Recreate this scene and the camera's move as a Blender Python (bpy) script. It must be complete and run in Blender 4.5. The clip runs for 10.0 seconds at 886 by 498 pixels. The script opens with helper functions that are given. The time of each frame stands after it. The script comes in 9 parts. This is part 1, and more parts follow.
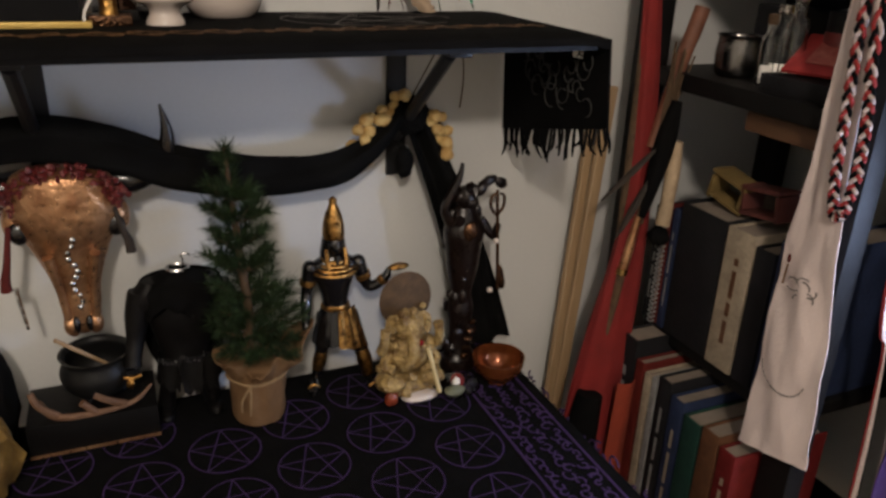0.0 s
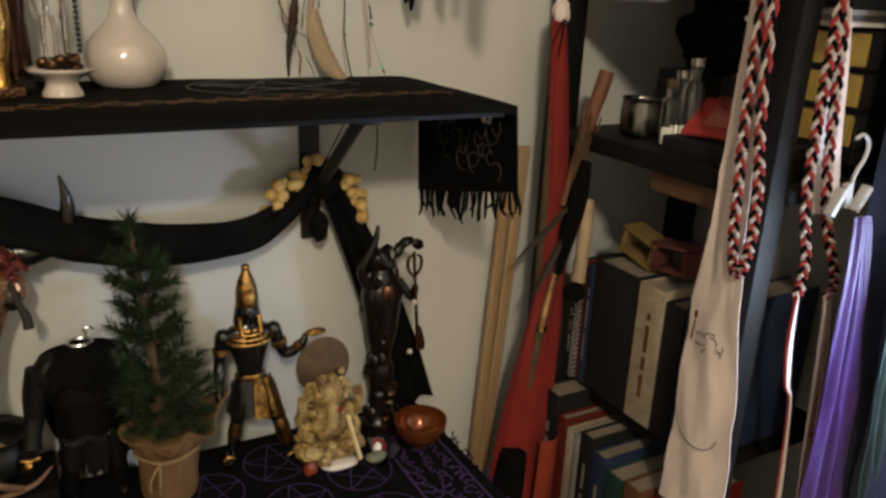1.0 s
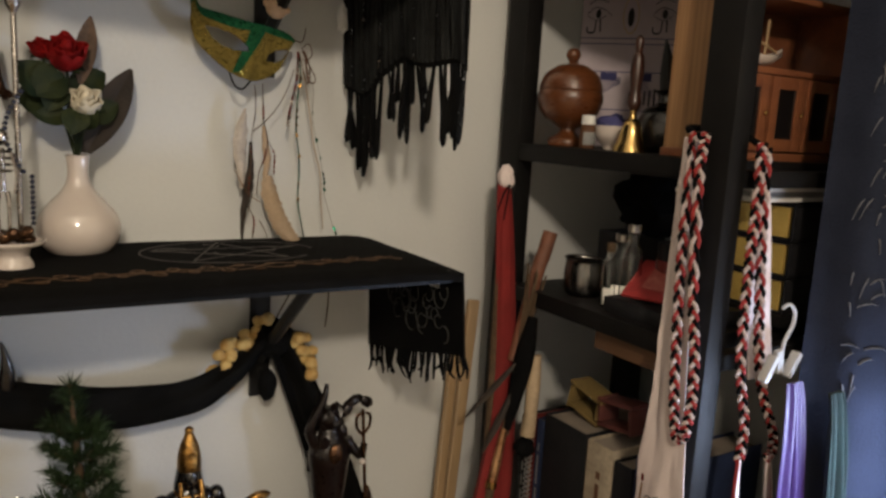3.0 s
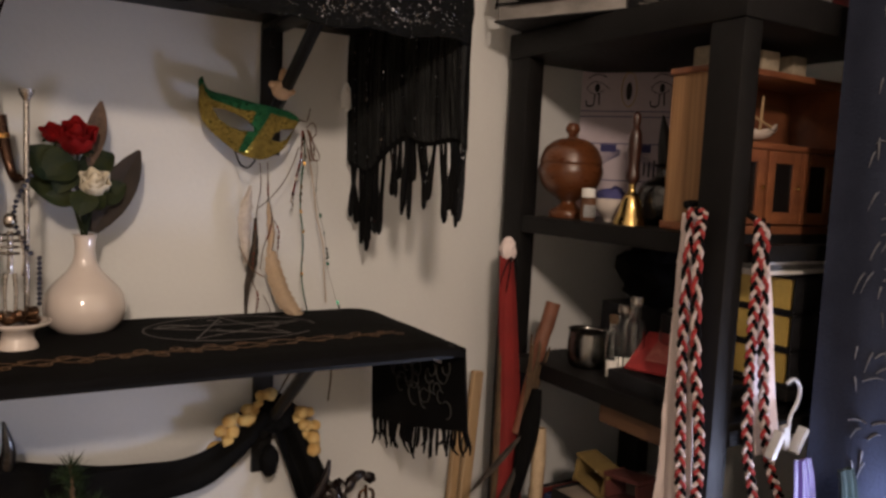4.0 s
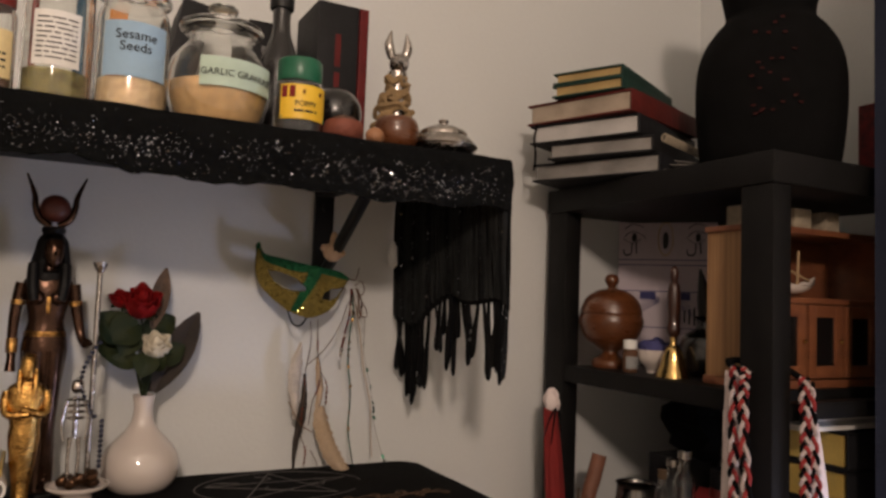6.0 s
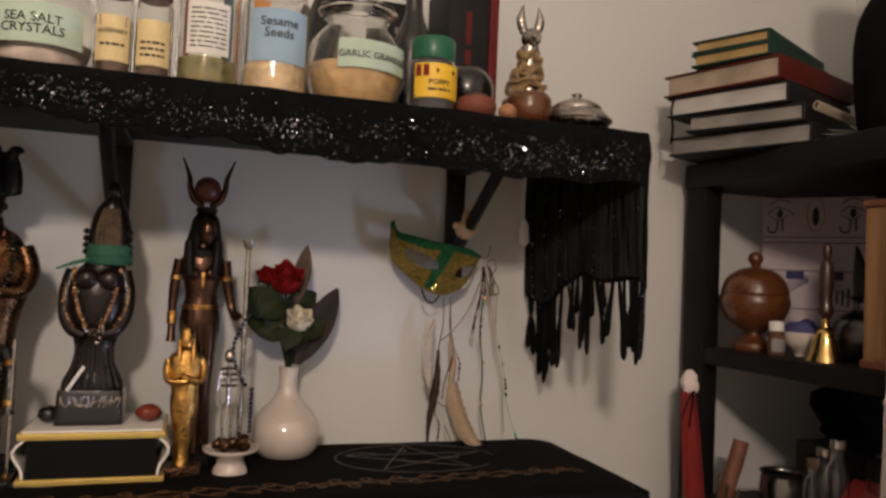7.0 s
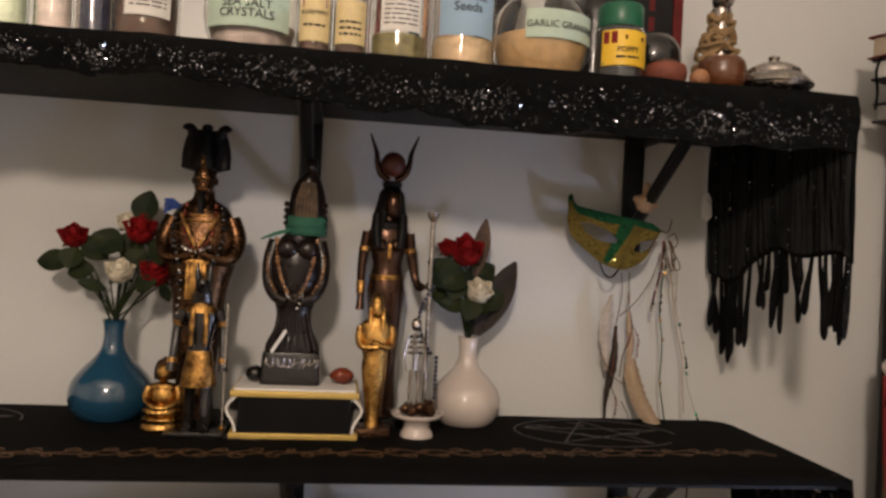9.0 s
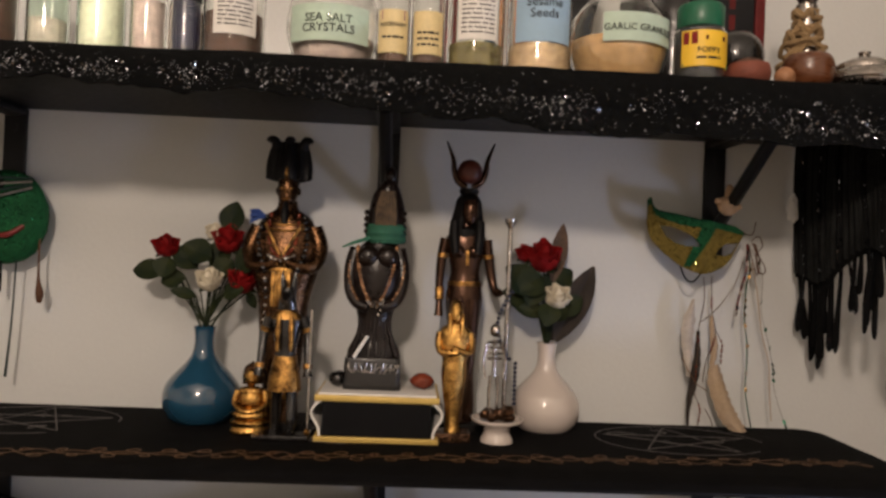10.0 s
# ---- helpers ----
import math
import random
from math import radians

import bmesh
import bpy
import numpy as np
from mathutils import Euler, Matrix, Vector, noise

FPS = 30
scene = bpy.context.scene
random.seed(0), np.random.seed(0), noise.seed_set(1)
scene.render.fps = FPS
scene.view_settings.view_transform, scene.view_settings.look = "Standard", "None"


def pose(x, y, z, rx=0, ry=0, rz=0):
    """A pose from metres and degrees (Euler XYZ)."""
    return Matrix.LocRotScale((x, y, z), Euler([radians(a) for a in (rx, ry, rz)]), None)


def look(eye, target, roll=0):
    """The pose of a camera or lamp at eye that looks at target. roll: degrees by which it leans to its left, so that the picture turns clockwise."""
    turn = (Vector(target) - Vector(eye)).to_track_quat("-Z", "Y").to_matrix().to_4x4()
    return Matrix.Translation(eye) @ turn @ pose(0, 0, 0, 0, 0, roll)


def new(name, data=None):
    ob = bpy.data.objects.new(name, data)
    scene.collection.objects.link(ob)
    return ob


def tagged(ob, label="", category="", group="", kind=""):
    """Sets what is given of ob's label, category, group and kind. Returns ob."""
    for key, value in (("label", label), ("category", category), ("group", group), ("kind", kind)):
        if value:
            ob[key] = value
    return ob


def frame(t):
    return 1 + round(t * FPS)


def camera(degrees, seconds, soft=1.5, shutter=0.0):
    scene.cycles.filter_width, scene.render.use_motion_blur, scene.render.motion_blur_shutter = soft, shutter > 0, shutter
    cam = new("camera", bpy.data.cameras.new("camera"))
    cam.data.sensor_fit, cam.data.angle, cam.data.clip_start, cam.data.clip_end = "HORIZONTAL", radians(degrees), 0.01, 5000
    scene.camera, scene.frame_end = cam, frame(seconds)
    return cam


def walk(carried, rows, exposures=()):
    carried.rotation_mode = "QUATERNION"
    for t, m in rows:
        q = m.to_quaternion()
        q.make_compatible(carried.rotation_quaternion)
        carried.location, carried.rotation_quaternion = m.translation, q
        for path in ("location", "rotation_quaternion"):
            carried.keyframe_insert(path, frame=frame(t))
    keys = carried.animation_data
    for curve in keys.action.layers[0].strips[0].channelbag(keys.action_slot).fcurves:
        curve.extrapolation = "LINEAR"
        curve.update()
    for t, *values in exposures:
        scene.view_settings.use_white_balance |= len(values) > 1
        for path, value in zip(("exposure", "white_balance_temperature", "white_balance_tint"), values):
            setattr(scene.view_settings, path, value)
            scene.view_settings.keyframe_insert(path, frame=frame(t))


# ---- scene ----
cam = camera(60.9, 10.0, 2.8)
PATH = [
    (0, (-0.397, -0.777, 1.325), (0.352, 0.912, 0.559), 2.1),
    (0.5, (-0.385, -0.777, 1.334), (0.501, 0.874, 0.635), 2.9),
    (1, (-0.376, -0.778, 1.341), (0.542, 0.878, 0.696), 2.4),
    (1.5, (-0.374, -0.777, 1.349), (0.603, 0.872, 0.777), 2.8),
    (2, (-0.372, -0.782, 1.36), (0.649, 0.872, 0.886), 3.3),
    (2.5, (-0.376, -0.781, 1.369), (0.66, 0.882, 0.967), 3.5),
    (2.7, (-0.375, -0.782, 1.376), (0.668, 0.883, 1.001), 3.5),
    (4, (-0.37, -0.789, 1.403), (0.659, 0.917, 1.22), 2.8),
    (4.5, (-0.369, -0.794, 1.411), (0.657, 0.92, 1.312), 2.9),
    (5, (-0.373, -0.801, 1.424), (0.631, 0.929, 1.454), 2.8),
    (6.3, (-0.39, -0.808, 1.437), (0.47, 0.991, 1.595), 2.4),
    (6.5, (-0.392, -0.808, 1.435), (0.406, 1.018, 1.601), 2.7),
    (7, (-0.393, -0.803, 1.432), (0.234, 1.094, 1.509), 2.5),
    (7.5, (-0.4, -0.799, 1.427), (0.127, 1.13, 1.455), 2.3),
    (8, (-0.409, -0.796, 1.424), (0.052, 1.15, 1.423), 2.5),
    (8.5, (-0.42, -0.795, 1.424), (-0.034, 1.167, 1.418), 2.9),
    (9, (-0.429, -0.796, 1.42), (-0.164, 1.187, 1.435), 3.0),
    (9.5, (-0.433, -0.796, 1.424), (-0.238, 1.194, 1.431), 2.7),
    (10, (-0.437, -0.8, 1.421), (-0.357, 1.198, 1.44), 2.4),
]
walk(cam, [(t, look(eye, target, roll)) for t, eye, target, roll in PATH], [(0, 0.10, 5950, 8), (1, 0.22, 6600, 0), (1.5, 0.18, 6350, -4), (2.5, 0.18, 6250, -2), (4, 0.14, 6450, 15), (6.5, -0.08, 6350, 15), (8, -0.03, 6350, 13), (10, 0.03, 6300, 13)])

# ---- light ----
world = bpy.data.worlds.new("world")
scene.world = world
world.use_nodes = True
world.node_tree.nodes["Background"].inputs[0].default_value = (0.5, 0.6, 0.8, 1)
world.node_tree.nodes["Background"].inputs[1].default_value = 0.02


def lamp(name, at, energy, colour, radius):
    data = bpy.data.lights.new(name, "POINT")
    data.energy, data.color, data.shadow_soft_size = energy, colour, radius
    ob = new(name, data)
    ob.location = at
    return ob


lamp("warm_lamp", (-0.62, -1.55, 1.98), 41, (1.0, 0.80, 0.62), 0.06)
lamp("cool_lamp", (0.315, -0.560, 1.078), 6.5, (0.62, 0.71, 1.0), 0.045)


# ---- materials ----
def mat(name, colour, rough=0.6, metal=0.0, vary=0.25, scale=40.0, bump=0.15, second=None, amount=0.5, coat=0.0, sheen=0.0, fine=6.0, island=False, spec=0.5):
    """A surface with two scales of variation: broad stains and fine grain."""
    m = bpy.data.materials.new(name)
    m.use_nodes = True
    nt = m.node_tree
    bsdf = nt.nodes["Principled BSDF"]
    tc = nt.nodes.new("ShaderNodeTexCoord")
    big = nt.nodes.new("ShaderNodeTexNoise")
    big.inputs["Scale"].default_value, big.inputs["Detail"].default_value = scale, 4
    nt.links.new(tc.outputs["Object"], big.inputs["Vector"])
    small = nt.nodes.new("ShaderNodeTexNoise")
    small.inputs["Scale"].default_value, small.inputs["Detail"].default_value = scale * fine, 3
    nt.links.new(tc.outputs["Object"], small.inputs["Vector"])
    ramp = nt.nodes.new("ShaderNodeMapRange")
    ramp.inputs[1].default_value, ramp.inputs[2].default_value = 0.5 - 0.35 * amount, 0.5 + 0.35 * amount
    nt.links.new(big.outputs["Fac"], ramp.inputs[0])
    mix = nt.nodes.new("ShaderNodeMix")
    mix.data_type = "RGBA"
    other = second or tuple(c * (1 - vary) for c in colour)
    mix.inputs[6].default_value, mix.inputs[7].default_value = (*colour, 1), (*other, 1)
    nt.links.new(ramp.outputs[0], mix.inputs[0])
    hsv = nt.nodes.new("ShaderNodeHueSaturation")
    mr = nt.nodes.new("ShaderNodeMapRange")
    mr.inputs[3].default_value, mr.inputs[4].default_value = 1 - vary, 1 + vary
    if island:
        geo = nt.nodes.new("ShaderNodeNewGeometry")
        nt.links.new(geo.outputs["Random Per Island"], mr.inputs[0])
    else:
        nt.links.new(small.outputs["Fac"], mr.inputs[0])
    nt.links.new(mr.outputs[0], hsv.inputs["Value"])
    nt.links.new(mix.outputs[2], hsv.inputs["Color"])
    nt.links.new(hsv.outputs[0], bsdf.inputs["Base Color"])
    rr = nt.nodes.new("ShaderNodeMapRange")
    rr.inputs[3].default_value, rr.inputs[4].default_value = max(0.03, rough - 0.1), min(1, rough + 0.1)
    nt.links.new(small.outputs["Fac"], rr.inputs[0])
    nt.links.new(rr.outputs[0], bsdf.inputs["Roughness"])
    bsdf.inputs["Metallic"].default_value = metal
    bsdf.inputs["Specular IOR Level"].default_value = spec
    bsdf.inputs["Coat Weight"].default_value = coat
    bsdf.inputs["Sheen Weight"].default_value = sheen
    if bump:
        bp = nt.nodes.new("ShaderNodeBump")
        bp.inputs["Strength"].default_value, bp.inputs["Distance"].default_value = bump, 0.002
        nt.links.new(small.outputs["Fac"], bp.inputs["Height"])
        nt.links.new(bp.outputs[0], bsdf.inputs["Normal"])
    return m


def relief(m, scale, strength, distance=0.004):
    """Carved or cast relief: cells pressed into the surface."""
    nt = m.node_tree
    bsdf = nt.nodes["Principled BSDF"]
    tc = next(n for n in nt.nodes if n.type == "TEX_COORD")
    vor = nt.nodes.new("ShaderNodeTexVoronoi")
    vor.inputs["Scale"].default_value = scale
    nt.links.new(tc.outputs["Object"], vor.inputs["Vector"])
    bp = nt.nodes.new("ShaderNodeBump")
    bp.inputs["Strength"].default_value, bp.inputs["Distance"].default_value = strength, distance
    nt.links.new(vor.outputs["Distance"], bp.inputs["Height"])
    if bsdf.inputs["Normal"].links:
        nt.links.new(bsdf.inputs["Normal"].links[0].from_socket, bp.inputs["Normal"])
    nt.links.new(bp.outputs[0], bsdf.inputs["Normal"])
    return m


def wood(name, colour, dark, stretch=(60, 60, 6), rough=0.5, coat=0.0):
    m = mat(name, colour, rough, 0, 0.15, 1.0, 0.2, dark, 0.8, coat, 0, 5)
    nt = m.node_tree
    tc = next(n for n in nt.nodes if n.type == "TEX_COORD")
    mp = nt.nodes.new("ShaderNodeMapping")
    mp.inputs["Scale"].default_value = stretch
    nt.links.new(tc.outputs["Object"], mp.inputs[0])
    for n in nt.nodes:
        if n.type == "TEX_NOISE":
            nt.links.new(mp.outputs[0], n.inputs["Vector"])
    return m


def glass(name, colour=(1, 1, 1), rough=0.02):
    m = bpy.data.materials.new(name)
    m.use_nodes = True
    b = m.node_tree.nodes["Principled BSDF"]
    b.inputs["Base Color"].default_value = (*colour, 1)
    b.inputs["Transmission Weight"].default_value, b.inputs["Roughness"].default_value, b.inputs["IOR"].default_value = 1, rough, 1.45
    return m


def glitter(name, base, spark, density=260.0, few=0.72):
    """Dark cloth with metallic sequins here and there."""
    m = mat(name, base, 0.8, 0, 0.3, 60, 0.5, spec=0.15)
    nt = m.node_tree
    bsdf = nt.nodes["Principled BSDF"]
    tc = next(n for n in nt.nodes if n.type == "TEX_COORD")
    vor = nt.nodes.new("ShaderNodeTexVoronoi")
    vor.inputs["Scale"].default_value = density
    nt.links.new(tc.outputs["Object"], vor.inputs["Vector"])
    sep = nt.nodes.new("ShaderNodeSeparateColor")
    nt.links.new(vor.outputs["Color"], sep.inputs[0])
    gt = nt.nodes.new("ShaderNodeMath")
    gt.operation = "GREATER_THAN"
    gt.inputs[1].default_value = few
    nt.links.new(sep.outputs[0], gt.inputs[0])
    nt.links.new(gt.outputs[0], bsdf.inputs["Metallic"])
    old = bsdf.inputs["Base Color"].links[0].from_socket
    mx = nt.nodes.new("ShaderNodeMix")
    mx.data_type = "RGBA"
    nt.links.new(gt.outputs[0], mx.inputs[0])
    nt.links.new(old, mx.inputs[6])
    mx.inputs[7].default_value = (*spark, 1)
    nt.links.new(mx.outputs[2], bsdf.inputs["Base Color"])
    ro = nt.nodes.new("ShaderNodeMapRange")
    ro.inputs[3].default_value, ro.inputs[4].default_value = 0.85, 0.11
    nt.links.new(gt.outputs[0], ro.inputs[0])
    nt.links.new(ro.outputs[0], bsdf.inputs["Roughness"])
    geo = nt.nodes.new("ShaderNodeNewGeometry")
    tilt = nt.nodes.new("ShaderNodeVectorMath")
    tilt.operation = "SUBTRACT"
    nt.links.new(vor.outputs["Color"], tilt.inputs[0])
    tilt.inputs[1].default_value = (0.9, 0.5, 0.5)
    turned = nt.nodes.new("ShaderNodeVectorMath")
    turned.operation = "SCALE"
    nt.links.new(tilt.outputs[0], turned.inputs[0])
    nt.links.new(gt.outputs[0], turned.inputs[3])
    total = nt.nodes.new("ShaderNodeVectorMath")
    total.operation = "ADD"
    nt.links.new(geo.outputs["Normal"], total.inputs[0])
    nt.links.new(turned.outputs[0], total.inputs[1])
    unit = nt.nodes.new("ShaderNodeVectorMath")
    unit.operation = "NORMALIZE"
    nt.links.new(total.outputs[0], unit.inputs[0])
    nt.links.new(unit.outputs[0], bsdf.inputs["Normal"])
    # each sequin faces its own way
    vm = nt.nodes.new("ShaderNodeVectorMath")
    vm.operation = "SUBTRACT"
    nt.links.new(vor.outputs["Color"], vm.inputs[0])
    vm.inputs[1].default_value = (0.5, 0.5, 0.5)
    sc = nt.nodes.new("ShaderNodeVectorMath")
    sc.operation = "SCALE"
    sc.inputs["Scale"].default_value = 1.5
    nt.links.new(vm.outputs[0], sc.inputs[0])
    geo = nt.nodes.new("ShaderNodeNewGeometry")
    ad = nt.nodes.new("ShaderNodeVectorMath")
    nt.links.new(geo.outputs["Normal"], ad.inputs[0])
    nt.links.new(sc.outputs[0], ad.inputs[1])
    no = nt.nodes.new("ShaderNodeVectorMath")
    no.operation = "NORMALIZE"
    nt.links.new(ad.outputs[0], no.inputs[0])
    nm = nt.nodes.new("ShaderNodeMix")
    nm.data_type = "VECTOR"
    nt.links.new(gt.outputs[0], nm.inputs[0])
    nt.links.new(geo.outputs["Normal"], nm.inputs[4])
    nt.links.new(no.outputs[0], nm.inputs[5])
    nt.links.new(nm.outputs[1], bsdf.inputs["Normal"])
    return m


WALL = mat("wall_paint", (0.62, 0.63, 0.62), 0.75, 0, 0.04, 2.5, 0.12, (0.56, 0.57, 0.56), 0.9, fine=90)
# colours of the unseen surfaces, lightened so that they reflect more fill
BOUNCEPAINT = mat("white_bounce_paint", (0.80, 0.80, 0.78), 0.8, 0, 0.04, 2.5, 0.1, (0.75, 0.75, 0.73), 0.9, fine=90)
FLOOR = wood("pale_bounce_wood", (0.46, 0.35, 0.24), (0.36, 0.26, 0.16))
BLACKWOOD = mat("black_brown_paint", (0.0065, 0.006, 0.006), 0.55, 0, 0.4, 25, 0.15, spec=0.18)
BLACKMETAL = mat("black_metal", (0.008, 0.008, 0.008), 0.45, 0, 0.2, 60, 0.08, spec=0.3)
STEEL = mat("steel", (0.55, 0.55, 0.55), 0.25, 1.0, 0.15, 60, 0.05)
BLACKCLOTH = mat("black_cloth", (0.0045, 0.0043, 0.0045), 0.95, 0, 0.35, 50, 0.5, fine=20, spec=0.08)
BLACKVELVET = mat("black_gauze", (0.006, 0.006, 0.006), 0.9, 0, 0.5, 30, 0.6, fine=25, spec=0.08)
PURPLETHREAD = mat("purple_print", (0.036, 0.0125, 0.078), 0.85, 0, 0.3, 60, 0.4)
GREYTHREAD = mat("grey_thread", (0.13, 0.12, 0.115), 0.7, 0, 0.3, 90, 0.3)
GOLDTHREAD = mat("bronze_thread", (0.17, 0.09, 0.038), 0.5, 0.3, 0.3, 90, 0.3)
RIBCORD = mat("black_chenille", (0.016, 0.017, 0.017), 0.9, 0, 0.6, 40, 0.9, fine=14, spec=0.15)
GLITTERCLOTH = glitter("sequin_cloth", (0.005, 0.0055, 0.006), (0.32, 0.33, 0.36), 620.0, 0.89)


# ---- mesh builders ----
def thing(name, at, label, category, group="", turn=0.0):
    ob = new(name)
    ob.matrix_world = pose(*at, 0, 0, turn)
    ob.empty_display_size = 0.02
    return tagged(ob, label, category, group)


def part(name, bm, material, parent=None, label="", smooth=True):
    me = bpy.data.meshes.new(name)
    bmesh.ops.recalc_face_normals(bm, faces=bm.faces)
    bm.to_mesh(me)
    bm.free()
    me.materials.append(material)
    if smooth:
        me.set_sharp_from_angle(angle=radians(38))
        me.polygons.foreach_set("use_smooth", [True] * len(me.polygons))
    ob = new(name, me)
    if parent:
        ob.parent = parent
    if label:
        ob["label"] = label
    return ob


def solo(name, bm, material, label, category, group="", kind="", at=(0, 0, 0), turn=0.0):
    ob = part(name, bm, material)
    ob.matrix_world = pose(*at, 0, 0, turn)
    return tagged(ob, label, category, group, kind)


def box(bm, size, at=(0, 0, 0), bevel=0.0, turn=(0, 0, 0)):
    """A block of that size, centred at that place."""
    m = Matrix.Translation(at) @ pose(0, 0, 0, *turn) @ Matrix.Diagonal((*size, 1))
    got = bmesh.ops.create_cube(bm, size=1, matrix=m)
    if bevel:
        edges = list({e for v in got["verts"] for e in v.link_edges})
        bmesh.ops.bevel(bm, geom=edges, offset=bevel, segments=2, affect="EDGES", profile=0.6)
    return bm


def boxed(size, at=(0, 0, 0), bevel=0.0, turn=(0, 0, 0)):
    return box(bmesh.new(), size, at, bevel, turn)


def lathe(profile, n=28, at=(0, 0, 0), bm=None, squash=(1, 1)):
    """A turned form from (radius, height) pairs."""
    bm = bm or bmesh.new()
    rings = []
    for r, z in profile:
        if r < 1e-6:
            rings.append([bm.verts.new((at[0], at[1], at[2] + z))])
        else:
            rings.append([bm.verts.new((at[0] + squash[0] * r * math.cos(2 * math.pi * k / n), at[1] + squash[1] * r * math.sin(2 * math.pi * k / n), at[2] + z)) for k in range(n)])
    for a, b in zip(rings, rings[1:]):
        for k in range(n):
            j = (k + 1) % n
            if len(a) == 1 and len(b) == 1:
                continue
            if len(a) == 1:
                bm.faces.new((a[0], b[k], b[j]))
            elif len(b) == 1:
                bm.faces.new((a[k], a[j], b[0]))
            else:
                bm.faces.new((a[k], a[j], b[j], b[k]))
    for ring, flip in ((rings[0], True), (rings[-1], False)):
        if len(ring) > 1:
            bm.faces.new(ring[::-1] if flip else ring)
    return bm


def smooth_profile(points, steps=5):
    """Rounds a profile by gliding through its points."""
    out = []
    p = [points[0], *points, points[-1]]
    for i in range(1, len(p) - 2):
        for s in range(steps):
            t = s / steps
            q = []
            for c in range(len(p[0])):
                a, b, d, e = p[i - 1][c], p[i][c], p[i + 1][c], p[i + 2][c]
                q.append(0.5 * (2 * b + (d - a) * t + (2 * a - 5 * b + 4 * d - e) * t * t + (3 * b - a - 3 * d + e) * t ** 3))
            out.append(tuple(q))
    out.append(tuple(points[-1]))
    return out


def tube(points, radii, n=8, bm=None, flat=1.0, glide=0):
    """A round rod along points; radii: one number or one for each point."""
    bm = bm or bmesh.new()
    if not hasattr(radii, "__len__"):
        radii = [radii] * len(points)
    if glide:
        row = smooth_profile([(*p, r) for p, r in zip(points, radii)], glide)
        points, radii = [q[:3] for q in row], [max(1e-4, q[3]) for q in row]
    pts = [Vector(p) for p in points]
    rings, side = [], None
    for i, p in enumerate(pts):
        d = (pts[min(i + 1, len(pts) - 1)] - pts[max(i - 1, 0)]).normalized()
        if side is None:
            side = d.cross(Vector((0, 0, 1)))
            if side.length < 0.1:
                side = d.cross(Vector((0, 1, 0)))
        side = (side - d * side.dot(d)).normalized()
        up = d.cross(side)
        rings.append([bm.verts.new(p + radii[i] * (math.cos(2 * math.pi * k / n) * side + flat * math.sin(2 * math.pi * k / n) * up)) for k in range(n)])
    for a, b in zip(rings, rings[1:]):
        for k in range(n):
            j = (k + 1) % n
            bm.faces.new((a[k], a[j], b[j], b[k]))
    bm.faces.new(rings[0][::-1])
    bm.faces.new(rings[-1])
    return bm


def blob(bm, at, size, rough=0.0, seed=0.0, sub=3, turn=(0, 0, 0)):
    got = bmesh.ops.create_icosphere(bm, subdivisions=sub, radius=1)
    m = Matrix.Translation(at) @ pose(0, 0, 0, *turn) @ Matrix.Diagonal((*size, 1))
    for v in got["verts"]:
        k = 1 + rough * noise.noise(v.co * 2.2 + Vector((seed, seed * 1.7, 3)))
        v.co = m @ (v.co * k)
    return bm


def sheet(fn, nu, nv, thick=0.002, bm=None):
    """A cloth: fn(u, v) gives its place, u and v from 0 to 1; it gets a thickness."""
    bm = bm or bmesh.new()
    g = [[Vector(fn(i / nu, j / nv)) for j in range(nv + 1)] for i in range(nu + 1)]
    front, back = [], []
    for i in range(nu + 1):
        fr, br = [], []
        for j in range(nv + 1):
            du = g[min(i + 1, nu)][j] - g[max(i - 1, 0)][j]
            dv = g[i][min(j + 1, nv)] - g[i][max(j - 1, 0)]
            nrm = du.cross(dv).normalized() if du.cross(dv).length > 1e-12 else Vector((0, 0, 1))
            fr.append(bm.verts.new(g[i][j] + nrm * thick / 2))
            br.append(bm.verts.new(g[i][j] - nrm * thick / 2))
        front.append(fr)
        back.append(br)
    for i in range(nu):
        for j in range(nv):
            bm.faces.new((front[i][j], front[i + 1][j], front[i + 1][j + 1], front[i][j + 1]))
            bm.faces.new((back[i][j], back[i][j + 1], back[i + 1][j + 1], back[i + 1][j]))
    for i in range(nu):
        for j in (0, nv):
            bm.faces.new((front[i][j], back[i][j], back[i + 1][j], front[i + 1][j]))
    for j in range(nv):
        for i in (0, nu):
            bm.faces.new((front[i][j], front[i][j + 1], back[i][j + 1], back[i][j]))
    return bm


# ---- the room ----
TABLE, SHELF_A, SHELF_B = 0.847, 1.25, 1.571


def structure(name, bm, material, label):
    return tagged(part(name, bm, material, smooth=False), label, "", "", "structure")


structure("wall_north", boxed((3.0, 0.12, 2.5), (-0.96, 0.06, 1.25)), WALL, "unseen plaster wall painted white to bounce fill light behind the shelves")
structure("wall_east", boxed((0.12, 3.0, 2.5), (0.52, -1.5, 1.25)), WALL, "pale grey painted plaster side wall")
# west, south, floor and ceiling are unseen and serve as pale reflectors
structure("wall_west", boxed((0.12, 3.0, 2.5), (-2.5, -1.5, 1.25)), BOUNCEPAINT, "pale grey painted plaster side wall")
structure("wall_south", boxed((3.0, 0.12, 2.5), (-0.96, -2.98, 1.25)), BOUNCEPAINT, "unseen plaster wall painted white to bounce fill light")
structure("floor", boxed((3.2, 3.2, 0.1), (-0.96, -1.46, -0.05)), FLOOR, "unseen wooden floor kept pale to bounce fill light")
structure("ceiling", boxed((3.2, 3.2, 0.1), (-0.96, -1.46, 2.55)), BOUNCEPAINT, "unseen ceiling painted white to bounce fill light")


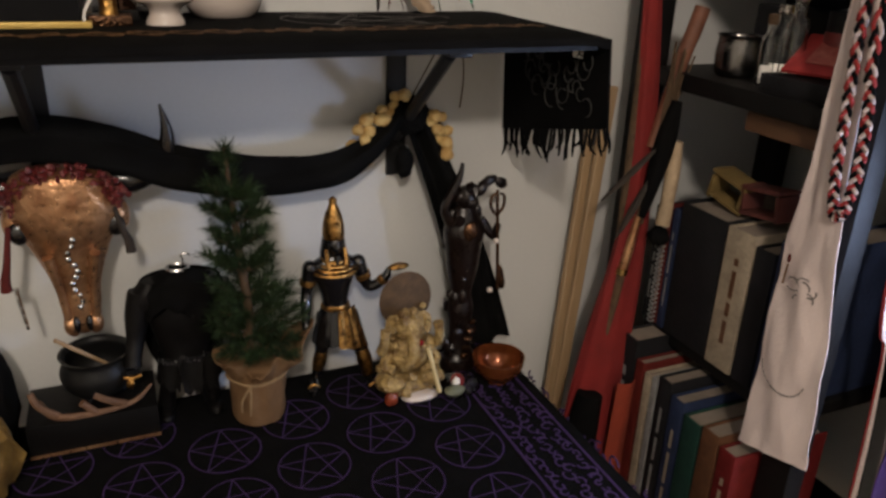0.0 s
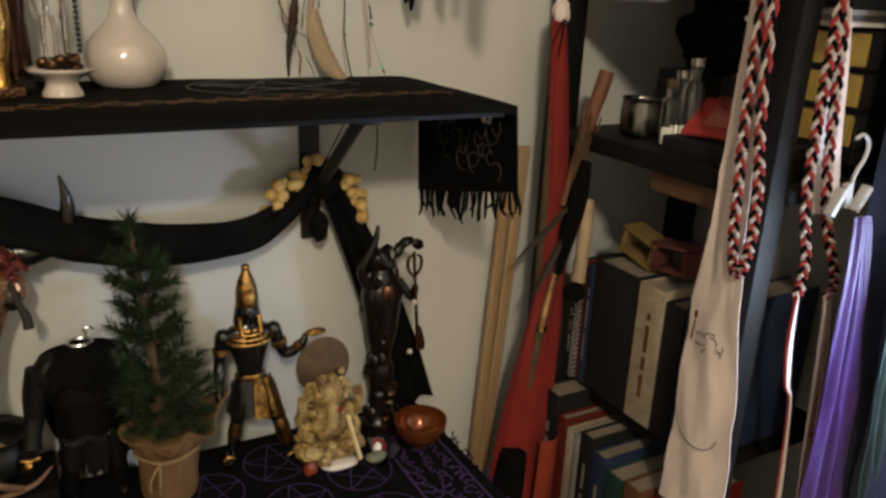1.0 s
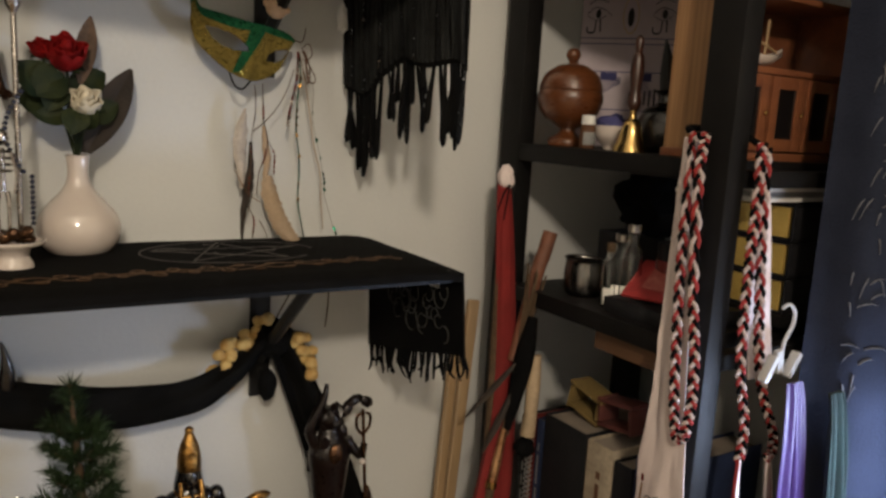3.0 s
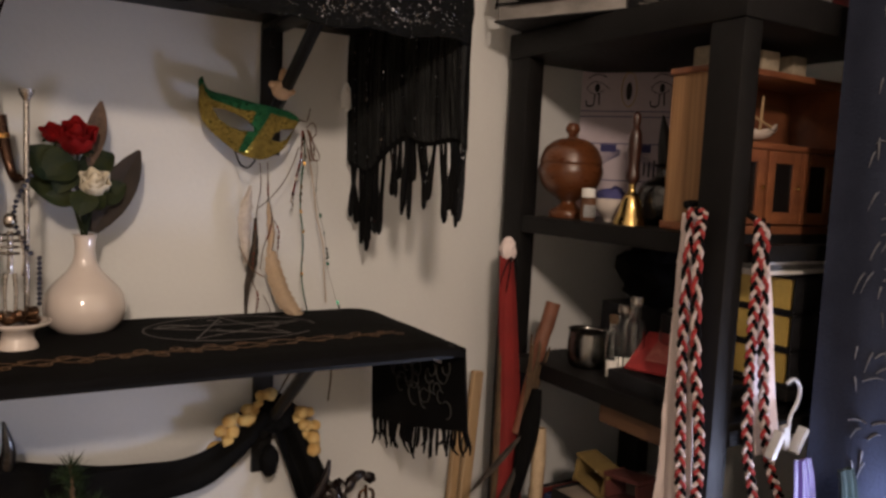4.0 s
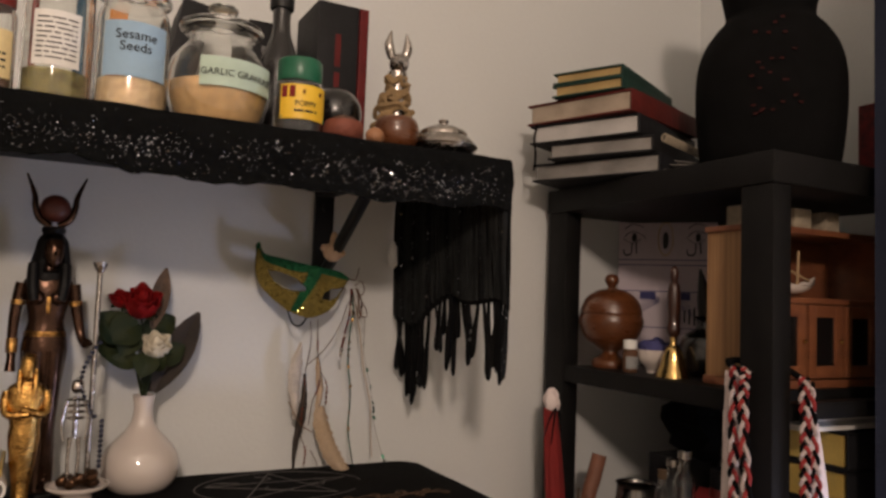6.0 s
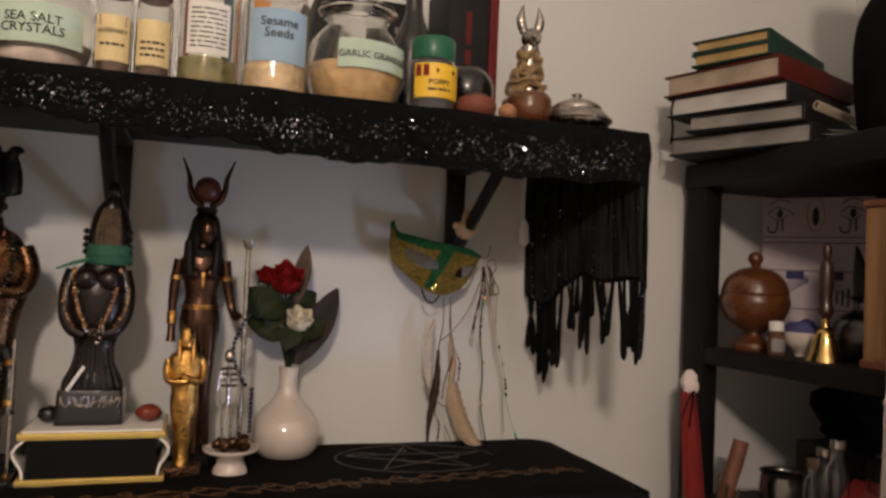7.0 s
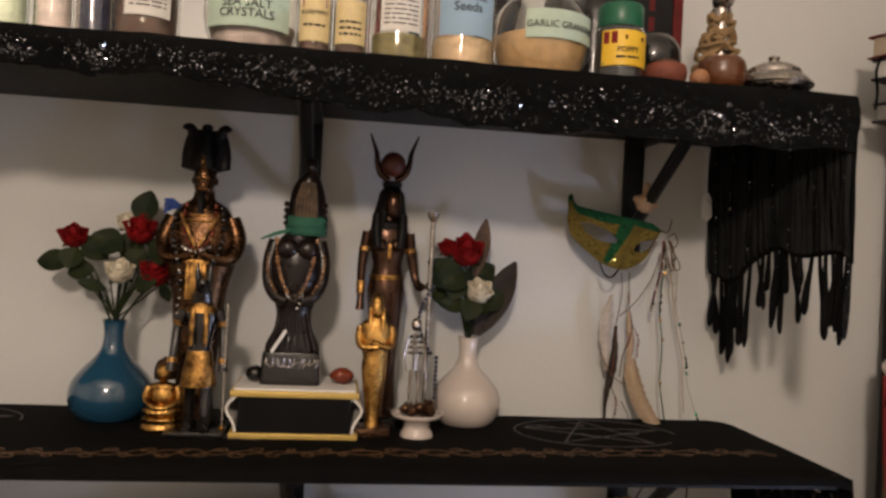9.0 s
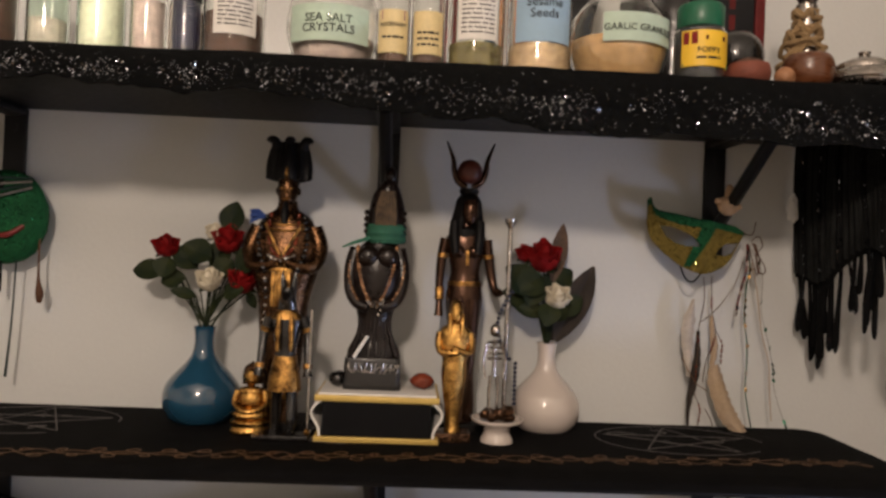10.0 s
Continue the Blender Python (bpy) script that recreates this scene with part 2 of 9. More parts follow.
def wall_shelf(z, thick, depth, x0, x1, label):
    ob = thing("wall_shelf", (0, 0, z), label, "shelf", "wall shelves")
    part("board", boxed((x1 - x0, depth, thick), ((x0 + x1) / 2, -depth / 2 - 0.002, -thick / 2), 0.0015), BLACKWOOD, ob)
    return ob


def bracket(x, z, depth, drop):
    """An iron shelf bracket: upright on the wall, arm under the board, slanting brace."""
    ob = thing("shelf_bracket", (x, 0, z), "black iron shelf bracket with a slanting brace screwed to the wall", "bracket", "shelf brackets")
    part("upright", boxed((0.022, 0.006, drop), (0, -0.004, -drop / 2), 0.0012), BLACKMETAL, ob)
    part("arm", boxed((0.022, depth, 0.006), (0, -depth / 2, -0.004), 0.0012), BLACKMETAL, ob)
    part("brace", tube([(0.0, -0.008, -drop * 0.72), (0.0, -depth * 0.85, -0.008)], 0.0065, 8), BLACKMETAL, ob)
    for dz in (-0.02, -drop * 0.82):
        part("screw", lathe([(0.004, 0), (0.004, 0.0015), (0.0, 0.0022)], 10, (0, 0, 0)), BLACKMETAL, ob).matrix_local = pose(0, -0.0075, dz, 90, 0, 0)
    return ob


wall_shelf(SHELF_A - 0.002, 0.0125, 0.197, -1.35, 0.004, "black-stained wooden wall shelf under an embroidered runner")
wall_shelf(SHELF_B - 0.002, 0.0135, 0.197, -1.35, -0.012, "black-stained wooden wall shelf under a sequined cloth")
for x in (-0.852, -0.466, -0.117):
    bracket(x, SHELF_A - 0.0150, 0.17, 0.16)
    bracket(x, SHELF_B - 0.0160, 0.17, 0.135)


def altar_table():
    ob = thing("altar_table", (0, 0, 0), "dark wooden table under a black and purple pentagram cloth", "table")
    part("tabletop", boxed((1.3, 0.40, 0.03), (-0.655, -0.215, TABLE - 0.019), 0.003), BLACKWOOD, ob)
    for x in (-1.27, -0.04):
        for y in (-0.05, -0.38):
            part("leg", boxed((0.05, 0.05, TABLE - 0.034), (x, y, (TABLE - 0.034) / 2), 0.003), BLACKWOOD, ob)
    return ob


altar_table()


def tower():
    ob = thing("shelving_unit", (0.178, -0.02, 0), "tall open shelving unit of black-painted wood, crowded with books and curios", "shelving unit")
    w, d, px, py, h = 0.25, 0.337, 0.024, 0.036, 1.583
    for x in (px / 2, w - px / 2):
        for y in (-py / 2, -d + py / 2):
            part("post", boxed((px, py, h - 0.03), (x, y, (h - 0.03) / 2), 0.002), BLACKWOOD, ob)
    part("top_board", boxed((w + 0.004, d + 0.004, 0.03), (w / 2, -d / 2, h - 0.015), 0.003), BLACKWOOD, ob)
    for z in (0.12, 0.42, 0.655, 1.195, 1.365):
        part("shelf", boxed((w - 0.004, d - 2 * py - 0.002, 0.02), (w / 2, -d / 2, z - 0.01), 0.002), BLACKWOOD, ob)
    for z in (0.64, 1.18, 1.35):
        part("rail", boxed((w - 2 * px, 0.016, 0.016), (w / 2, -d + 0.010, z), 0.002), BLACKWOOD, ob)
    return ob


tower()

# ---- more materials ----
GOLD = mat("antique_gold", (0.72, 0.42, 0.12), 0.24, 1.0, 0.3, 120, 0.25, (0.22, 0.11, 0.03), 0.7)
BRONZE = mat("dark_bronze", (0.15, 0.075, 0.036), 0.24, 0.85, 0.5, 110, 0.25, (0.03, 0.016, 0.01), 0.8)
COPPER = mat("copper_paint", (0.70, 0.42, 0.22), 0.3, 0.8, 0.35, 35, 0.5, (0.20, 0.08, 0.035), 0.7)
BLACKGLOSS = mat("glossy_black_resin", (0.008, 0.007, 0.007), 0.22, 0, 0.3, 60, 0.2, coat=0.5)
relief(BRONZE, 330, 0.30, 0.002)
relief(GOLD, 420, 0.25, 0.002)
relief(COPPER, 75, 0.25)
SMOOTHBRONZE = mat("smooth_dark_bronze", (0.085, 0.042, 0.024), 0.24, 0.75, 0.35, 60, 0.1, (0.03, 0.015, 0.010), 0.8)
AGEDGOLD = mat("rubbed_gilding", (0.55, 0.30, 0.085), 0.3, 1.0, 0.4, 150, 0.3, (0.07, 0.035, 0.012), 0.55)
OLDBRONZE = mat("worn_brown_bronze", (0.115, 0.056, 0.023), 0.26, 0.9, 0.45, 70, 0.2, (0.022, 0.011, 0.006), 0.75)
BLACKSATIN = mat("matt_black_resin", (0.004, 0.0035, 0.0035), 0.5, 0, 0.3, 60, 0.3, spec=0.18)
DARKRESIN = mat("dark_brown_resin", (0.0045, 0.0028, 0.0025), 0.30, 0.0, 0.4, 40, 0.04, (0.010, 0.0045, 0.003), 0.8, spec=0.4)
relief(DARKRESIN, 160, 0.15, 0.002)
HANGERPLASTIC = mat("grey_white_plastic", (0.42, 0.42, 0.42), 0.45, 0, 0.1, 40, 0.05)
POPPYSEED = mat("poppy_seed", (0.022, 0.026, 0.030), 0.8, 0, 0.5, 160, 0.9)
WHITECERAMIC = mat("white_glazed_ceramic", (0.60, 0.53, 0.48), 0.16, 0, 0.04, 12, 0.02, coat=1.0)
BLUECERAMIC = mat("blue_glazed_ceramic", (0.014, 0.062, 0.115), 0.16, 0, 0.12, 14, 0.03, coat=1.0)
REDPETAL = mat("red_silk_petal", (0.24, 0.004, 0.005), 0.75, 0, 0.4, 60, 0.2, spec=0.2)
WHITEPETAL = mat("cream_silk_petal", (0.72, 0.66, 0.52), 0.7, 0, 0.12, 60, 0.2)
LEAF = mat("dark_silk_leaf", (0.006, 0.014, 0.006), 0.6, 0, 0.4, 80, 0.3, (0.020, 0.026, 0.006), spec=0.2)
NEEDLE = mat("fir_needle", (0.024, 0.043, 0.015), 0.6, 0, 0.5, 30, 0.0, island=True, spec=0.2)
BARK = mat("brown_bark", (0.10, 0.06, 0.03), 0.85, 0, 0.4, 90, 0.6)
BURLAP = mat("burlap", (0.19, 0.115, 0.06), 0.95, 0, 0.35, 35, 1.0, (0.15, 0.085, 0.04), fine=25, spec=0.1)
YELLOWFLOWER = mat("dried_yellow_bud", (0.62, 0.48, 0.19), 0.8, 0, 0.25, 90, 0.5, (0.42, 0.22, 0.06), 0.9)
IVORY = relief(mat("aged_ivory_resin", (0.50, 0.36, 0.14), 0.42, 0, 0.4, 90, 0.6, (0.11, 0.055, 0.016), 0.6), 220, 0.7, 0.003)
PALEWOOD = wood("pale_pine", (0.40, 0.28, 0.155), (0.28, 0.18, 0.09), (70, 70, 5))
OAK = wood("ribbed_oak", (0.36, 0.20, 0.09), (0.17, 0.085, 0.035), (260, 260, 6), 0.6)
REDWOOD = wood("reddish_varnished_wood", (0.23, 0.085, 0.035), (0.12, 0.04, 0.02), (20, 80, 80), 0.35, 0.3)
TURNEDWOOD = wood("turned_brown_wood", (0.13, 0.044, 0.014), (0.07, 0.022, 0.008), (25, 25, 90), 0.3, 0.4)
DARKHANDLE = wood("dark_turned_handle", (0.045, 0.014, 0.007), (0.02, 0.007, 0.004), (25, 25, 90), 0.35, 0.3)
REDCLOTH = mat("red_cotton", (0.20, 0.010, 0.009), 0.85, 0, 0.25, 25, 0.4, fine=18)
ORANGECLOTH = mat("orange_red_cotton", (0.24, 0.03, 0.010), 0.85, 0, 0.2, 25, 0.4, fine=18)
WHITECLOTH = mat("off_white_cotton", (0.70, 0.60, 0.58), 0.9, 0, 0.06, 18, 0.3, fine=24)
CORDRED = mat("red_cord", (0.27, 0.018, 0.016), 0.85, 0, 0.3, 60, 0.6, fine=14)
CORDWHITE = mat("greyed_white_cord", (0.46, 0.38, 0.36), 0.9, 0, 0.2, 60, 0.6, fine=14)
PURPLESATIN = mat("purple_satin", (0.045, 0.015, 0.12), 0.45, 0, 0.3, 20, 0.4, sheen=0.1)
GREENCLOTH = mat("dark_green_velvet", (0.0045, 0.020, 0.017), 0.9, 0, 0.4, 30, 0.5, sheen=0.05)
NAVYCLOTH = mat("navy_cloth", (0.020, 0.024, 0.040), 0.9, 0, 0.25, 20, 0.4, fine=20, spec=0.1)
CHALK = mat("faded_white_ink", (0.13, 0.135, 0.15), 0.9, 0, 0.3, 60, 0.2)
BRASS = mat("polished_brass", (0.62, 0.42, 0.16), 0.22, 1.0, 0.15, 40, 0.1)
SILVER = mat("tarnished_silver", (0.48, 0.44, 0.40), 0.25, 1.0, 0.3, 60, 0.3)
TERRACOTTA = mat("terracotta", (0.20, 0.055, 0.032), 0.7, 0, 0.25, 60, 0.3)
REDSTONE = mat("polished_red_stone", (0.22, 0.045, 0.02), 0.15, 0, 0.35, 60, 0.05, (0.10, 0.02, 0.01))
# paper colour lowered to offset too much light on the unit
PAPER = mat("page_edges", (0.24, 0.20, 0.16), 0.9, 0, 0.3, 30, 0.5, fine=30)
YELLOWPAGE = mat("yellowed_page_edges", (0.44, 0.30, 0.12), 0.9, 0, 0.3, 30, 0.5, fine=30)
OLDPAGE = mat("old_page_edges", (0.42, 0.34, 0.26), 0.9, 0, 0.35, 30, 0.5, fine=30)
WHITEPAGE = mat("clean_page_edges", (0.50, 0.48, 0.46), 0.9, 0, 0.2, 30, 0.4, fine=30)
# dimmed in colour for the same overlit spot, top right
LOOSEPAPER = mat("dimmed_paper", (0.30, 0.28, 0.26), 0.9, 0, 0.35, 30, 0.6, fine=40)
WHITEPAPER = mat("white_paper", (0.74, 0.72, 0.68), 0.85, 0, 0.06, 25, 0.15)
INK = mat("black_ink", (0.02, 0.02, 0.02), 0.8, 0, 0.2, 60, 0.1)
GOLDPAPER = mat("yellow_gold_board", (0.62, 0.44, 0.12), 0.45, 0.35, 0.15, 50, 0.3)
GLASS = glass("clear_glass", (0.96, 0.97, 0.95))
GREENGLASS = glass("green_tinted_glass", (0.85, 0.95, 0.88))
AMBERGLASS = mat("amber_lustre_glass", (0.22, 0.07, 0.02), 0.12, 0.55, 0.5, 60, 0.1, (0.12, 0.03, 0.01), 0.8)
SALT = mat("salt_crystals", (0.58, 0.49, 0.44), 0.8, 0, 0.3, 120, 0.8)
SEEDS = mat("sesame_seeds", (0.52, 0.38, 0.22), 0.75, 0, 0.35, 160, 0.9)
GARLIC = mat("garlic_granules", (0.46, 0.29, 0.13), 0.8, 0, 0.3, 140, 0.9)
HERBS = mat("dried_green_herbs", (0.20, 0.17, 0.06), 0.85, 0, 0.6, 160, 1.0)
DARKSPICE = mat("dark_spice", (0.10, 0.05, 0.03), 0.85, 0, 0.5, 160, 0.9)
BLUELABEL = mat("pale_blue_label", (0.30, 0.44, 0.58), 0.8, 0, 0.06, 30, 0.1)
MINTLABEL = mat("mint_label", (0.46, 0.58, 0.48), 0.8, 0, 0.08, 30, 0.1)
YELLOWLABEL = mat("yellow_label", (0.80, 0.50, 0.03), 0.5, 0, 0.06, 30, 0.05)
CREAMLABEL = mat("cream_label", (0.72, 0.58, 0.30), 0.6, 0, 0.15, 60, 0.05)
GREENPLASTIC = mat("green_plastic", (0.01, 0.11, 0.055), 0.35, 0, 0.1, 30, 0.05)
REDPLASTIC = mat("dark_red_plastic", (0.16, 0.012, 0.010), 0.4, 0, 0.15, 30, 0.1)
WHITEPLASTIC = mat("white_plastic", (0.75, 0.75, 0.73), 0.4, 0, 0.05, 30, 0.03)
MASKGREEN = glitter("green_glitter_paint", (0.010, 0.075, 0.028), (0.03, 0.20, 0.07), 1100.0, 0.85)
MASKGOLD = glitter("gold_glitter_paint", (0.16, 0.115, 0.024), (0.36, 0.27, 0.06), 1100.0, 0.85)
FEATHER = mat("pale_feather", (0.42, 0.32, 0.23), 0.8, 0, 0.25, 40, 0.4, (0.38, 0.28, 0.18))
BARFEATHER = mat("barred_feather", (0.16, 0.10, 0.065), 0.8, 0, 0.6, 90, 0.4, (0.03, 0.018, 0.012), 0.9)
DOWN = mat("white_down", (0.50, 0.45, 0.40), 0.9)
GREENFOIL = mat("green_foil", (0.02, 0.16, 0.09), 0.25, 0.8, 0.3, 90, 0.1)
BROWNFEATHER = mat("brown_feather", (0.028, 0.019, 0.013), 0.8, 0, 0.5, 60, 0.4)
ROPE = mat("tan_rope", (0.32, 0.21, 0.10), 0.9, 0, 0.3, 120, 0.8)
BLUEPRINT = mat("blue_print", (0.05, 0.05, 0.16), 0.8, 0, 0.2, 40, 0.1)
POSTERPAPER = mat("lilac_grey_poster", (0.56, 0.48, 0.52), 0.75, 0, 0.10, 12, 0.1)
DULLTAN = mat("dull_tan_cloth", (0.13, 0.085, 0.045), 0.8, 0, 0.5, 120, 0.5, (0.03, 0.02, 0.012), 0.8)
TAN = mat("tan_leather", (0.42, 0.27, 0.13), 0.6, 0, 0.2, 30, 0.3)
COVERS = [mat(n, c, 0.6, 0, 0.35, 35, 0.3, spec=0.22) for n, c in (("black_cover", (0.012, 0.012, 0.014)), ("navy_cover", (0.02, 0.03, 0.07)), ("maroon_cover", (0.11, 0.015, 0.012)), ("green_cover", (0.015, 0.045, 0.035)), ("cream_cover", (0.36, 0.30, 0.22)), ("brown_cover", (0.11, 0.05, 0.025)), ("grey_cover", (0.25, 0.25, 0.25)), ("yellow_cover", (0.32, 0.20, 0.05)), ("red_cover", (0.13, 0.012, 0.012)))]
BLACKC, NAVYC, MAROONC, GREENC, CREAMC, BROWNC, GREYC, YELLOWC, REDC = COVERS


# ---- builders for kinds of things ----
def merged(name, pieces, label, category, at=(0, 0, 0), turn=0.0, group=""):
    """One plain mesh out of pieces in several materials."""
    me = bpy.data.meshes.new(name)
    allbm = bmesh.new()
    for k, (bm, material) in enumerate(pieces):
        bmesh.ops.recalc_face_normals(bm, faces=bm.faces)
        for f in bm.faces:
            f.material_index, f.smooth = k, True
        tmp = bpy.data.meshes.new("piece")
        bm.to_mesh(tmp)
        bm.free()
        allbm.from_mesh(tmp)
        bpy.data.meshes.remove(tmp)
        me.materials.append(material)
    allbm.to_mesh(me)
    allbm.free()
    me.set_sharp_from_angle(angle=radians(45))
    ob = new(name, me)
    ob.matrix_world = pose(*at, 0, 0, turn)
    return tagged(ob, label, category, group)


def lettering(words, size, gap=1.0):
    """A flat bmesh of the words, centred on the origin in x and z, facing -y."""
    cu = bpy.data.curves.new("words", "FONT")
    cu.body, cu.size, cu.align_x, cu.align_y, cu.extrude, cu.space_line = words, size, "CENTER", "CENTER", 0.0002, gap
    cu.resolution_u = 3
    ob = bpy.data.objects.new("words", cu)
    scene.collection.objects.link(ob)
    me = bpy.data.meshes.new_from_object(ob.evaluated_get(bpy.context.evaluated_depsgraph_get()))
    bpy.data.objects.remove(ob)
    bpy.data.curves.remove(cu)
    bm = bmesh.new()
    bm.from_mesh(me)
    bpy.data.meshes.remove(me)
    for v in bm.verts:
        v.co = Vector((v.co.x, -v.co.z, v.co.y))
    return bm


def bars(rows, width, pitch, seed, thick=0.0012):
    """Lines of unreadable print as plain bars, centred, facing -y."""
    rnd = random.Random(seed)
    bm = bmesh.new()
    for k in range(rows):
        x = -width / 2
        while x < width / 2 - 0.001:
            w = min(rnd.uniform(0.12, 0.4) * width, width / 2 - x)
            box(bm, (w, 0.0003, thick), (x + w / 2, 0, (rows / 2 - k - 0.5) * pitch))
            x += w + 0.06 * width
    return bm


def wrap(bm, r, z=0.0, lift=0.0006):
    """Bends a flat print round an upright jar of radius r."""
    for v in bm.verts:
        a, d = v.co.x / r, r + lift - v.co.y
        v.co = Vector((d * math.sin(a), -d * math.cos(a), v.co.z + z))
    return bm


def label_patch(r, width, height, z, turn=0.0, lift=0.0004, bm=None):
    bm = bm or bmesh.new()
    n = 12
    a0 = -width / 2 / r + turn
    def fn(u, v):
        a = a0 + u * width / r
        return ((r + lift) * math.sin(a), -(r + lift) * math.cos(a), z + (v - 0.5) * height)
    return sheet(fn, n, 1, 0.0004, bm)


def jar_shell(profile, wall=0.0018, n=32):
    """A hollow vessel from its outer profile, open at the top."""
    inner = [(max(0.001, r - wall), z + (wall if k == 0 else 0)) for k, (r, z) in enumerate(profile)]
    return lathe([(0.0, profile[0][1]), *profile, *inner[::-1], (0.0, profile[0][1] + wall)], n)


def book(at, thick, depth, height, cover, name="book", label="book", turn=(0, 0, 0), group="", marks=None, pages=None):
    """A standing book with its spine towards -y, thick along x; turn lays it down."""
    ob = thing(name, (0, 0, 0), label, "book", group)
    ob.matrix_world = pose(*at, *turn)
    b = 0.0022
    for sx in (-1, 1):
        part("cover_board", boxed((b, depth, height), (sx * (thick / 2 - b / 2), depth / 2, height / 2), 0.0006), cover, ob)
    part("spine", boxed((thick - 0.0002, b * 1.2, height - 0.0004), (0, -0.0006, height / 2), 0.0009), cover, ob)
    part("page_block", boxed((thick - 2 * b, depth - 0.007, height - 0.006), (0, depth / 2 - 0.001, height / 2)), pages or PAPER, ob, smooth=False)
    if marks:
        bm = bars(1, height * 0.62, thick, int(1000 * (abs(at[0]) + abs(at[1]) + height)), min(0.006, thick * 0.2))
        for v in bm.verts:
            v.co = Vector((v.co.z, v.co.y - b * 0.62 - 0.0006, height * 0.5 + v.co.x))
        part("title", bm, marks, ob)
    return ob


def limb(*row, n=10, glide=4):
    return tube([r[:3] for r in row], [r[3] for r in row], n, glide=glide)


def loft(rows, n=28, glide=4, square=2.0):
    """A closed body through (height, half width, half depth, centre x, centre y) sections."""
    rows = [tuple(r) + (0.0,) * (5 - len(r)) for r in rows]
    bm = bmesh.new()
    rings = []
    for z, hx, hy, cx, cy in smooth_profile(rows, glide) if glide else rows:
        ring = []
        for k in range(n):
            c, d = math.cos(2 * math.pi * k / n), math.sin(2 * math.pi * k / n)
            ring.append(bm.verts.new((cx + hx * math.copysign(abs(c) ** (2 / square), c), cy + hy * math.copysign(abs(d) ** (2 / square), d), z)))
        rings.append(ring)
    for a, b in zip(rings, rings[1:]):
        for k in range(n):
            j = (k + 1) % n
            bm.faces.new((a[k], a[j], b[j], b[k]))
    bm.faces.new(rings[0][::-1])
    bm.faces.new(rings[-1])
    return bm


def along_line(points, x):
    """The height of a line of (x, z) points at x."""
    for (xa, za), (xb, zb) in zip(points, points[1:]):
        if xa <= x <= xb:
            return za + (zb - za) * (x - xa) / max(1e-9, xb - xa)
    return points[-1][1] if x > points[-1][0] else points[0][1]


def bead_line(points, r, count, seed=0, glide=6):
    """Separate little beads strung along a line."""
    row = smooth_profile(points, glide)
    out = []
    for k in range(count):
        p = row[int(round(k / max(1, count - 1) * (len(row) - 1)))]
        s = r * (0.8 + 0.4 * ((k * 7 + seed) % 5) / 4)
        out.append(blob(bmesh.new(), p, (s, s, s), 0.15, k + seed, 1))
    return out


def petal_rose(at, size, seed, material, ob, label):
    """A half-open rose: a bud with overlapping curled petals."""
    rnd = random.Random(seed)
    c = Vector(at)
    def tip(o):
        return c + Vector((o.x, o.y * 0.77 - o.z * 0.64, o.z * 0.77 + o.y * 0.64))
    core = blob(bmesh.new(), (0, 0, 0.25 * size), (0.34 * size, 0.34 * size, 0.75 * size), 0.2, seed, 2)
    for v in core.verts:
        v.co = tip(v.co)
    rose = part("rose", core, material, ob, label)
    for ring, count in ((0.32, 3), (0.58, 5), (0.85, 5)):
        for k in range(count):
            a = 2 * math.pi * (k + rnd.random() * 0.5) / count
            out, side = Vector((math.cos(a), math.sin(a), 0)), Vector((-math.sin(a), math.cos(a), 0))
            curl, tall = rnd.uniform(0.10, 0.30), rnd.uniform(0.92, 1.08)
            def fn(u, v, ring=ring, out=out, side=side, curl=curl, tall=tall):
                w = math.sin(math.pi * min(0.90, 0.18 + 0.72 * v)) * size * (0.42 + 0.36 * ring)
                lean = ring * size * (0.30 + 0.46 * math.sin(1.6 * v) + curl * v ** 5)
                bow = 0.34 * size * ring * (1 - (2 * u - 1) ** 2)
                return tip(out * (lean + bow) + side * (2 * u - 1) * w + Vector((0, 0, tall * size * (1.5 - 0.42 * ring) * v - 0.5 * size)))
            part("petal", sheet(fn, 6, 6, 0.0007), material, rose)
    for k in range(4):
        a = 1.57 * k + rnd.random()
        sep = leaf(bmesh.new(), tip(Vector((0.2 * size * math.cos(a), 0.2 * size * math.sin(a), -0.45 * size))), (math.cos(a), -0.5 + 0.4 * math.sin(a), -0.35), 0.75 * size, 0.16 * size)
        part("sepal", sep, LEAF, rose)
    return rose


def leaf(bm, base, way, length, width, droop=0.2, thick=0.0006):
    base, way = Vector(base), Vector(way).normalized()
    side = way.cross(Vector((0, -1, 0.35))).normalized()
    up = side.cross(way)
    def fn(u, v):
        w = width * math.sin(math.pi * (0.04 + 0.94 * v)) ** 0.8 * (2 * u - 1)
        return base + way * length * v + side * w + up * (-droop * length * v * v + 0.35 * abs(w))
    return sheet(fn, 4, 7, thick, bm)


def motif_lines(lines, radius, z, bm=None, flat=0.35):
    """Thread or print lying on a cloth: each line is a row of (x, y)."""
    bm = bm or bmesh.new()
    for line in lines:
        tube([(x, y, z) for x, y in line], radius, 5, bm, flat)
    return bm


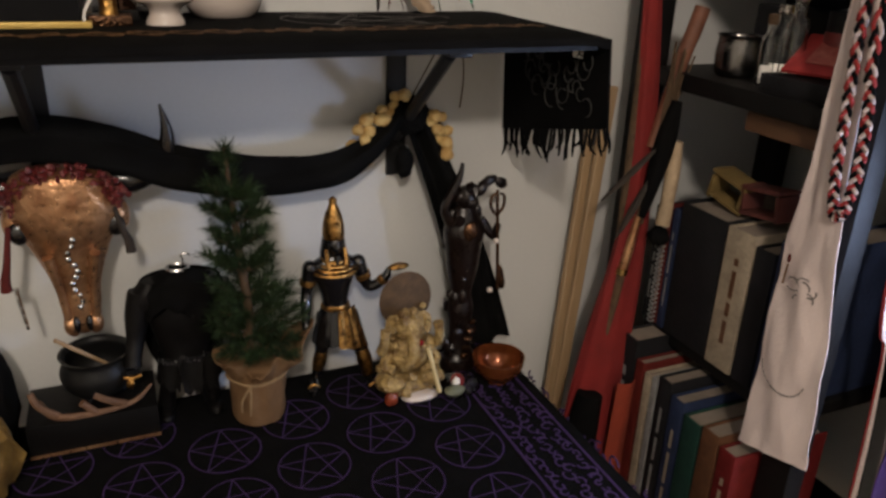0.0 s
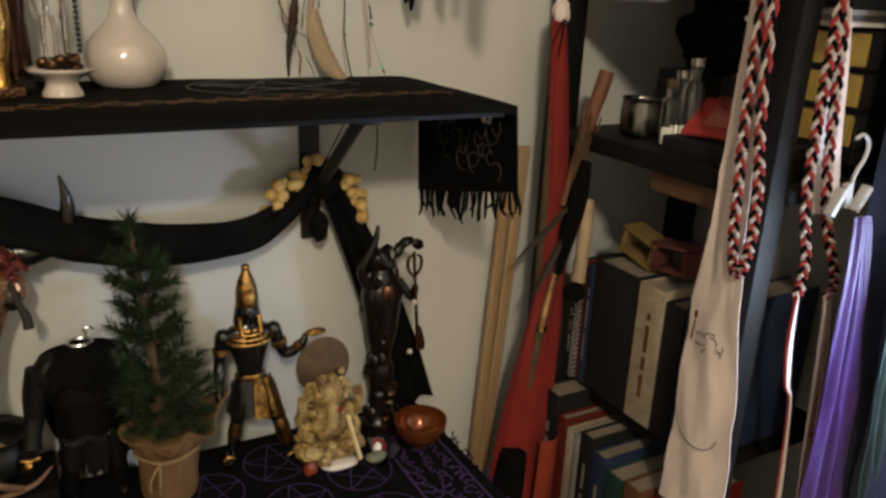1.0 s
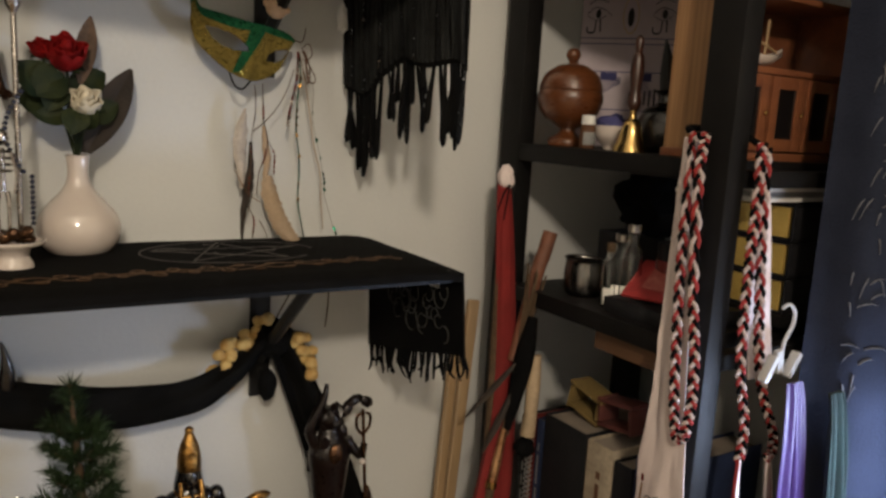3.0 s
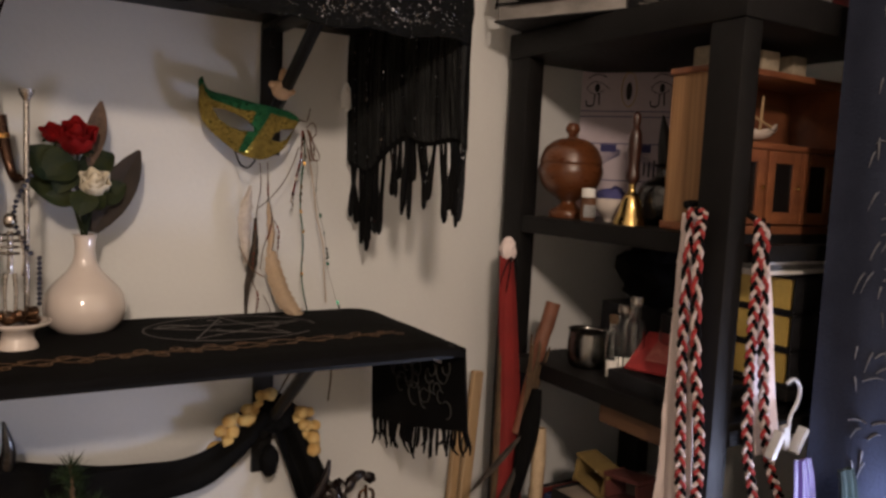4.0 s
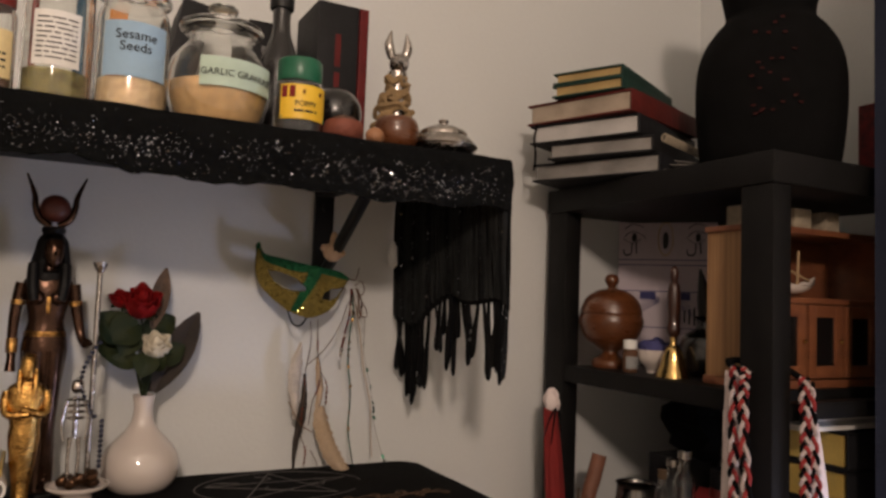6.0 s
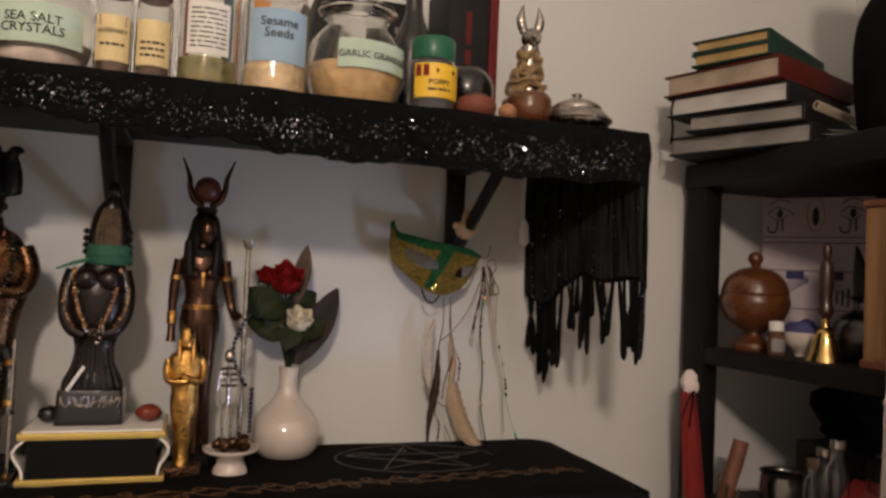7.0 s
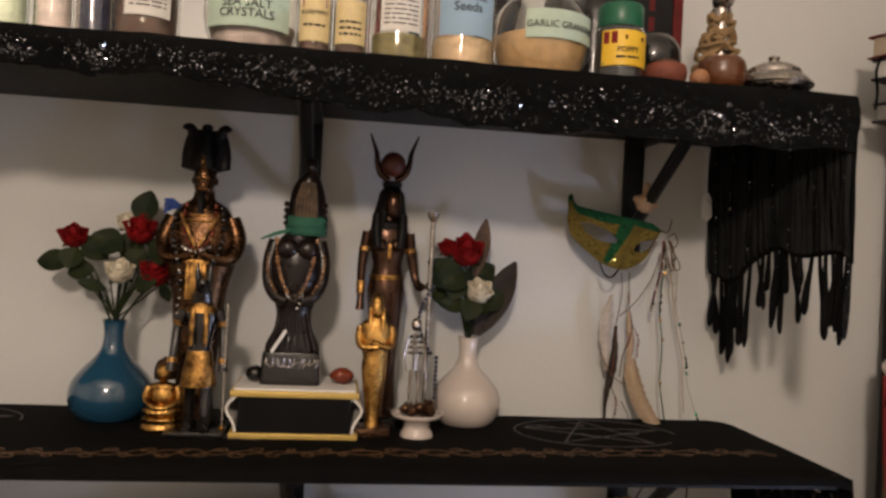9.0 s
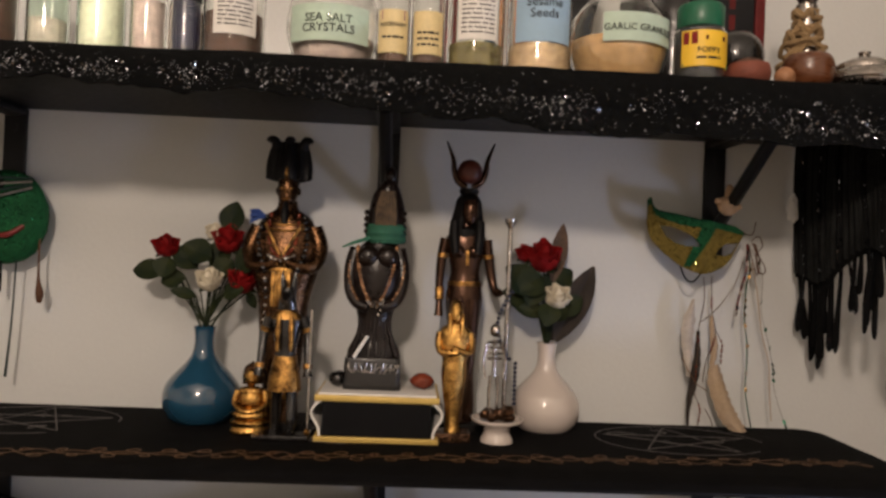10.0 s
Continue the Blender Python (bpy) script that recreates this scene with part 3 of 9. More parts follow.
# ---- cloths on table and shelves ----
def altar_cloth():
    z = TABLE
    def fn(u, v):
        x = -1.31 + 1.32 * min(1, u / 0.86)
        over = max(0, (u - 0.86) / 0.14)
        y = -0.022 - 0.400 * min(1, v / 0.8)
        drop = max(0, (v - 0.8) / 0.2)
        zz = z - 0.002 - 0.22 * over - 0.2 * drop + 0.0012 * noise.noise(Vector((x * 14, y * 14, 1)))
        wav = 0.008 * math.sin(9 * (v if over > 0 else u * 3)) * max(over, drop)
        return (x + (0.012 + wav) * (over > 0), y - (0.006 + wav) * (drop > 0), zz)
    ob = solo("altar_cloth", sheet(fn, 50, 30, 0.002), BLACKCLOTH, "black cotton altar cloth printed with purple pentagrams and border", "tablecloth")
    top = z + 0.0004
    for col in range(12):
        for row in range(-8, 14):
            x, y = -0.109 - 0.077 * col, -0.213 + 0.0535 * col - 0.0815 * row
            if not (-0.375 < y < -0.062):
                continue
            r = 0.0345
            ring = [(x + r * math.cos(a * math.pi / 16), y + r * math.sin(a * math.pi / 16)) for a in range(33)]
            star = [(x + r * math.sin(4 * math.pi * k / 5), y + r * math.cos(4 * math.pi * k / 5)) for k in range(6)]
            bm = motif_lines([ring], 0.0008, top, None, 0.3)
            for a, b in zip(star, star[1:]):
                tube([(*a, top), (*b, top)], 0.0007, 5, bm, 0.3)
            part("pentagram_print", bm, PURPLETHREAD, ob)
    rnd = random.Random(4)
    bm = bmesh.new()
    for k in range(40):
        y = -0.03 - 0.0096 * k
        for x in (-0.066, -0.004):
            tube([(x, y, top), (x, y - 0.0096, top)], 0.0016, 5, bm, 0.3)
        for j in range(3):
            cx, r = -0.055 + 0.02 * j + rnd.uniform(-0.003, 0.003), rnd.uniform(0.004, 0.0085)
            a0 = rnd.uniform(0, 6)
            tube([(cx + r * (1 - q / 14) * math.cos(a0 + q * 0.55), y + r * (1 - q / 14) * math.sin(a0 + q * 0.55), top) for q in range(10)], 0.0012, 5, bm, 0.3)
    part("border_print", bm, PURPLETHREAD, ob, "purple scrolling border print")
    bm = bmesh.new()
    for k in range(40):
        y = -0.05 - 0.009 * k
        for j in range(4):
            zz, r, a0 = z - 0.02 - 0.045 * j + rnd.uniform(-0.01, 0.01), rnd.uniform(0.004, 0.010), rnd.uniform(0, 6)
            tube([(0.0242, y + r * (1 - q / 14) * math.sin(a0 + q * 0.55), zz + r * (1 - q / 14) * math.cos(a0 + q * 0.55)) for q in range(10)], 0.0012, 5, bm)
    part("side_print", bm, PURPLETHREAD, ob, "purple scrolling print on the hanging side")


altar_cloth()


def shelf_runner():
    z = SHELF_A
    def fn(u, v):
        x = -1.35 + 1.362 * u
        y = -0.004 - 0.200 * min(1, v / 0.93)
        drop = max(0, (v - 0.93) / 0.07)
        round_off = 0.004 * max(0, (u - 0.985) / 0.015)
        return (x, y - 0.002 * drop, z - 0.009 * drop - round_off + 0.0007 * noise.noise(Vector((x * 20, y * 20, 2))) - 0.003 * max(0, (v - 0.86) / 0.07) * (v <= 0.93))
    ob = solo("shelf_runner", sheet(fn, 90, 28, 0.002), BLACKCLOTH, "black embroidered runner with fringed ends laid over the shelf", "runner")
    # the end that hangs over the shelf's side
    def hang(u, v):
        y = -0.205 + 0.200 * u
        return (0.012 + 0.004 * math.sin(8 * u + 1) * v, y - 0.006 * v, z - 0.004 - (0.080 + 0.045 * u) * v)
    part("hanging_end", sheet(hang, 24, 10, 0.0022), BLACKCLOTH, ob)
    rnd = random.Random(8)
    for k in range(34):
        u = (k + 0.5) / 34
        p = Vector(hang(u, 1))
        ln = rnd.uniform(0.018, 0.034)
        part("tassel", tube([p + Vector((0, 0, 0.002)), p + Vector((rnd.uniform(-0.003, 0.004), rnd.uniform(-0.004, 0.004), -ln * 0.6)), p + Vector((rnd.uniform(-0.003, 0.005), rnd.uniform(-0.006, 0.006), -ln))], [0.0016, 0.0018, 0.0008], 6, glide=2), BLACKCLOTH, ob)
    top = z + 0.0017
    gold = []
    def vine(x):
        return -0.168 + 0.062 * (x + 0.46)
    for sgn in (-1, 1):
        gold.append([(x, vine(x) + sgn * (0.0062 + 0.003 * math.sin(31 * x)) * math.sin(120 * x + 1.6 * math.sin(23 * x)) + 0.0030 * noise.noise(Vector((x * 90, sgn, 0)))) for x in (-1.2 + 0.0022 * q for q in range(534))])
    for k in range(84):
        x0, sgn, r = -1.19 + 0.0140 * k, -1 if k % 2 else 1, rnd.uniform(0.0035, 0.0065)
        gold.append([(x0 + 0.9 * r * math.sin(q * 0.75), vine(x0) + sgn * (0.004 + r * (1 - math.cos(q * 0.75)) * (1 - q / 18))) for q in range(9)])
    for cx in (-0.79, -0.48, -0.17):
        lines = []
        for j in range(7):
            a, r = rnd.uniform(0, 6.28), rnd.uniform(0.012, 0.035)
            sx, sy = cx + rnd.uniform(-0.05, 0.05), -0.075 + rnd.uniform(-0.030, 0.025)
            lines.append([(sx + r * (q / 8) * math.cos(a + 0.22 * q), max(-0.14, min(-0.02, sy + 0.6 * r * (q / 8) * math.sin(a + 0.22 * q)))) for q in range(9)])
        lines.append([(cx + 0.082 * math.cos(q * 0.2), -0.074 + 0.056 * math.sin(q * 0.2)) for q in range(rnd.randint(24, 30))])
        for q in range(5):
            a, b = 2 * math.pi * 0.4 * q, 2 * math.pi * 0.4 * (q + 1)
            lines.append([(cx + 0.074 * math.sin(a), -0.074 + 0.050 * math.cos(a)), (cx + 0.074 * math.sin(b), -0.074 + 0.050 * math.cos(b))])
        part("grey_embroidery", motif_lines(lines, 0.0007, top), GREYTHREAD, ob, "grey stitched star in a ring")
    part("bronze_embroidery", motif_lines(gold, 0.0008, top), GOLDTHREAD, ob, "bronze stitched vine along the edge")
    dim = mat("dim_grey_thread", (0.028, 0.028, 0.026), 0.8)
    for k in range(30):
        y0, z0, a0, r = rnd.uniform(-0.185, -0.05), z - rnd.uniform(0.015, 0.07), rnd.uniform(0, 6), rnd.uniform(0.005, 0.012)
        part("end_embroidery", tube([(0.0068, y0 + r * math.cos(a0 + q * 0.5), z0 + r * math.sin(a0 + q * 0.5)) for q in range(9)], 0.0007, 5), dim, ob)
    part("sewn_tag", boxed((0.0008, 0.015, 0.017), (0.0085, -0.160, z - 0.018), 0, (0, 0, 4)), WHITEPAPER, ob, "small white sewn-in tag")


shelf_runner()


SEQUIN = mat("silver_sequin", (0.62, 0.64, 0.68), 0.16, 1.0, 0.3, 90, 0.0)
SEQUINNET = mat("black_sequin_net", (0.0032, 0.0034, 0.0036), 0.85, 0, 0.5, 140, 1.0, fine=8, spec=0.12)


def sequin_cloth():
    z = SHELF_B
    def lower(x):
        base = 0.028 + 0.021 / (1 + math.exp(-(x + 0.46) / 0.055))
        return base + 0.0018 * math.sin(37 * x) + 0.0014 * math.sin(91 * x + 1) + 0.0025 * noise.noise(Vector((x * 70, 0, 3)))
    def skin(x, drop):
        """The hanging front, crumpled into small uneven folds."""
        wave = 0.0045 * math.sin(x * 44 + 2.5 * math.sin(x * 13)) + 0.0035 * noise.noise(Vector((x * 46, drop * 2.5, 4))) + 0.0022 * noise.noise(Vector((x * 120, drop * 9, 8)))
        return Vector((x + 0.002 * noise.noise(Vector((x * 60, drop * 5, 1))), -0.2095 + wave * (0.25 + 0.75 * drop) - 0.004 * math.sin(math.pi * min(1, drop * 1.4)), z + 0.0012 - lower(x) * drop))
    def fn(u, v):
        x = -1.35 + 1.346 * u
        if v > 0.5:
            return skin(x, (v - 0.5) / 0.5)
        y = -0.004 - 0.205 * v / 0.5
        return (x, y, z + 0.0012 + 0.0015 * noise.noise(Vector((x * 25, y * 25, 7))))
    ob = solo("sequin_cloth", sheet(fn, 420, 40, 0.0022), SEQUINNET, "black cloth with silver sequins and long fringe draped over the shelf", "cloth")
    rnd = random.Random(12)
    bm = bmesh.new()
    for k in range(6500):
        x = rnd.uniform(-1.0, -0.012)
        f = min(0.98, max(0.04, rnd.gauss(0.60, 0.17)))
        if rnd.random() > 0.55 + 0.9 * noise.noise(Vector((x * 30, f * 2.0, 11))):
            continue
        p = skin(x, f) + Vector((0, -0.0016, 0))
        n = Vector((rnd.gauss(0, 0.55), -1, rnd.gauss(0.1, 0.55))).normalized()
        side = n.cross(Vector((rnd.gauss(0, 0.4), 0, 1))).normalized()
        up = side.cross(n)
        r = 0.00022 + 0.00050 * rnd.random() ** 3
        bm.faces.new([bm.verts.new(p + side * r * c + up * r * d * 0.75) for c, d in ((1, 0.4), (0.4, 1), (-0.4, 1), (-1, 0.4), (-1, -0.4), (-0.4, -1), (0.4, -1), (1, -0.4))])
    tagged(part("sequin_scatter", bm, SEQUIN, ob, "tiny silver sequins", False), kind="stuff")
    def hang(u, v):
        y = -0.208 + 0.196 * u
        return (-0.003 - 0.026 * u + 0.004 * math.sin(16 * u) * v + 0.0022 * noise.noise(Vector((26 * u, 2.5 * v, 3))), y - 0.004 * v, z - 0.002 - 0.145 * v * (1 - 0.12 * math.sin(5 * u) - 0.05 * math.sin(13 * u + 1)))
    part("hanging_end", sheet(hang, 80, 16, 0.003), BLACKVELVET, ob, "black gauze end with glinting threads")
    for k in range(34):
        u = (k + 0.5) / 34
        p = Vector(hang(u, 0.97))
        top = Vector(hang(u, 0.02)) + Vector((-0.003, 0, 0))
        mids = [top.lerp(p, q / 4) + Vector((-0.0034 + rnd.uniform(-0.001, 0.001), rnd.uniform(-0.0022, 0.0022), 0)) for q in (1, 2, 3)]
        part("cord", tube([top, *mids, p + Vector((-0.003, 0, 0))], [0.0016, 0.0022 * rnd.uniform(0.7, 1.2), 0.0024, 0.0026 * rnd.uniform(0.7, 1.2), 0.0024], 6, glide=3), GLITTERCLOTH if k % 5 == 1 else RIBCORD, ob)
        if k in (8, 22):
            continue
        ln = rnd.uniform(0.040, 0.088) * (0.50 if k in (9, 10, 11) else 1)
        bend, out = rnd.uniform(-0.006, 0.006), rnd.uniform(-0.003, 0.006)
        part("tassel", tube([p + Vector((0, 0, 0.004)), p + Vector((out * 0.4, bend * 0.3, -ln * 0.25)), p + Vector((out, bend, -ln * 0.6)), p + Vector((out * 1.2, bend * 1.3, -ln * 0.9)), p + Vector((out, bend * 1.6, -ln))], [0.0020, 0.0022, 0.0034 * rnd.uniform(0.8, 1.2), 0.0040 * rnd.uniform(0.7, 1.15), 0.0012], 7, None, 0.7, 3), GLITTERCLOTH if k % 4 == 0 else BLACKVELVET, ob)


sequin_cloth()


# ---- things on the lower table ----
def pharaoh():
    K, G = [], []
    K.append(loft([(0.100, 0.0140, 0.011), (0.110, 0.0140, 0.011), (0.122, 0.0165, 0.012), (0.138, 0.0215, 0.0135), (0.150, 0.0265, 0.0125), (0.158, 0.0220, 0.0105), (0.164, 0.0090, 0.008), (0.170, 0.0075, 0.0075)]))
    for sx in (-1, 1):
        K.append(blob(bmesh.new(), (sx * 0.0095, -0.0095, 0.144), (0.0100, 0.0050, 0.0080), 0, 0, 2))
        K.append(blob(bmesh.new(), (sx * 0.0265, 0, 0.151), (0.0082, 0.0085, 0.0090), 0, 0, 2))
    # striding legs with gold greaves and sandals
    K.append(limb((0.013, -0.002, 0.092, 0.0118), (0.021, -0.006, 0.066, 0.0098), (0.026, -0.009, 0.047, 0.0074), (0.030, -0.010, 0.034, 0.0078), (0.035, -0.012, 0.010, 0.0050)))
    K.append(limb((-0.009, 0.002, 0.092, 0.0118), (-0.013, 0.004, 0.064, 0.0098), (-0.016, 0.004, 0.046, 0.0074), (-0.018, 0.006, 0.034, 0.0078), (-0.022, 0.008, 0.012, 0.0050)))
    G.append(limb((0.026, -0.0105, 0.050, 0.0072), (0.0295, -0.012, 0.036, 0.0084), (0.033, -0.013, 0.018, 0.0062)))
    G.append(limb((-0.0165, 0.002, 0.048, 0.0068), (-0.0185, 0.003, 0.036, 0.0080), (-0.0205, 0.005, 0.026, 0.0062)))
    for fx, fy, way in ((0.037, -0.018, 0.3), (-0.026, 0.000, -0.5)):
        K.append(limb((fx - way * 0.004, fy + 0.010, 0.005, 0.0052), (fx, fy, 0.0042, 0.0055), (fx + way * 0.010, fy - 0.012, 0.0034, 0.0040)))
        G.append(tube([(fx + way * 0.003 - 0.006, fy - 0.003, 0.0058), (fx + way * 0.003, fy - 0.004, 0.0102), (fx + way * 0.003 + 0.006, fy - 0.003, 0.0058)], 0.0014, 6, glide=3))
    # pleated kilt with a gilded overlap
    kilt = loft([(0.062, 0.0285, 0.0200, 0.002), (0.074, 0.0262, 0.0185, 0.002), (0.090, 0.0210, 0.0155, 0.001), (0.104, 0.0155, 0.0120)], 48)
    for v in kilt.verts:
        a = math.atan2(v.co.y, v.co.x)
        v.co.xy *= 1 + 0.028 * math.sin(15 * a) * min(1.0, max(0.0, (0.104 - v.co.z) / 0.03))
    K.append(kilt)
    def overlap(u, v):
        a = -1.75 + 1.55 * u
        r = 0.0165 + 0.0145 * v
        return (0.003 + r * math.cos(a) * 1.02, 0.72 * r * math.sin(a) - 0.003 - 0.001 * math.sin(26 * u), 0.103 - (0.040 + 0.012 * u) * v)
    G.append(sheet(overlap, 20, 8, 0.0022))
    def apron(u, v):
        return (-0.004 + (0.0045 + 0.004 * v) * (2 * u - 1), -0.0135 - 0.009 * v, 0.102 - 0.038 * v)
    K.append(sheet(apron, 6, 6, 0.0022))
    G.append(loft([(0.1005, 0.0158, 0.0128), (0.1040, 0.0160, 0.0130), (0.1065, 0.0152, 0.0122)], 26, 2))
    # collar, headcloth with lappets, tall crown
    for k in range(4):
        z, r = 0.1475 + 0.0042 * k, 0.0235 - 0.0034 * k
        G.append(tube([(r * math.cos(a * math.pi / 14) * 1.02, -0.002 + r * 0.74 * math.sin(a * math.pi / 14), z + 0.002 * math.sin(a * math.pi / 14)) for a in range(-14, 15)], 0.0021, 6))
    K.append(loft([(0.150, 0.0135, 0.0080, 0, 0.004), (0.164, 0.0145, 0.0110, 0, 0.003), (0.178, 0.0125, 0.0115, 0, 0.002), (0.188, 0.0112, 0.0110, 0, 0.001)], 24, 3))
    K.append(blob(bmesh.new(), (0, -0.0055, 0.1760), (0.0080, 0.0080, 0.0115), 0, 0, 3))
    K.append(limb((0, -0.0125, 0.179, 0.0014), (0, -0.0145, 0.1745, 0.0020), n=6))
    K.append(limb((0, -0.011, 0.166, 0.0026), (0, -0.0125, 0.156, 0.0020), n=8))
    for sx in (-1, 1):
        G.append(limb((sx * 0.0098, -0.006, 0.172, 0.0022), (sx * 0.0100, -0.0115, 0.160, 0.0026), (sx * 0.0088, -0.0150, 0.146, 0.0026), n=8))
    G.append(loft([(0.183, 0.0112, 0.0115), (0.190, 0.0115, 0.0118), (0.199, 0.0108, 0.0108), (0.209, 0.0085, 0.0085), (0.217, 0.0052, 0.0052), (0.221, 0.0040, 0.0040), (0.2245, 0.0044, 0.0044), (0.2275, 0.0015, 0.0015)], 22))
    G.append(tube([(0.0045 * math.cos(a * 0.5) * (1 - a / 26), -0.0112 + 0.00025 * a, 0.199 + 0.0062 * math.sin(a * 0.5) * (1 - a / 26)) for a in range(14)], 0.0011, 6))
    # one arm hangs with a fist, the other is held out with an open palm
    K.append(limb((-0.0265, 0, 0.152, 0.0078), (-0.0285, 0.001, 0.136, 0.0076), (-0.0310, 0.001, 0.122, 0.0060), (-0.0335, -0.005, 0.108, 0.0060), (-0.0350, -0.009, 0.094, 0.0046), (-0.0340, -0.011, 0.086, 0.0064)))
    K.append(limb((0.0265, 0, 0.152, 0.0078), (0.0310, 0.000, 0.136, 0.0074), (0.0380, -0.001, 0.121, 0.0060), (0.0480, -0.006, 0.126, 0.0060), (0.0570, -0.010, 0.136, 0.0044)))
    K.append(limb((0.0560, -0.010, 0.136, 0.0050), (0.0585, -0.010, 0.144, 0.0026), n=8))
    G.append(loft([(0.1425, 0.0105, 0.0052, 0.0680, -0.012), (0.1450, 0.0118, 0.0060, 0.0685, -0.012), (0.1478, 0.0080, 0.0040, 0.0690, -0.012)], 16, 3))
    for a, b, r in (((-0.0285, 0.001, 0.138), (-0.0292, 0.001, 0.132), 0.0088), ((0.0305, 0, 0.138), (0.0325, 0, 0.132), 0.0086), ((0.0500, -0.007, 0.128), (0.0535, -0.009, 0.132), 0.0062)):
        G.append(tube([a, b], r, 14))
    merged("pharaoh_statue", [(b, BLACKGLOSS) for b in K] + [(b, AGEDGOLD) for b in G], "black and gold resin statue of a crowned pharaoh", "statue", (-0.205, -0.060, TABLE))


pharaoh()


def tall_idol():
    P = [lathe(smooth_profile([(0.024, 0.0), (0.022, 0.012), (0.016, 0.022), (0.013, 0.05), (0.016, 0.075), (0.012, 0.095), (0.018, 0.125), (0.021, 0.15), (0.024, 0.175), (0.014, 0.195), (0.009, 0.205)], 4), 20, (0, 0, 0), None, (1, 0.8))]
    P.append(blob(bmesh.new(), (0, -0.002, 0.213), (0.012, 0.012, 0.015), 0.3, 2, 3))
    rnd = random.Random(5)
    for k in range(46):
        z = rnd.uniform(0.02, 0.225)
        a = rnd.uniform(0, 6.28)
        r = 0.014 + 0.012 * noise.noise(Vector((z * 20, a, 0)))
        P.append(blob(bmesh.new(), (r * math.cos(a), r * 0.8 * math.sin(a), z), (rnd.uniform(0.004, 0.009), rnd.uniform(0.004, 0.008), rnd.uniform(0.005, 0.012)), 0.4, k, 1))
    P.append(limb((-0.018, 0, 0.185, 0.006), (-0.026, -0.004, 0.205, 0.005), (-0.012, -0.006, 0.235, 0.004), (-0.008, -0.006, 0.254, 0.002)))
    P.append(limb((0.020, 0, 0.185, 0.006), (0.034, -0.006, 0.165, 0.005), (0.036, -0.012, 0.18, 0.004)))
    staff = [limb((0.040, -0.014, 0.10, 0.0022), (0.036, -0.014, 0.16, 0.002), (0.032, -0.014, 0.222, 0.0018))]
    for s in (-1, 1):
        staff.append(limb((0.033, -0.014, 0.192, 0.0016), (0.033 + s * 0.0075, -0.014, 0.202, 0.0018), (0.033 + s * 0.0078, -0.014, 0.214, 0.0018), (0.033 + s * 0.0030, -0.014, 0.218, 0.0014)))
    for bx, bz, w, t in ((0.022, 0.232, 0.012, -24), (0.038, 0.229, 0.009, 34), (0.014, 0.224, 0.010, -50)):
        P.append(blob(bmesh.new(), (bx, -0.010, bz), (w, 0.005, 0.006), 0.35, bx * 99, 2, (0, t, 0)))
    staff.append(blob(bmesh.new(), (0.043, -0.014, 0.115), (0.005, 0.003, 0.017), 0.2, 3, 2, (0, -12, 0)))
    beads = [blob(bmesh.new(), p, (0.004, 0.004, 0.004), 0, 0, 1) for p in ((0.030, -0.022, 0.165), (0.026, -0.022, 0.105))]
    hl = [blob(bmesh.new(), (0.002 * k, -0.017, 0.02 + 0.011 * k), (0.006, 0.004, 0.004), 0.3, k, 1) for k in range(5)] + [blob(bmesh.new(), (0, -0.018, 0.178), (0.009, 0.005, 0.012), 0.3, 9, 2)]
    merged("idol_statue", [(b, DARKRESIN) for b in P] + [(b, BRONZE) for b in staff + hl] + [(b, WHITECERAMIC) for b in beads], "dark bronze statue of a many-armed standing idol with a forked staff", "statue", (-0.055, -0.062, TABLE))


tall_idol()


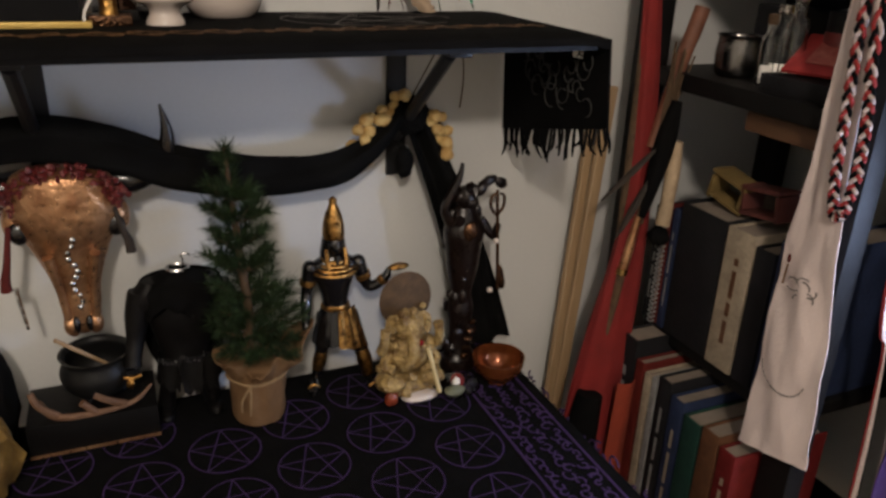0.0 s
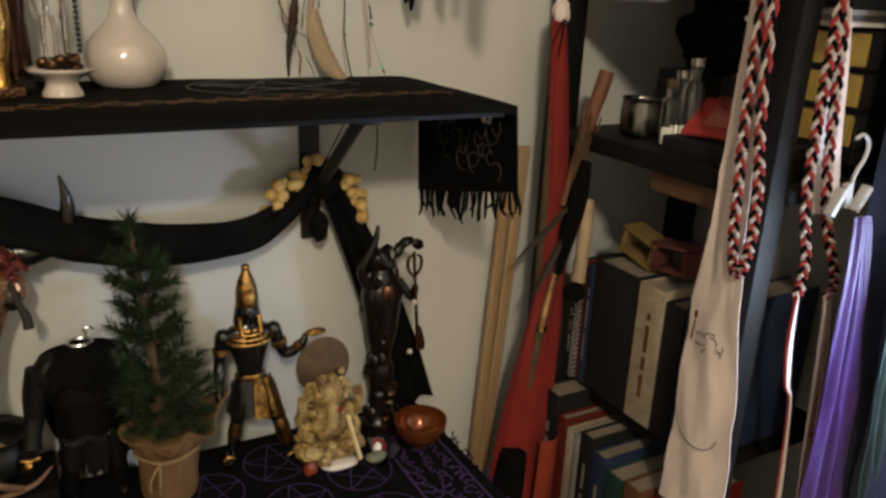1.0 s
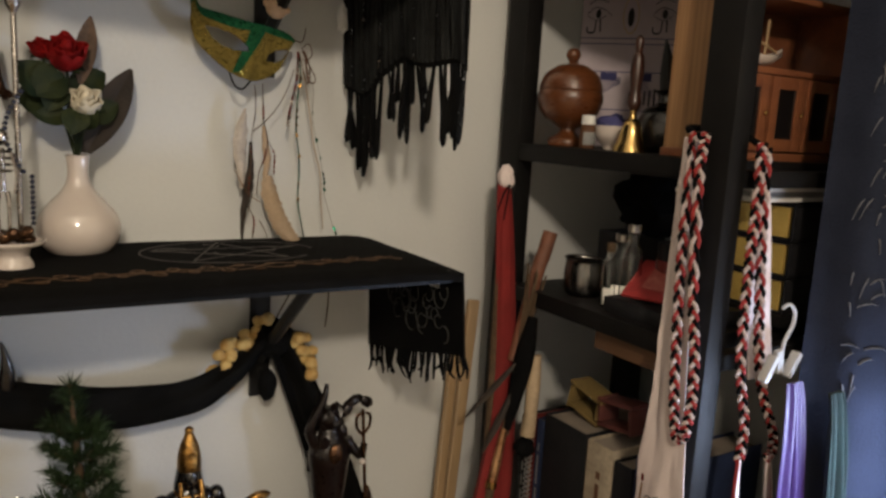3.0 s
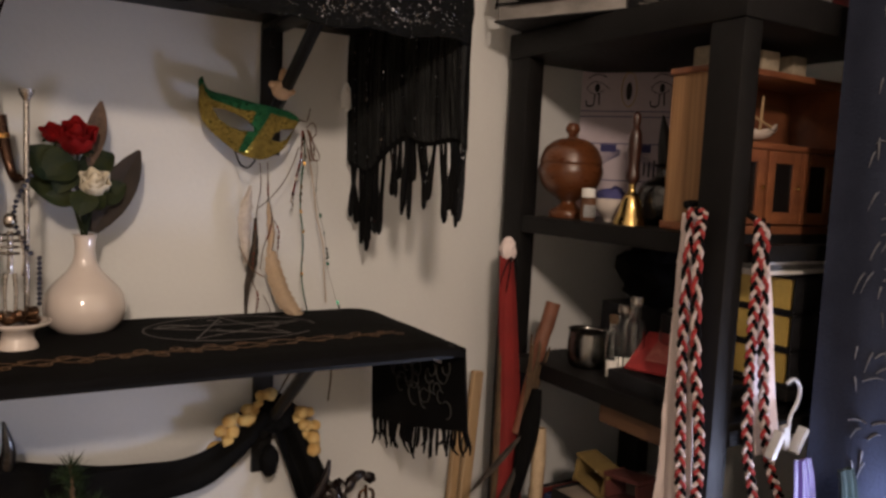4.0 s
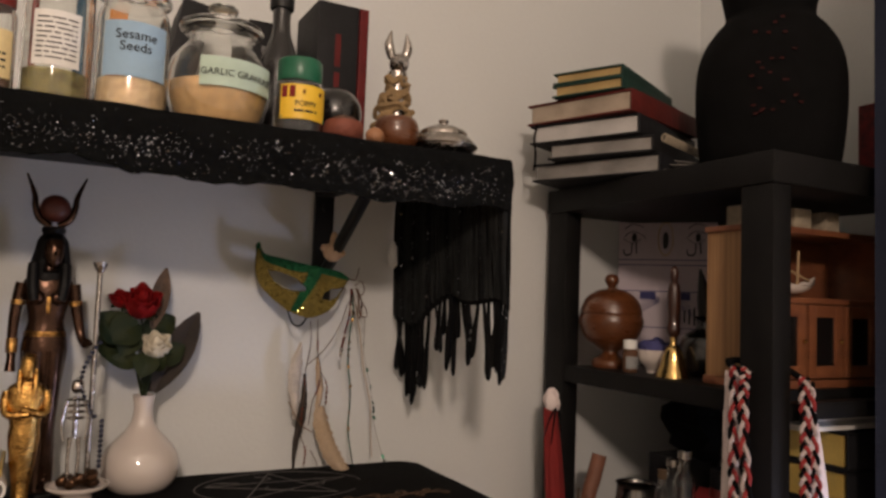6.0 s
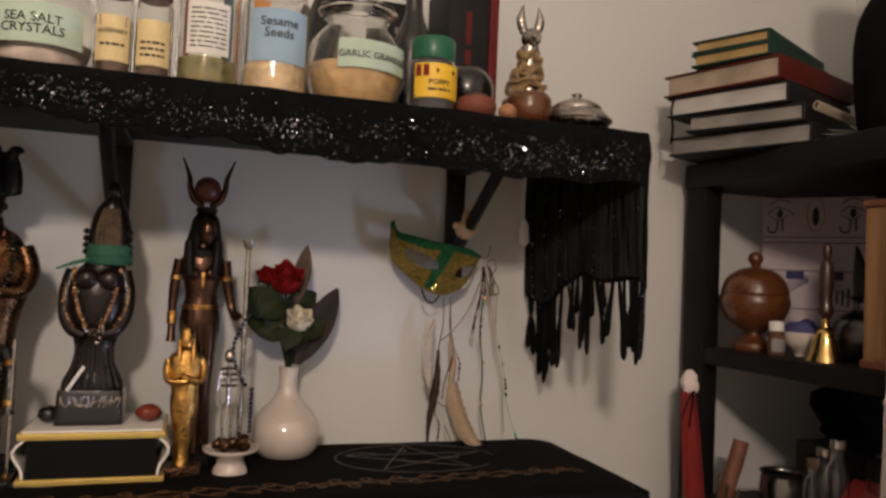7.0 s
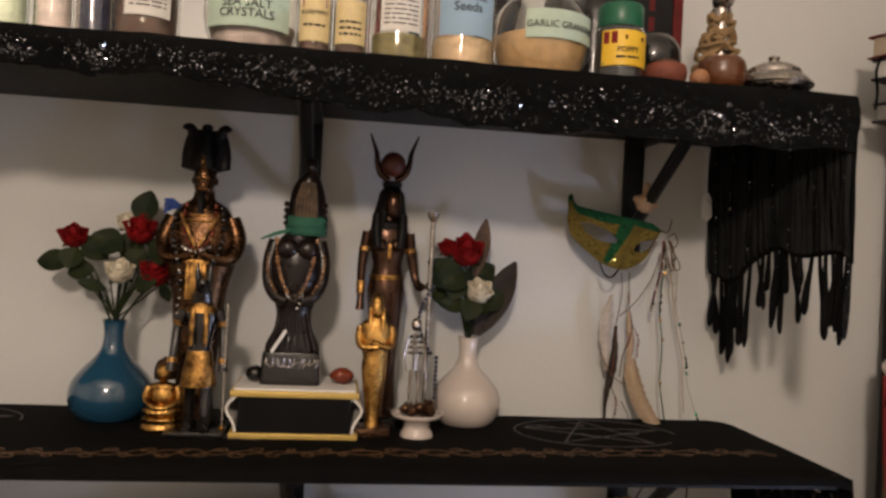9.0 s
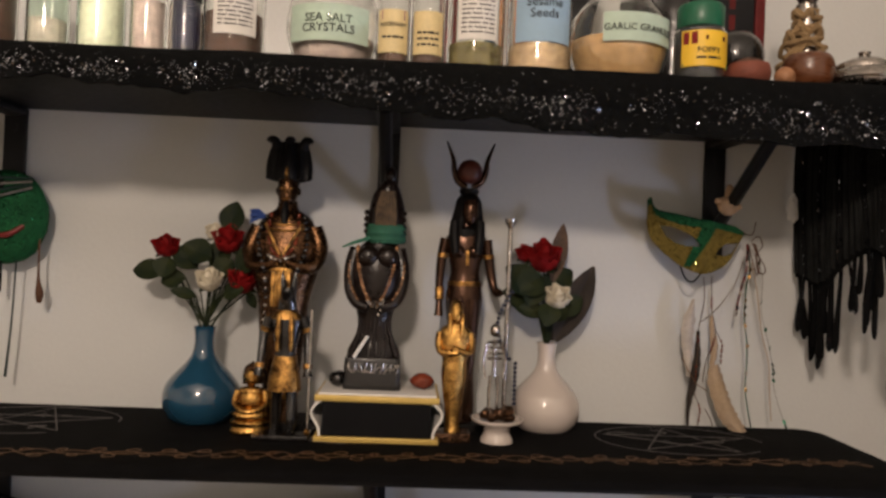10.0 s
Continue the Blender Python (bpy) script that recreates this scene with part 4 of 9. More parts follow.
def ganesh():
    P = [blob(bmesh.new(), (0, 0.004, 0.016), (0.036, 0.026, 0.014), 0.15, 1), blob(bmesh.new(), (0, 0, 0.052), (0.024, 0.020, 0.026), 0.2, 2)]
    P.append(blob(bmesh.new(), (0, -0.006, 0.088), (0.017, 0.015, 0.018), 0.2, 3))
    for s in (-1, 1):
        P.append(blob(bmesh.new(), (s * 0.017, 0, 0.088), (0.010, 0.004, 0.012), 0.2, 4 + s))
        P.append(limb((s * 0.020, 0, 0.066, 0.007), (s * 0.032, -0.004, 0.060, 0.006), (s * 0.032, -0.012, 0.074, 0.005), (s * 0.030, -0.012, 0.090, 0.006)))
        P.append(limb((s * 0.018, 0, 0.058, 0.007), (s * 0.030, -0.008, 0.045, 0.006), (s * 0.022, -0.018, 0.042, 0.006)))
        P.append(blob(bmesh.new(), (s * 0.022, -0.016, 0.026), (0.016, 0.012, 0.009), 0.2, 8 + s))
    P.append(limb((0, -0.018, 0.085, 0.007), (-0.003, -0.025, 0.070, 0.006), (-0.006, -0.026, 0.056, 0.005), (-0.012, -0.024, 0.050, 0.004)))
    rnd = random.Random(2)
    for k in range(60):
        a, z = rnd.uniform(-3.3, 0.2), rnd.uniform(0.01, 0.11)
        r = 0.033 - 0.016 * abs(z - 0.03) / 0.08
        P.append(blob(bmesh.new(), (r * math.cos(a), 0.8 * r * math.sin(a), z), (rnd.uniform(0.003, 0.006),) * 3, 0.3, k, 1))
    halo = [lathe([(0.0, -0.003), (0.027, -0.003), (0.030, 0.0), (0.027, 0.003), (0.0, 0.004)], 28)]
    bmesh.ops.transform(halo[0], matrix=pose(0, 0.010, 0.112, 90, 0, 0) @ Matrix.Diagonal((1, 1.1, 1, 1)), verts=halo[0].verts)
    red = [blob(bmesh.new(), (0.004, -0.022, 0.074), (0.006, 0.004, 0.004), 0.3, 1, 2)]
    base = [blob(bmesh.new(), (0.008, -0.018, 0.005), (0.022, 0.012, 0.005), 0.1, 1)]
    stick = [tube([(0.012, -0.030, 0.070), (0.026, -0.032, 0.014)], 0.0026, 8)]
    merged("elephant_deity_statue", [(b, IVORY) for b in P] + [(halo[0], BARK)] + [(b, REDPETAL) for b in red] + [(b, WHITECERAMIC) for b in base] + [(b, CREAMLABEL) for b in stick], "aged ivory-coloured seated elephant deity statue with a brown halo", "statue", (-0.134, -0.098, TABLE))


ganesh()
solo("red_stone", blob(bmesh.new(), (0, 0, 0.009), (0.008, 0.007, 0.009), 0.15, 3), REDSTONE, "small polished red stone beside the elephant deity", "stone", at=(-0.160, -0.118, TABLE))

solo("copper_bowl", jar_shell(smooth_profile([(0.012, 0.0), (0.013, 0.003), (0.022, 0.010), (0.029, 0.022), (0.0305, 0.033)], 4), 0.0016), AMBERGLASS, "amber lustre glass bowl on the altar cloth", "bowl", at=(-0.027, -0.112, TABLE))
solo("shallow_dish", jar_shell(smooth_profile([(0.012, 0.0), (0.018, 0.004), (0.026, 0.012)], 4), 0.0014), GLASS, "shallow clear glass dish on the altar cloth", "dish", at=(-0.083, -0.120, TABLE))
ball = thing("wrapped_sweet", (-0.080, -0.116, TABLE + 0.003), "small red and white wrapped token in a glass dish", "token")
part("body", blob(bmesh.new(), (0, 0, 0.010), (0.008, 0.008, 0.010), 0.15, 4), REDPLASTIC, ball)
part("wrapper", blob(bmesh.new(), (-0.004, -0.005, 0.012), (0.005, 0.004, 0.007), 0.2, 6), WHITEPAPER, ball)
solo("green_stone", blob(bmesh.new(), (0, 0, 0.006), (0.012, 0.008, 0.006), 0.2, 7), mat("grey_green_stone", (0.16, 0.17, 0.11), 0.5), "flat grey-green stone in a glass dish", "stone", at=(-0.088, -0.127, TABLE + 0.003))


def fir_tree():
    ob = thing("potted_fir", (-0.296, -0.082, TABLE), "small artificial fir tree in a tied burlap pot", "plant")
    pot = lathe(smooth_profile([(0.024, 0.0), (0.027, 0.004), (0.0275, 0.02), (0.0280, 0.03), (0.0290, 0.045), (0.030, 0.06), (0.027, 0.07), (0.0, 0.068)], 4), 48)
    for v in pot.verts:
        a = math.atan2(v.co.y, v.co.x)
        v.co.xy *= 1 + 0.035 * math.sin(9 * a + 40 * v.co.z) * min(1, v.co.z / 0.03) + 0.05 * noise.noise(v.co * 70)
    part("pot", pot, BURLAP, ob)
    def ruff(u, v):
        a = 2 * math.pi * u
        wide = max(0.0, math.cos(a - 0.25)) ** 3
        r = 0.029 + (0.010 + 0.022 * wide) * v + 0.005 * math.sin(7 * a) * v + 0.003 * noise.noise(Vector((5 * math.cos(a), 5 * math.sin(a), 3 * v)))
        return (r * math.cos(a), r * math.sin(a), 0.056 + (0.018 + 0.016 * wide) * v + 0.006 * math.sin(5 * a + 1) * v + 0.004 * noise.noise(Vector((9 * math.cos(a), 9 * math.sin(a), v))))
    part("burlap_ruff", sheet(ruff, 72, 8, 0.0018), BURLAP, ob)
    part("string", tube([(0.0312 * math.cos(a * math.pi / 12), 0.0312 * math.sin(a * math.pi / 12), 0.054 + 0.001 * math.sin(a)) for a in range(25)], 0.0015, 6), ROPE, ob)
    for dx, dz in ((-0.009, 0.028), (-0.001, 0.034)):
        part("string_end", limb((-0.012, -0.0305, 0.054, 0.0013), (-0.012 + dx, -0.0325, 0.054 - dz * 0.5, 0.0013), (-0.013 + dx, -0.0315, 0.054 - dz, 0.0010), n=5), ROPE, ob)
    def lean(z):
        return Vector((-0.016 * max(0.0, z - 0.06) / 0.24, 0.004 * max(0.0, z - 0.06) / 0.24, z))
    part("trunk", limb((*lean(0.06), 0.005), (*lean(0.18), 0.004), (*lean(0.292), 0.0016)), BARK, ob)
    rnd = random.Random(3)
    needles, twigs = bmesh.new(), bmesh.new()
    def needle(p, d, ln):
        side = d.cross(Vector((rnd.uniform(-1, 1), rnd.uniform(-1, 1), rnd.uniform(-1, 1)))).normalized() * 0.00062
        up = d.cross(side).normalized() * 0.0004
        vs = [needles.verts.new(c) for c in (p - side, p + side, p + up * 2, p + d * ln)]
        for f3 in ((0, 1, 3), (1, 2, 3), (2, 0, 3)):
            needles.faces.new([vs[i] for i in f3])
    def brush(base, tip, count, first, long):
        """A twig set all round with needles that point outwards and forwards."""
        mid = base.lerp(tip, 0.5) + Vector((0, 0, -0.003))
        tube([base, mid, tip], [0.0012, 0.0010, 0.0006], 4, twigs)
        way = (tip - base).normalized()
        side = way.cross(Vector((0, 0, 1)))
        side = side.normalized() if side.length > 0.05 else Vector((1, 0, 0))
        up = side.cross(way)
        for q in range(count):
            f = first + (1 - first) * (q + rnd.random()) / count
            a = rnd.uniform(0, 6.283)
            d = (way * (0.55 + 0.75 * f * f) + (side * math.cos(a) + up * math.sin(a))).normalized()
            needle(base.lerp(tip, f), d, long * rnd.uniform(0.75, 1.1))
    levels = ((0.074, 0.036, 9), (0.094, 0.040, 9), (0.116, 0.038, 9), (0.140, 0.037, 8), (0.166, 0.034, 8), (0.192, 0.032, 7), (0.218, 0.028, 7), (0.240, 0.022, 6))
    for lv, (z, r, count) in enumerate(levels):
        for k in range(count):
            a = 2 * math.pi * (k + 0.45 * lv) / count + rnd.uniform(-0.25, 0.25)
            wide = r * rnd.uniform(0.72, 1.1) * (1.32 if math.cos(a) > 0.35 and z < 0.12 else 1.0)
            base = lean(z)
            tip = base + Vector((wide * math.cos(a), 0.9 * wide * math.sin(a), 0.014 + rnd.uniform(-0.005, 0.010)))
            brush(base, tip, 105, 0.30, 0.0165)
    brush(lean(0.236), lean(0.284), 130, 0.05, 0.0130)
    for q in range(150):
        a, e = rnd.uniform(0, 6.28), rnd.uniform(-0.2, 1.5)
        needle(lean(rnd.uniform(0.272, 0.288)), Vector((math.cos(a) * math.cos(e), math.sin(a) * math.cos(e), math.sin(e))), rnd.uniform(0.015, 0.023))
    tagged(part("twig_mass", twigs, BARK, ob), kind="stuff")
    tagged(part("needle_mass", needles, NEEDLE, ob, "", False), kind="stuff")


fir_tree()


def headless_figure():
    P = [loft([(0.060, 0.0260, 0.0190, 0.002), (0.074, 0.0240, 0.0180), (0.090, 0.0270, 0.0190), (0.115, 0.0325, 0.0220), (0.138, 0.0330, 0.0210), (0.150, 0.0270, 0.0180), (0.158, 0.0140, 0.0120), (0.163, 0.0100, 0.0100)], 30)]
    for s, x0, x1 in ((-1, -0.014, -0.024), (1, 0.012, 0.021)):
        P.append(limb((x0, 0, 0.072, 0.0145), (x0 * 1.3, -0.001, 0.046, 0.0110), (x1 * 0.9, 0.001, 0.032, 0.0085), (x1, 0.003, 0.016, 0.0092), (x1, 0.002, 0.006, 0.0075)))
        P.append(blob(bmesh.new(), (x1 + s * 0.002, -0.008, 0.0055), (0.0085, 0.0150, 0.0055), 0.1, s, 2))
        P.append(loft([(0.132, 0.0130, 0.0140, s * 0.033), (0.146, 0.0125, 0.0150, s * 0.032), (0.157, 0.0080, 0.0100, s * 0.027)], 18, 3))
    # arms hang away from the body; one fist holds a small gilt hilt
    P.append(limb((-0.036, 0, 0.146, 0.0125), (-0.042, -0.002, 0.122, 0.0118), (-0.046, -0.006, 0.100, 0.0090), (-0.050, -0.013, 0.084, 0.0082), (-0.052, -0.017, 0.074, 0.0088)))
    P.append(limb((0.036, 0, 0.146, 0.0125), (0.043, -0.002, 0.120, 0.0118), (0.044, -0.008, 0.098, 0.0095), (0.040, -0.014, 0.082, 0.0088)))
    for k in range(5):
        P.append(limb((-0.052 + 0.0022 * (k - 2), -0.021, 0.073, 0.0024), (-0.053 + 0.0024 * (k - 2), -0.023, 0.065, 0.0022), n=6))
    # ragged tunic skirt with separate tails
    for k in range(9):
        a = -2.9 + 0.66 * k
        c, d, ln = math.cos(a), math.sin(a), 0.030 + 0.012 * ((k * 5) % 4) / 3
        def tail(u, v, c=c, d=d, ln=ln, k=k):
            w = (0.0125 - 0.004 * v) * (2 * u - 1)
            r = 0.0255 + 0.006 * v + 0.0016 * math.sin(6 * u + k)
            return (r * c - w * d + 0.002, 0.74 * (r * d + w * c), 0.074 - ln * v + 0.003 * math.sin(9 * u + k) * v)
        P.append(sheet(tail, 8, 8, 0.0018))
    def cloak(u, v):
        a = -0.55 + 3.9 * u
        r = 0.037 + 0.014 * math.sin(min(1.0, v * 1.6) * 1.57) + 0.0040 * math.sin(17 * u + 3 * v) * v + 0.004 * noise.noise(Vector((6 * u, 5 * v, 2)))
        low = 0.118 + 0.028 * (u < 0.30) * min(1, (0.30 - u) * 8) + 0.012 * noise.noise(Vector((11 * u, 1, 4)))
        if u > 0.66:
            low -= 0.075 * min(1.0, (u - 0.66) * 7)
        return (0.002 + r * math.cos(a), 0.004 + 0.70 * r * math.sin(a), 0.158 - low * v - 0.010 * (r - 0.033) / 0.013)
    cl = sheet(cloak, 60, 18, 0.0022)
    hood = loft([(0.126, 0.0410, 0.0270, 0.001, 0.003), (0.140, 0.0405, 0.0275, 0.001, 0.003), (0.152, 0.0345, 0.0240), (0.160, 0.0210, 0.0170), (0.1655, 0.0120, 0.0110), (0.1665, 0.0060, 0.0060)], 60, 4)
    for v in hood.verts:
        a = math.atan2(v.co.y, v.co.x)
        low = max(0.0, min(1.0, (0.164 - v.co.z) / 0.03))
        v.co.xy *= 1 + low * (0.030 * math.sin(13 * a + 2 * math.sin(3 * a)) + 0.12 * noise.noise(v.co * 70))
        v.co.z += low * (0.004 * math.sin(5 * a + 1) + 0.010 * noise.noise(v.co * 55) - (0.010 if v.co.z < 0.13 else 0) * math.sin(4 * a))
    metal = [tube([(0.0105 * math.cos(a * math.pi / 10), 0.009 * math.sin(a * math.pi / 10), 0.1672) for a in range(21)], 0.0017, 6)]
    metal.append(tube([(0.004, 0, 0.166), (0.006, 0, 0.176), (0.004, 0, 0.1795), (0.009, 0, 0.1815), (0.0135, 0, 0.1785)], 0.0010, 6, glide=3))
    for k in range(11):
        f = k / 10
        metal.append(tube([(-0.026 + 0.043 * f + 0.0024 * math.cos(q * 1.05), -0.0215 - 0.0015 * math.sin(3.1 * f), 0.0785 - 0.0055 * math.sin(math.pi * ((2 * f) % 1.0)) + 0.0019 * math.sin(q * 1.05)) for q in range(7)], 0.0008, 5))
    hilt = [limb((-0.062, -0.024, 0.068, 0.0022), (-0.053, -0.025, 0.066, 0.0028), (-0.045, -0.026, 0.069, 0.0020), n=8), blob(bmesh.new(), (-0.056, -0.027, 0.061), (0.0045, 0.0040, 0.0060), 0.3, 5, 2)]
    merged("armoured_figure", [(b, BLACKSATIN) for b in P] + [(cl, BLACKCLOTH), (hood, BLACKCLOTH)] + [(b, STEEL) for b in metal] + [(b, AGEDGOLD) for b in hilt], "headless black armoured figure with a cloak and chain belt", "statue", (-0.362, -0.052, TABLE))


headless_figure()


def cauldron_box():
    ob = thing("black_box", (-0.455, -0.050, TABLE), "black lacquered box under a small cauldron", "box")
    part("body", boxed((0.118, 0.072, 0.036), (0, 0, 0.018), 0.0015), BLACKSATIN, ob)
    part("trim", boxed((0.118, 0.002, 0.0025), (0, -0.0372, 0.003)), COPPER, ob, "thin copper edge strip")
    c = thing("cauldron", (-0.447, -0.045, TABLE + 0.036), "small black iron cauldron on a black box", "cauldron")
    part("pot", jar_shell(smooth_profile([(0.014, 0.004), (0.028, 0.012), (0.035, 0.028), (0.031, 0.044), (0.034, 0.050)], 4), 0.003), BLACKMETAL, c)
    for k in range(3):
        part("leg", limb((0.016 * math.cos(2.1 * k), 0.016 * math.sin(2.1 * k), 0.010, 0.003), (0.022 * math.cos(2.1 * k), 0.022 * math.sin(2.1 * k), 0.0, 0.002), n=6), BLACKMETAL, c)
    solo("stirring_stick", limb((-0.032, -0.012, 0.074, 0.0022), (0.010, 0.004, 0.03, 0.002), n=8), PALEWOOD, "pale wooden stick standing in the cauldron", "stick", at=(-0.447, -0.045, TABLE + 0.036))
    a = bmesh.new()
    for pts in (((-0.055, -0.012, 0.012), (-0.040, -0.030, 0.004), (-0.005, -0.034, 0.003), (0.030, -0.030, 0.006), (0.048, -0.020, 0.016)), ((-0.038, -0.030, 0.005), (-0.052, -0.034, 0.020), (-0.058, -0.030, 0.034)), ((-0.005, -0.034, 0.004), (-0.016, -0.036, 0.018)), ((0.022, -0.031, 0.006), (0.008, -0.037, 0.016), (-0.004, -0.036, 0.024))):
        tube(pts, [0.0034, 0.0036, 0.0032, 0.0026, 0.0012][:len(pts)], 9, a, glide=5)
    solo("deer_antler", a, mat("antler", (0.17, 0.09, 0.048), 0.6, 0, 0.4, 60, 0.5, (0.10, 0.05, 0.025)), "brown deer antler lying in front of the cauldron", "antler", at=(-0.447, -0.050, TABLE + 0.036))
    solo("gold_fabric", blob(bmesh.new(), (0, 0, 0.03), (0.045, 0.045, 0.05), 0.35, 5), mat("crumpled_gold_fabric", (0.42, 0.25, 0.06), 0.4, 0.5, 0.4, 50, 0.9, (0.20, 0.11, 0.03)), "crumpled gold fabric bundle at the table's edge", "bundle", at=(-0.562, -0.115, TABLE))
    solo("draped_figure", blob(bmesh.new(), (0, 0, 0.055), (0.028, 0.028, 0.062), 0.25, 8), BLACKCLOTH, "dark cloth-covered figure beside the black box", "bundle", at=(-0.548, -0.050, TABLE))


cauldron_box()


def skull():
    pr = smooth_profile([(0.004, 0.000), (0.014, 0.008), (0.018, 0.030), (0.021, 0.055), (0.033, 0.090), (0.046, 0.118), (0.047, 0.145), (0.036, 0.165), (0.0, 0.172)], 5)
    S = [lathe(pr, 30, (0, 0.0, 0), None, (1.0, 0.55))]
    for s in (-1, 1):
        S.append(blob(bmesh.new(), (s * 0.042, 0.002, 0.118), (0.012, 0.014, 0.018), 0.1, s, 3))
        S.append(blob(bmesh.new(), (s * 0.010, -0.006, 0.012), (0.008, 0.008, 0.012), 0.2, s, 2))
        S.append(limb((s * 0.012, -0.008, 0.02, 0.004), (s * 0.014, -0.012, 0.05, 0.004), (s * 0.020, -0.020, 0.09, 0.005)))
    D = [blob(bmesh.new(), (s * 0.040, -0.010, 0.112), (0.009, 0.006, 0.011), 0.1, s, 3) for s in (-1, 1)]
    D += [blob(bmesh.new(), (s * 0.006, -0.0095, 0.014), (0.004, 0.005, 0.009), 0, s, 2) for s in (-1, 1)]
    beads = [blob(bmesh.new(), (0.003 * math.sin(k * 1.3), -0.016 - 0.0009 * k, 0.035 + 0.0065 * k), (0.0028, 0.0022, 0.0030), 0.2, k, 1) for k in range(12)]
    H = []
    for s in (-1, 1):
        H.append(limb((s * 0.030, 0.008, 0.150, 0.016), (s * 0.060, 0.006, 0.150, 0.014), (s * 0.088, -0.002, 0.166, 0.010), (s * 0.094, -0.010, 0.195, 0.006), (s * 0.090, -0.012, 0.222, 0.0012), n=14))
    ob = merged("cattle_skull", [(b, COPPER) for b in S] + [(b, BLACKGLOSS) for b in H + D] + [(b, STEEL) for b in beads], "copper-painted cattle skull with glossy black horns and beadwork", "skull", (-0.452, -0.045, 0.955))
    part("bead_fringe", bead_fringe(), mat("red_beads", (0.17, 0.014, 0.012), 0.4, 0, 0.5, 150, 0.3, (0.06, 0.02, 0.02), 0.9), ob, "red and dark bead garland")
    for x, z0, z1 in ((-0.052, 0.12, 0.060), (0.046, 0.13, 0.085)):
        part("tassel", tube([(x * 0.9, -0.014, z0), (x, -0.016, (z0 + z1) / 2), (x * 1.08, -0.016, z1 + 0.012), (x * 1.1, -0.016, z1)], [0.0022, 0.0032, 0.0042, 0.0050], 8, glide=3), MAROONC if x < 0 else BROWNFEATHER, ob, "beaded tassel")
    part("pendant", tube([(-0.050, -0.016, 0.062), (-0.046, -0.017, 0.02)], [0.0022, 0.0016], 6), STEEL, ob)


def bead_fringe():
    rnd = random.Random(6)
    bm = bmesh.new()
    for k in range(190):
        a = rnd.uniform(0.02, 0.98) * math.pi
        r = rnd.uniform(0.040, 0.056)
        blob(bm, (r * math.cos(a) * 1.0, -0.018 + rnd.uniform(-0.008, 0.006), 0.132 + 0.78 * r * math.sin(a)), (rnd.uniform(0.0015, 0.0036), 0.0028, rnd.uniform(0.0015, 0.004)), 0.4, k, 1)
    return bm


skull()


def swag():
    ob = thing("black_swag", (0, 0, 0), "black gauze swag tied to the brackets and draped over the horns", "drape")
    P = [(-0.86, -0.035, 1.165), (-0.70, -0.045, 1.125), (-0.56, -0.05, 1.140), (-0.47, -0.055, 1.152), (-0.405, -0.055, 1.138), (-0.358, -0.05, 1.117), (-0.306, -0.045, 1.103), (-0.251, -0.042, 1.096), (-0.192, -0.040, 1.099), (-0.150, -0.038, 1.122), (-0.118, -0.034, 1.155)]
    row = smooth_profile(P, 6)
    def fn(u, v):
        k = min(len(row) - 1, int(round(u * (len(row) - 1))))
        x, y, z = row[k]
        mid = 1 - abs(2 * u - 1) ** 4
        w = 0.012 + 0.020 * mid
        a = 2 * math.pi * v
        return (x, y + 0.010 * math.cos(a) + 0.003 * math.sin(3 * a + 9 * u), z + w * 0.62 * math.sin(a) + 0.002 * math.sin(5 * a + 14 * u))
    part("festoon", sheet(fn, len(row) - 1, 26, 0.0015), BLACKVELVET, ob)
    def tail(u, v):
        z = 1.150 - 0.300 * v
        cx = -0.106 + 0.105 * v + 0.010 * math.sin(3 * v)
        w = 0.014 + 0.020 * v ** 0.7
        return (cx + w * (2 * u - 1), -0.030 - 0.008 * math.cos(9 * u + 2 * v) - 0.004 * math.sin(4 * v), z)
    part("tail", sheet(tail, 18, 26, 0.0018), BLACKVELVET, ob)
    part("knot", blob(bmesh.new(), (-0.112, -0.036, 1.150), (0.019, 0.016, 0.022), 0.3, 4), BLACKVELVET, ob)
    part("knot_end", blob(bmesh.new(), (-0.118, -0.036, 1.098), (0.010, 0.009, 0.018), 0.2, 4), BLACKVELVET, ob)


swag()


def wreath():
    ob = thing("bud_wreath", (-0.118, -0.028, 1.112), "wreath of dried yellow buds hung on the shelf bracket", "wreath")
    part("ring", tube([(0.047 * math.cos(a * math.pi / 16), 0, 0.047 * math.sin(a * math.pi / 16)) for a in range(-1, 18)], 0.004, 8), BARK, ob)
    rnd = random.Random(9)
    for k in range(34):
        a = -0.25 + (math.pi + 0.5) * (k / 33) + rnd.uniform(-0.04, 0.04)
        r = 0.049 + rnd.uniform(-0.009, 0.009)
        s = rnd.uniform(0.0055, 0.0085)
        part("bud", blob(bmesh.new(), (r * math.cos(a), -0.006 + rnd.uniform(-0.006, 0.004), r * math.sin(a)), (s, s * 0.9, s * 0.95), 0.25, k, 2), YELLOWFLOWER, ob)


wreath()


# ---- things on the middle shelf ----
def stem_flowers(ob, blooms, leaves, mouth):
    for k, (at, size, material) in enumerate(blooms):
        petal_rose(at, size, k + 3, material, ob, "red silk rose" if material == REDPETAL else "cream silk rose")
        part("stem", tube([(0, 0, mouth - 0.01), (at[0] * 0.5, at[1] * 0.5, (mouth + at[2]) / 2 - 0.004), (at[0], at[1], at[2] - size * 0.3)], 0.0011, 6, glide=3), LEAF, ob)
    for base, way, ln, w in leaves:
        bm = leaf(bmesh.new(), base, way, ln, w)
        tube([(0, 0, mouth), base], 0.0008, 5, bm)
        part("leaf", bm, LEAF, ob)


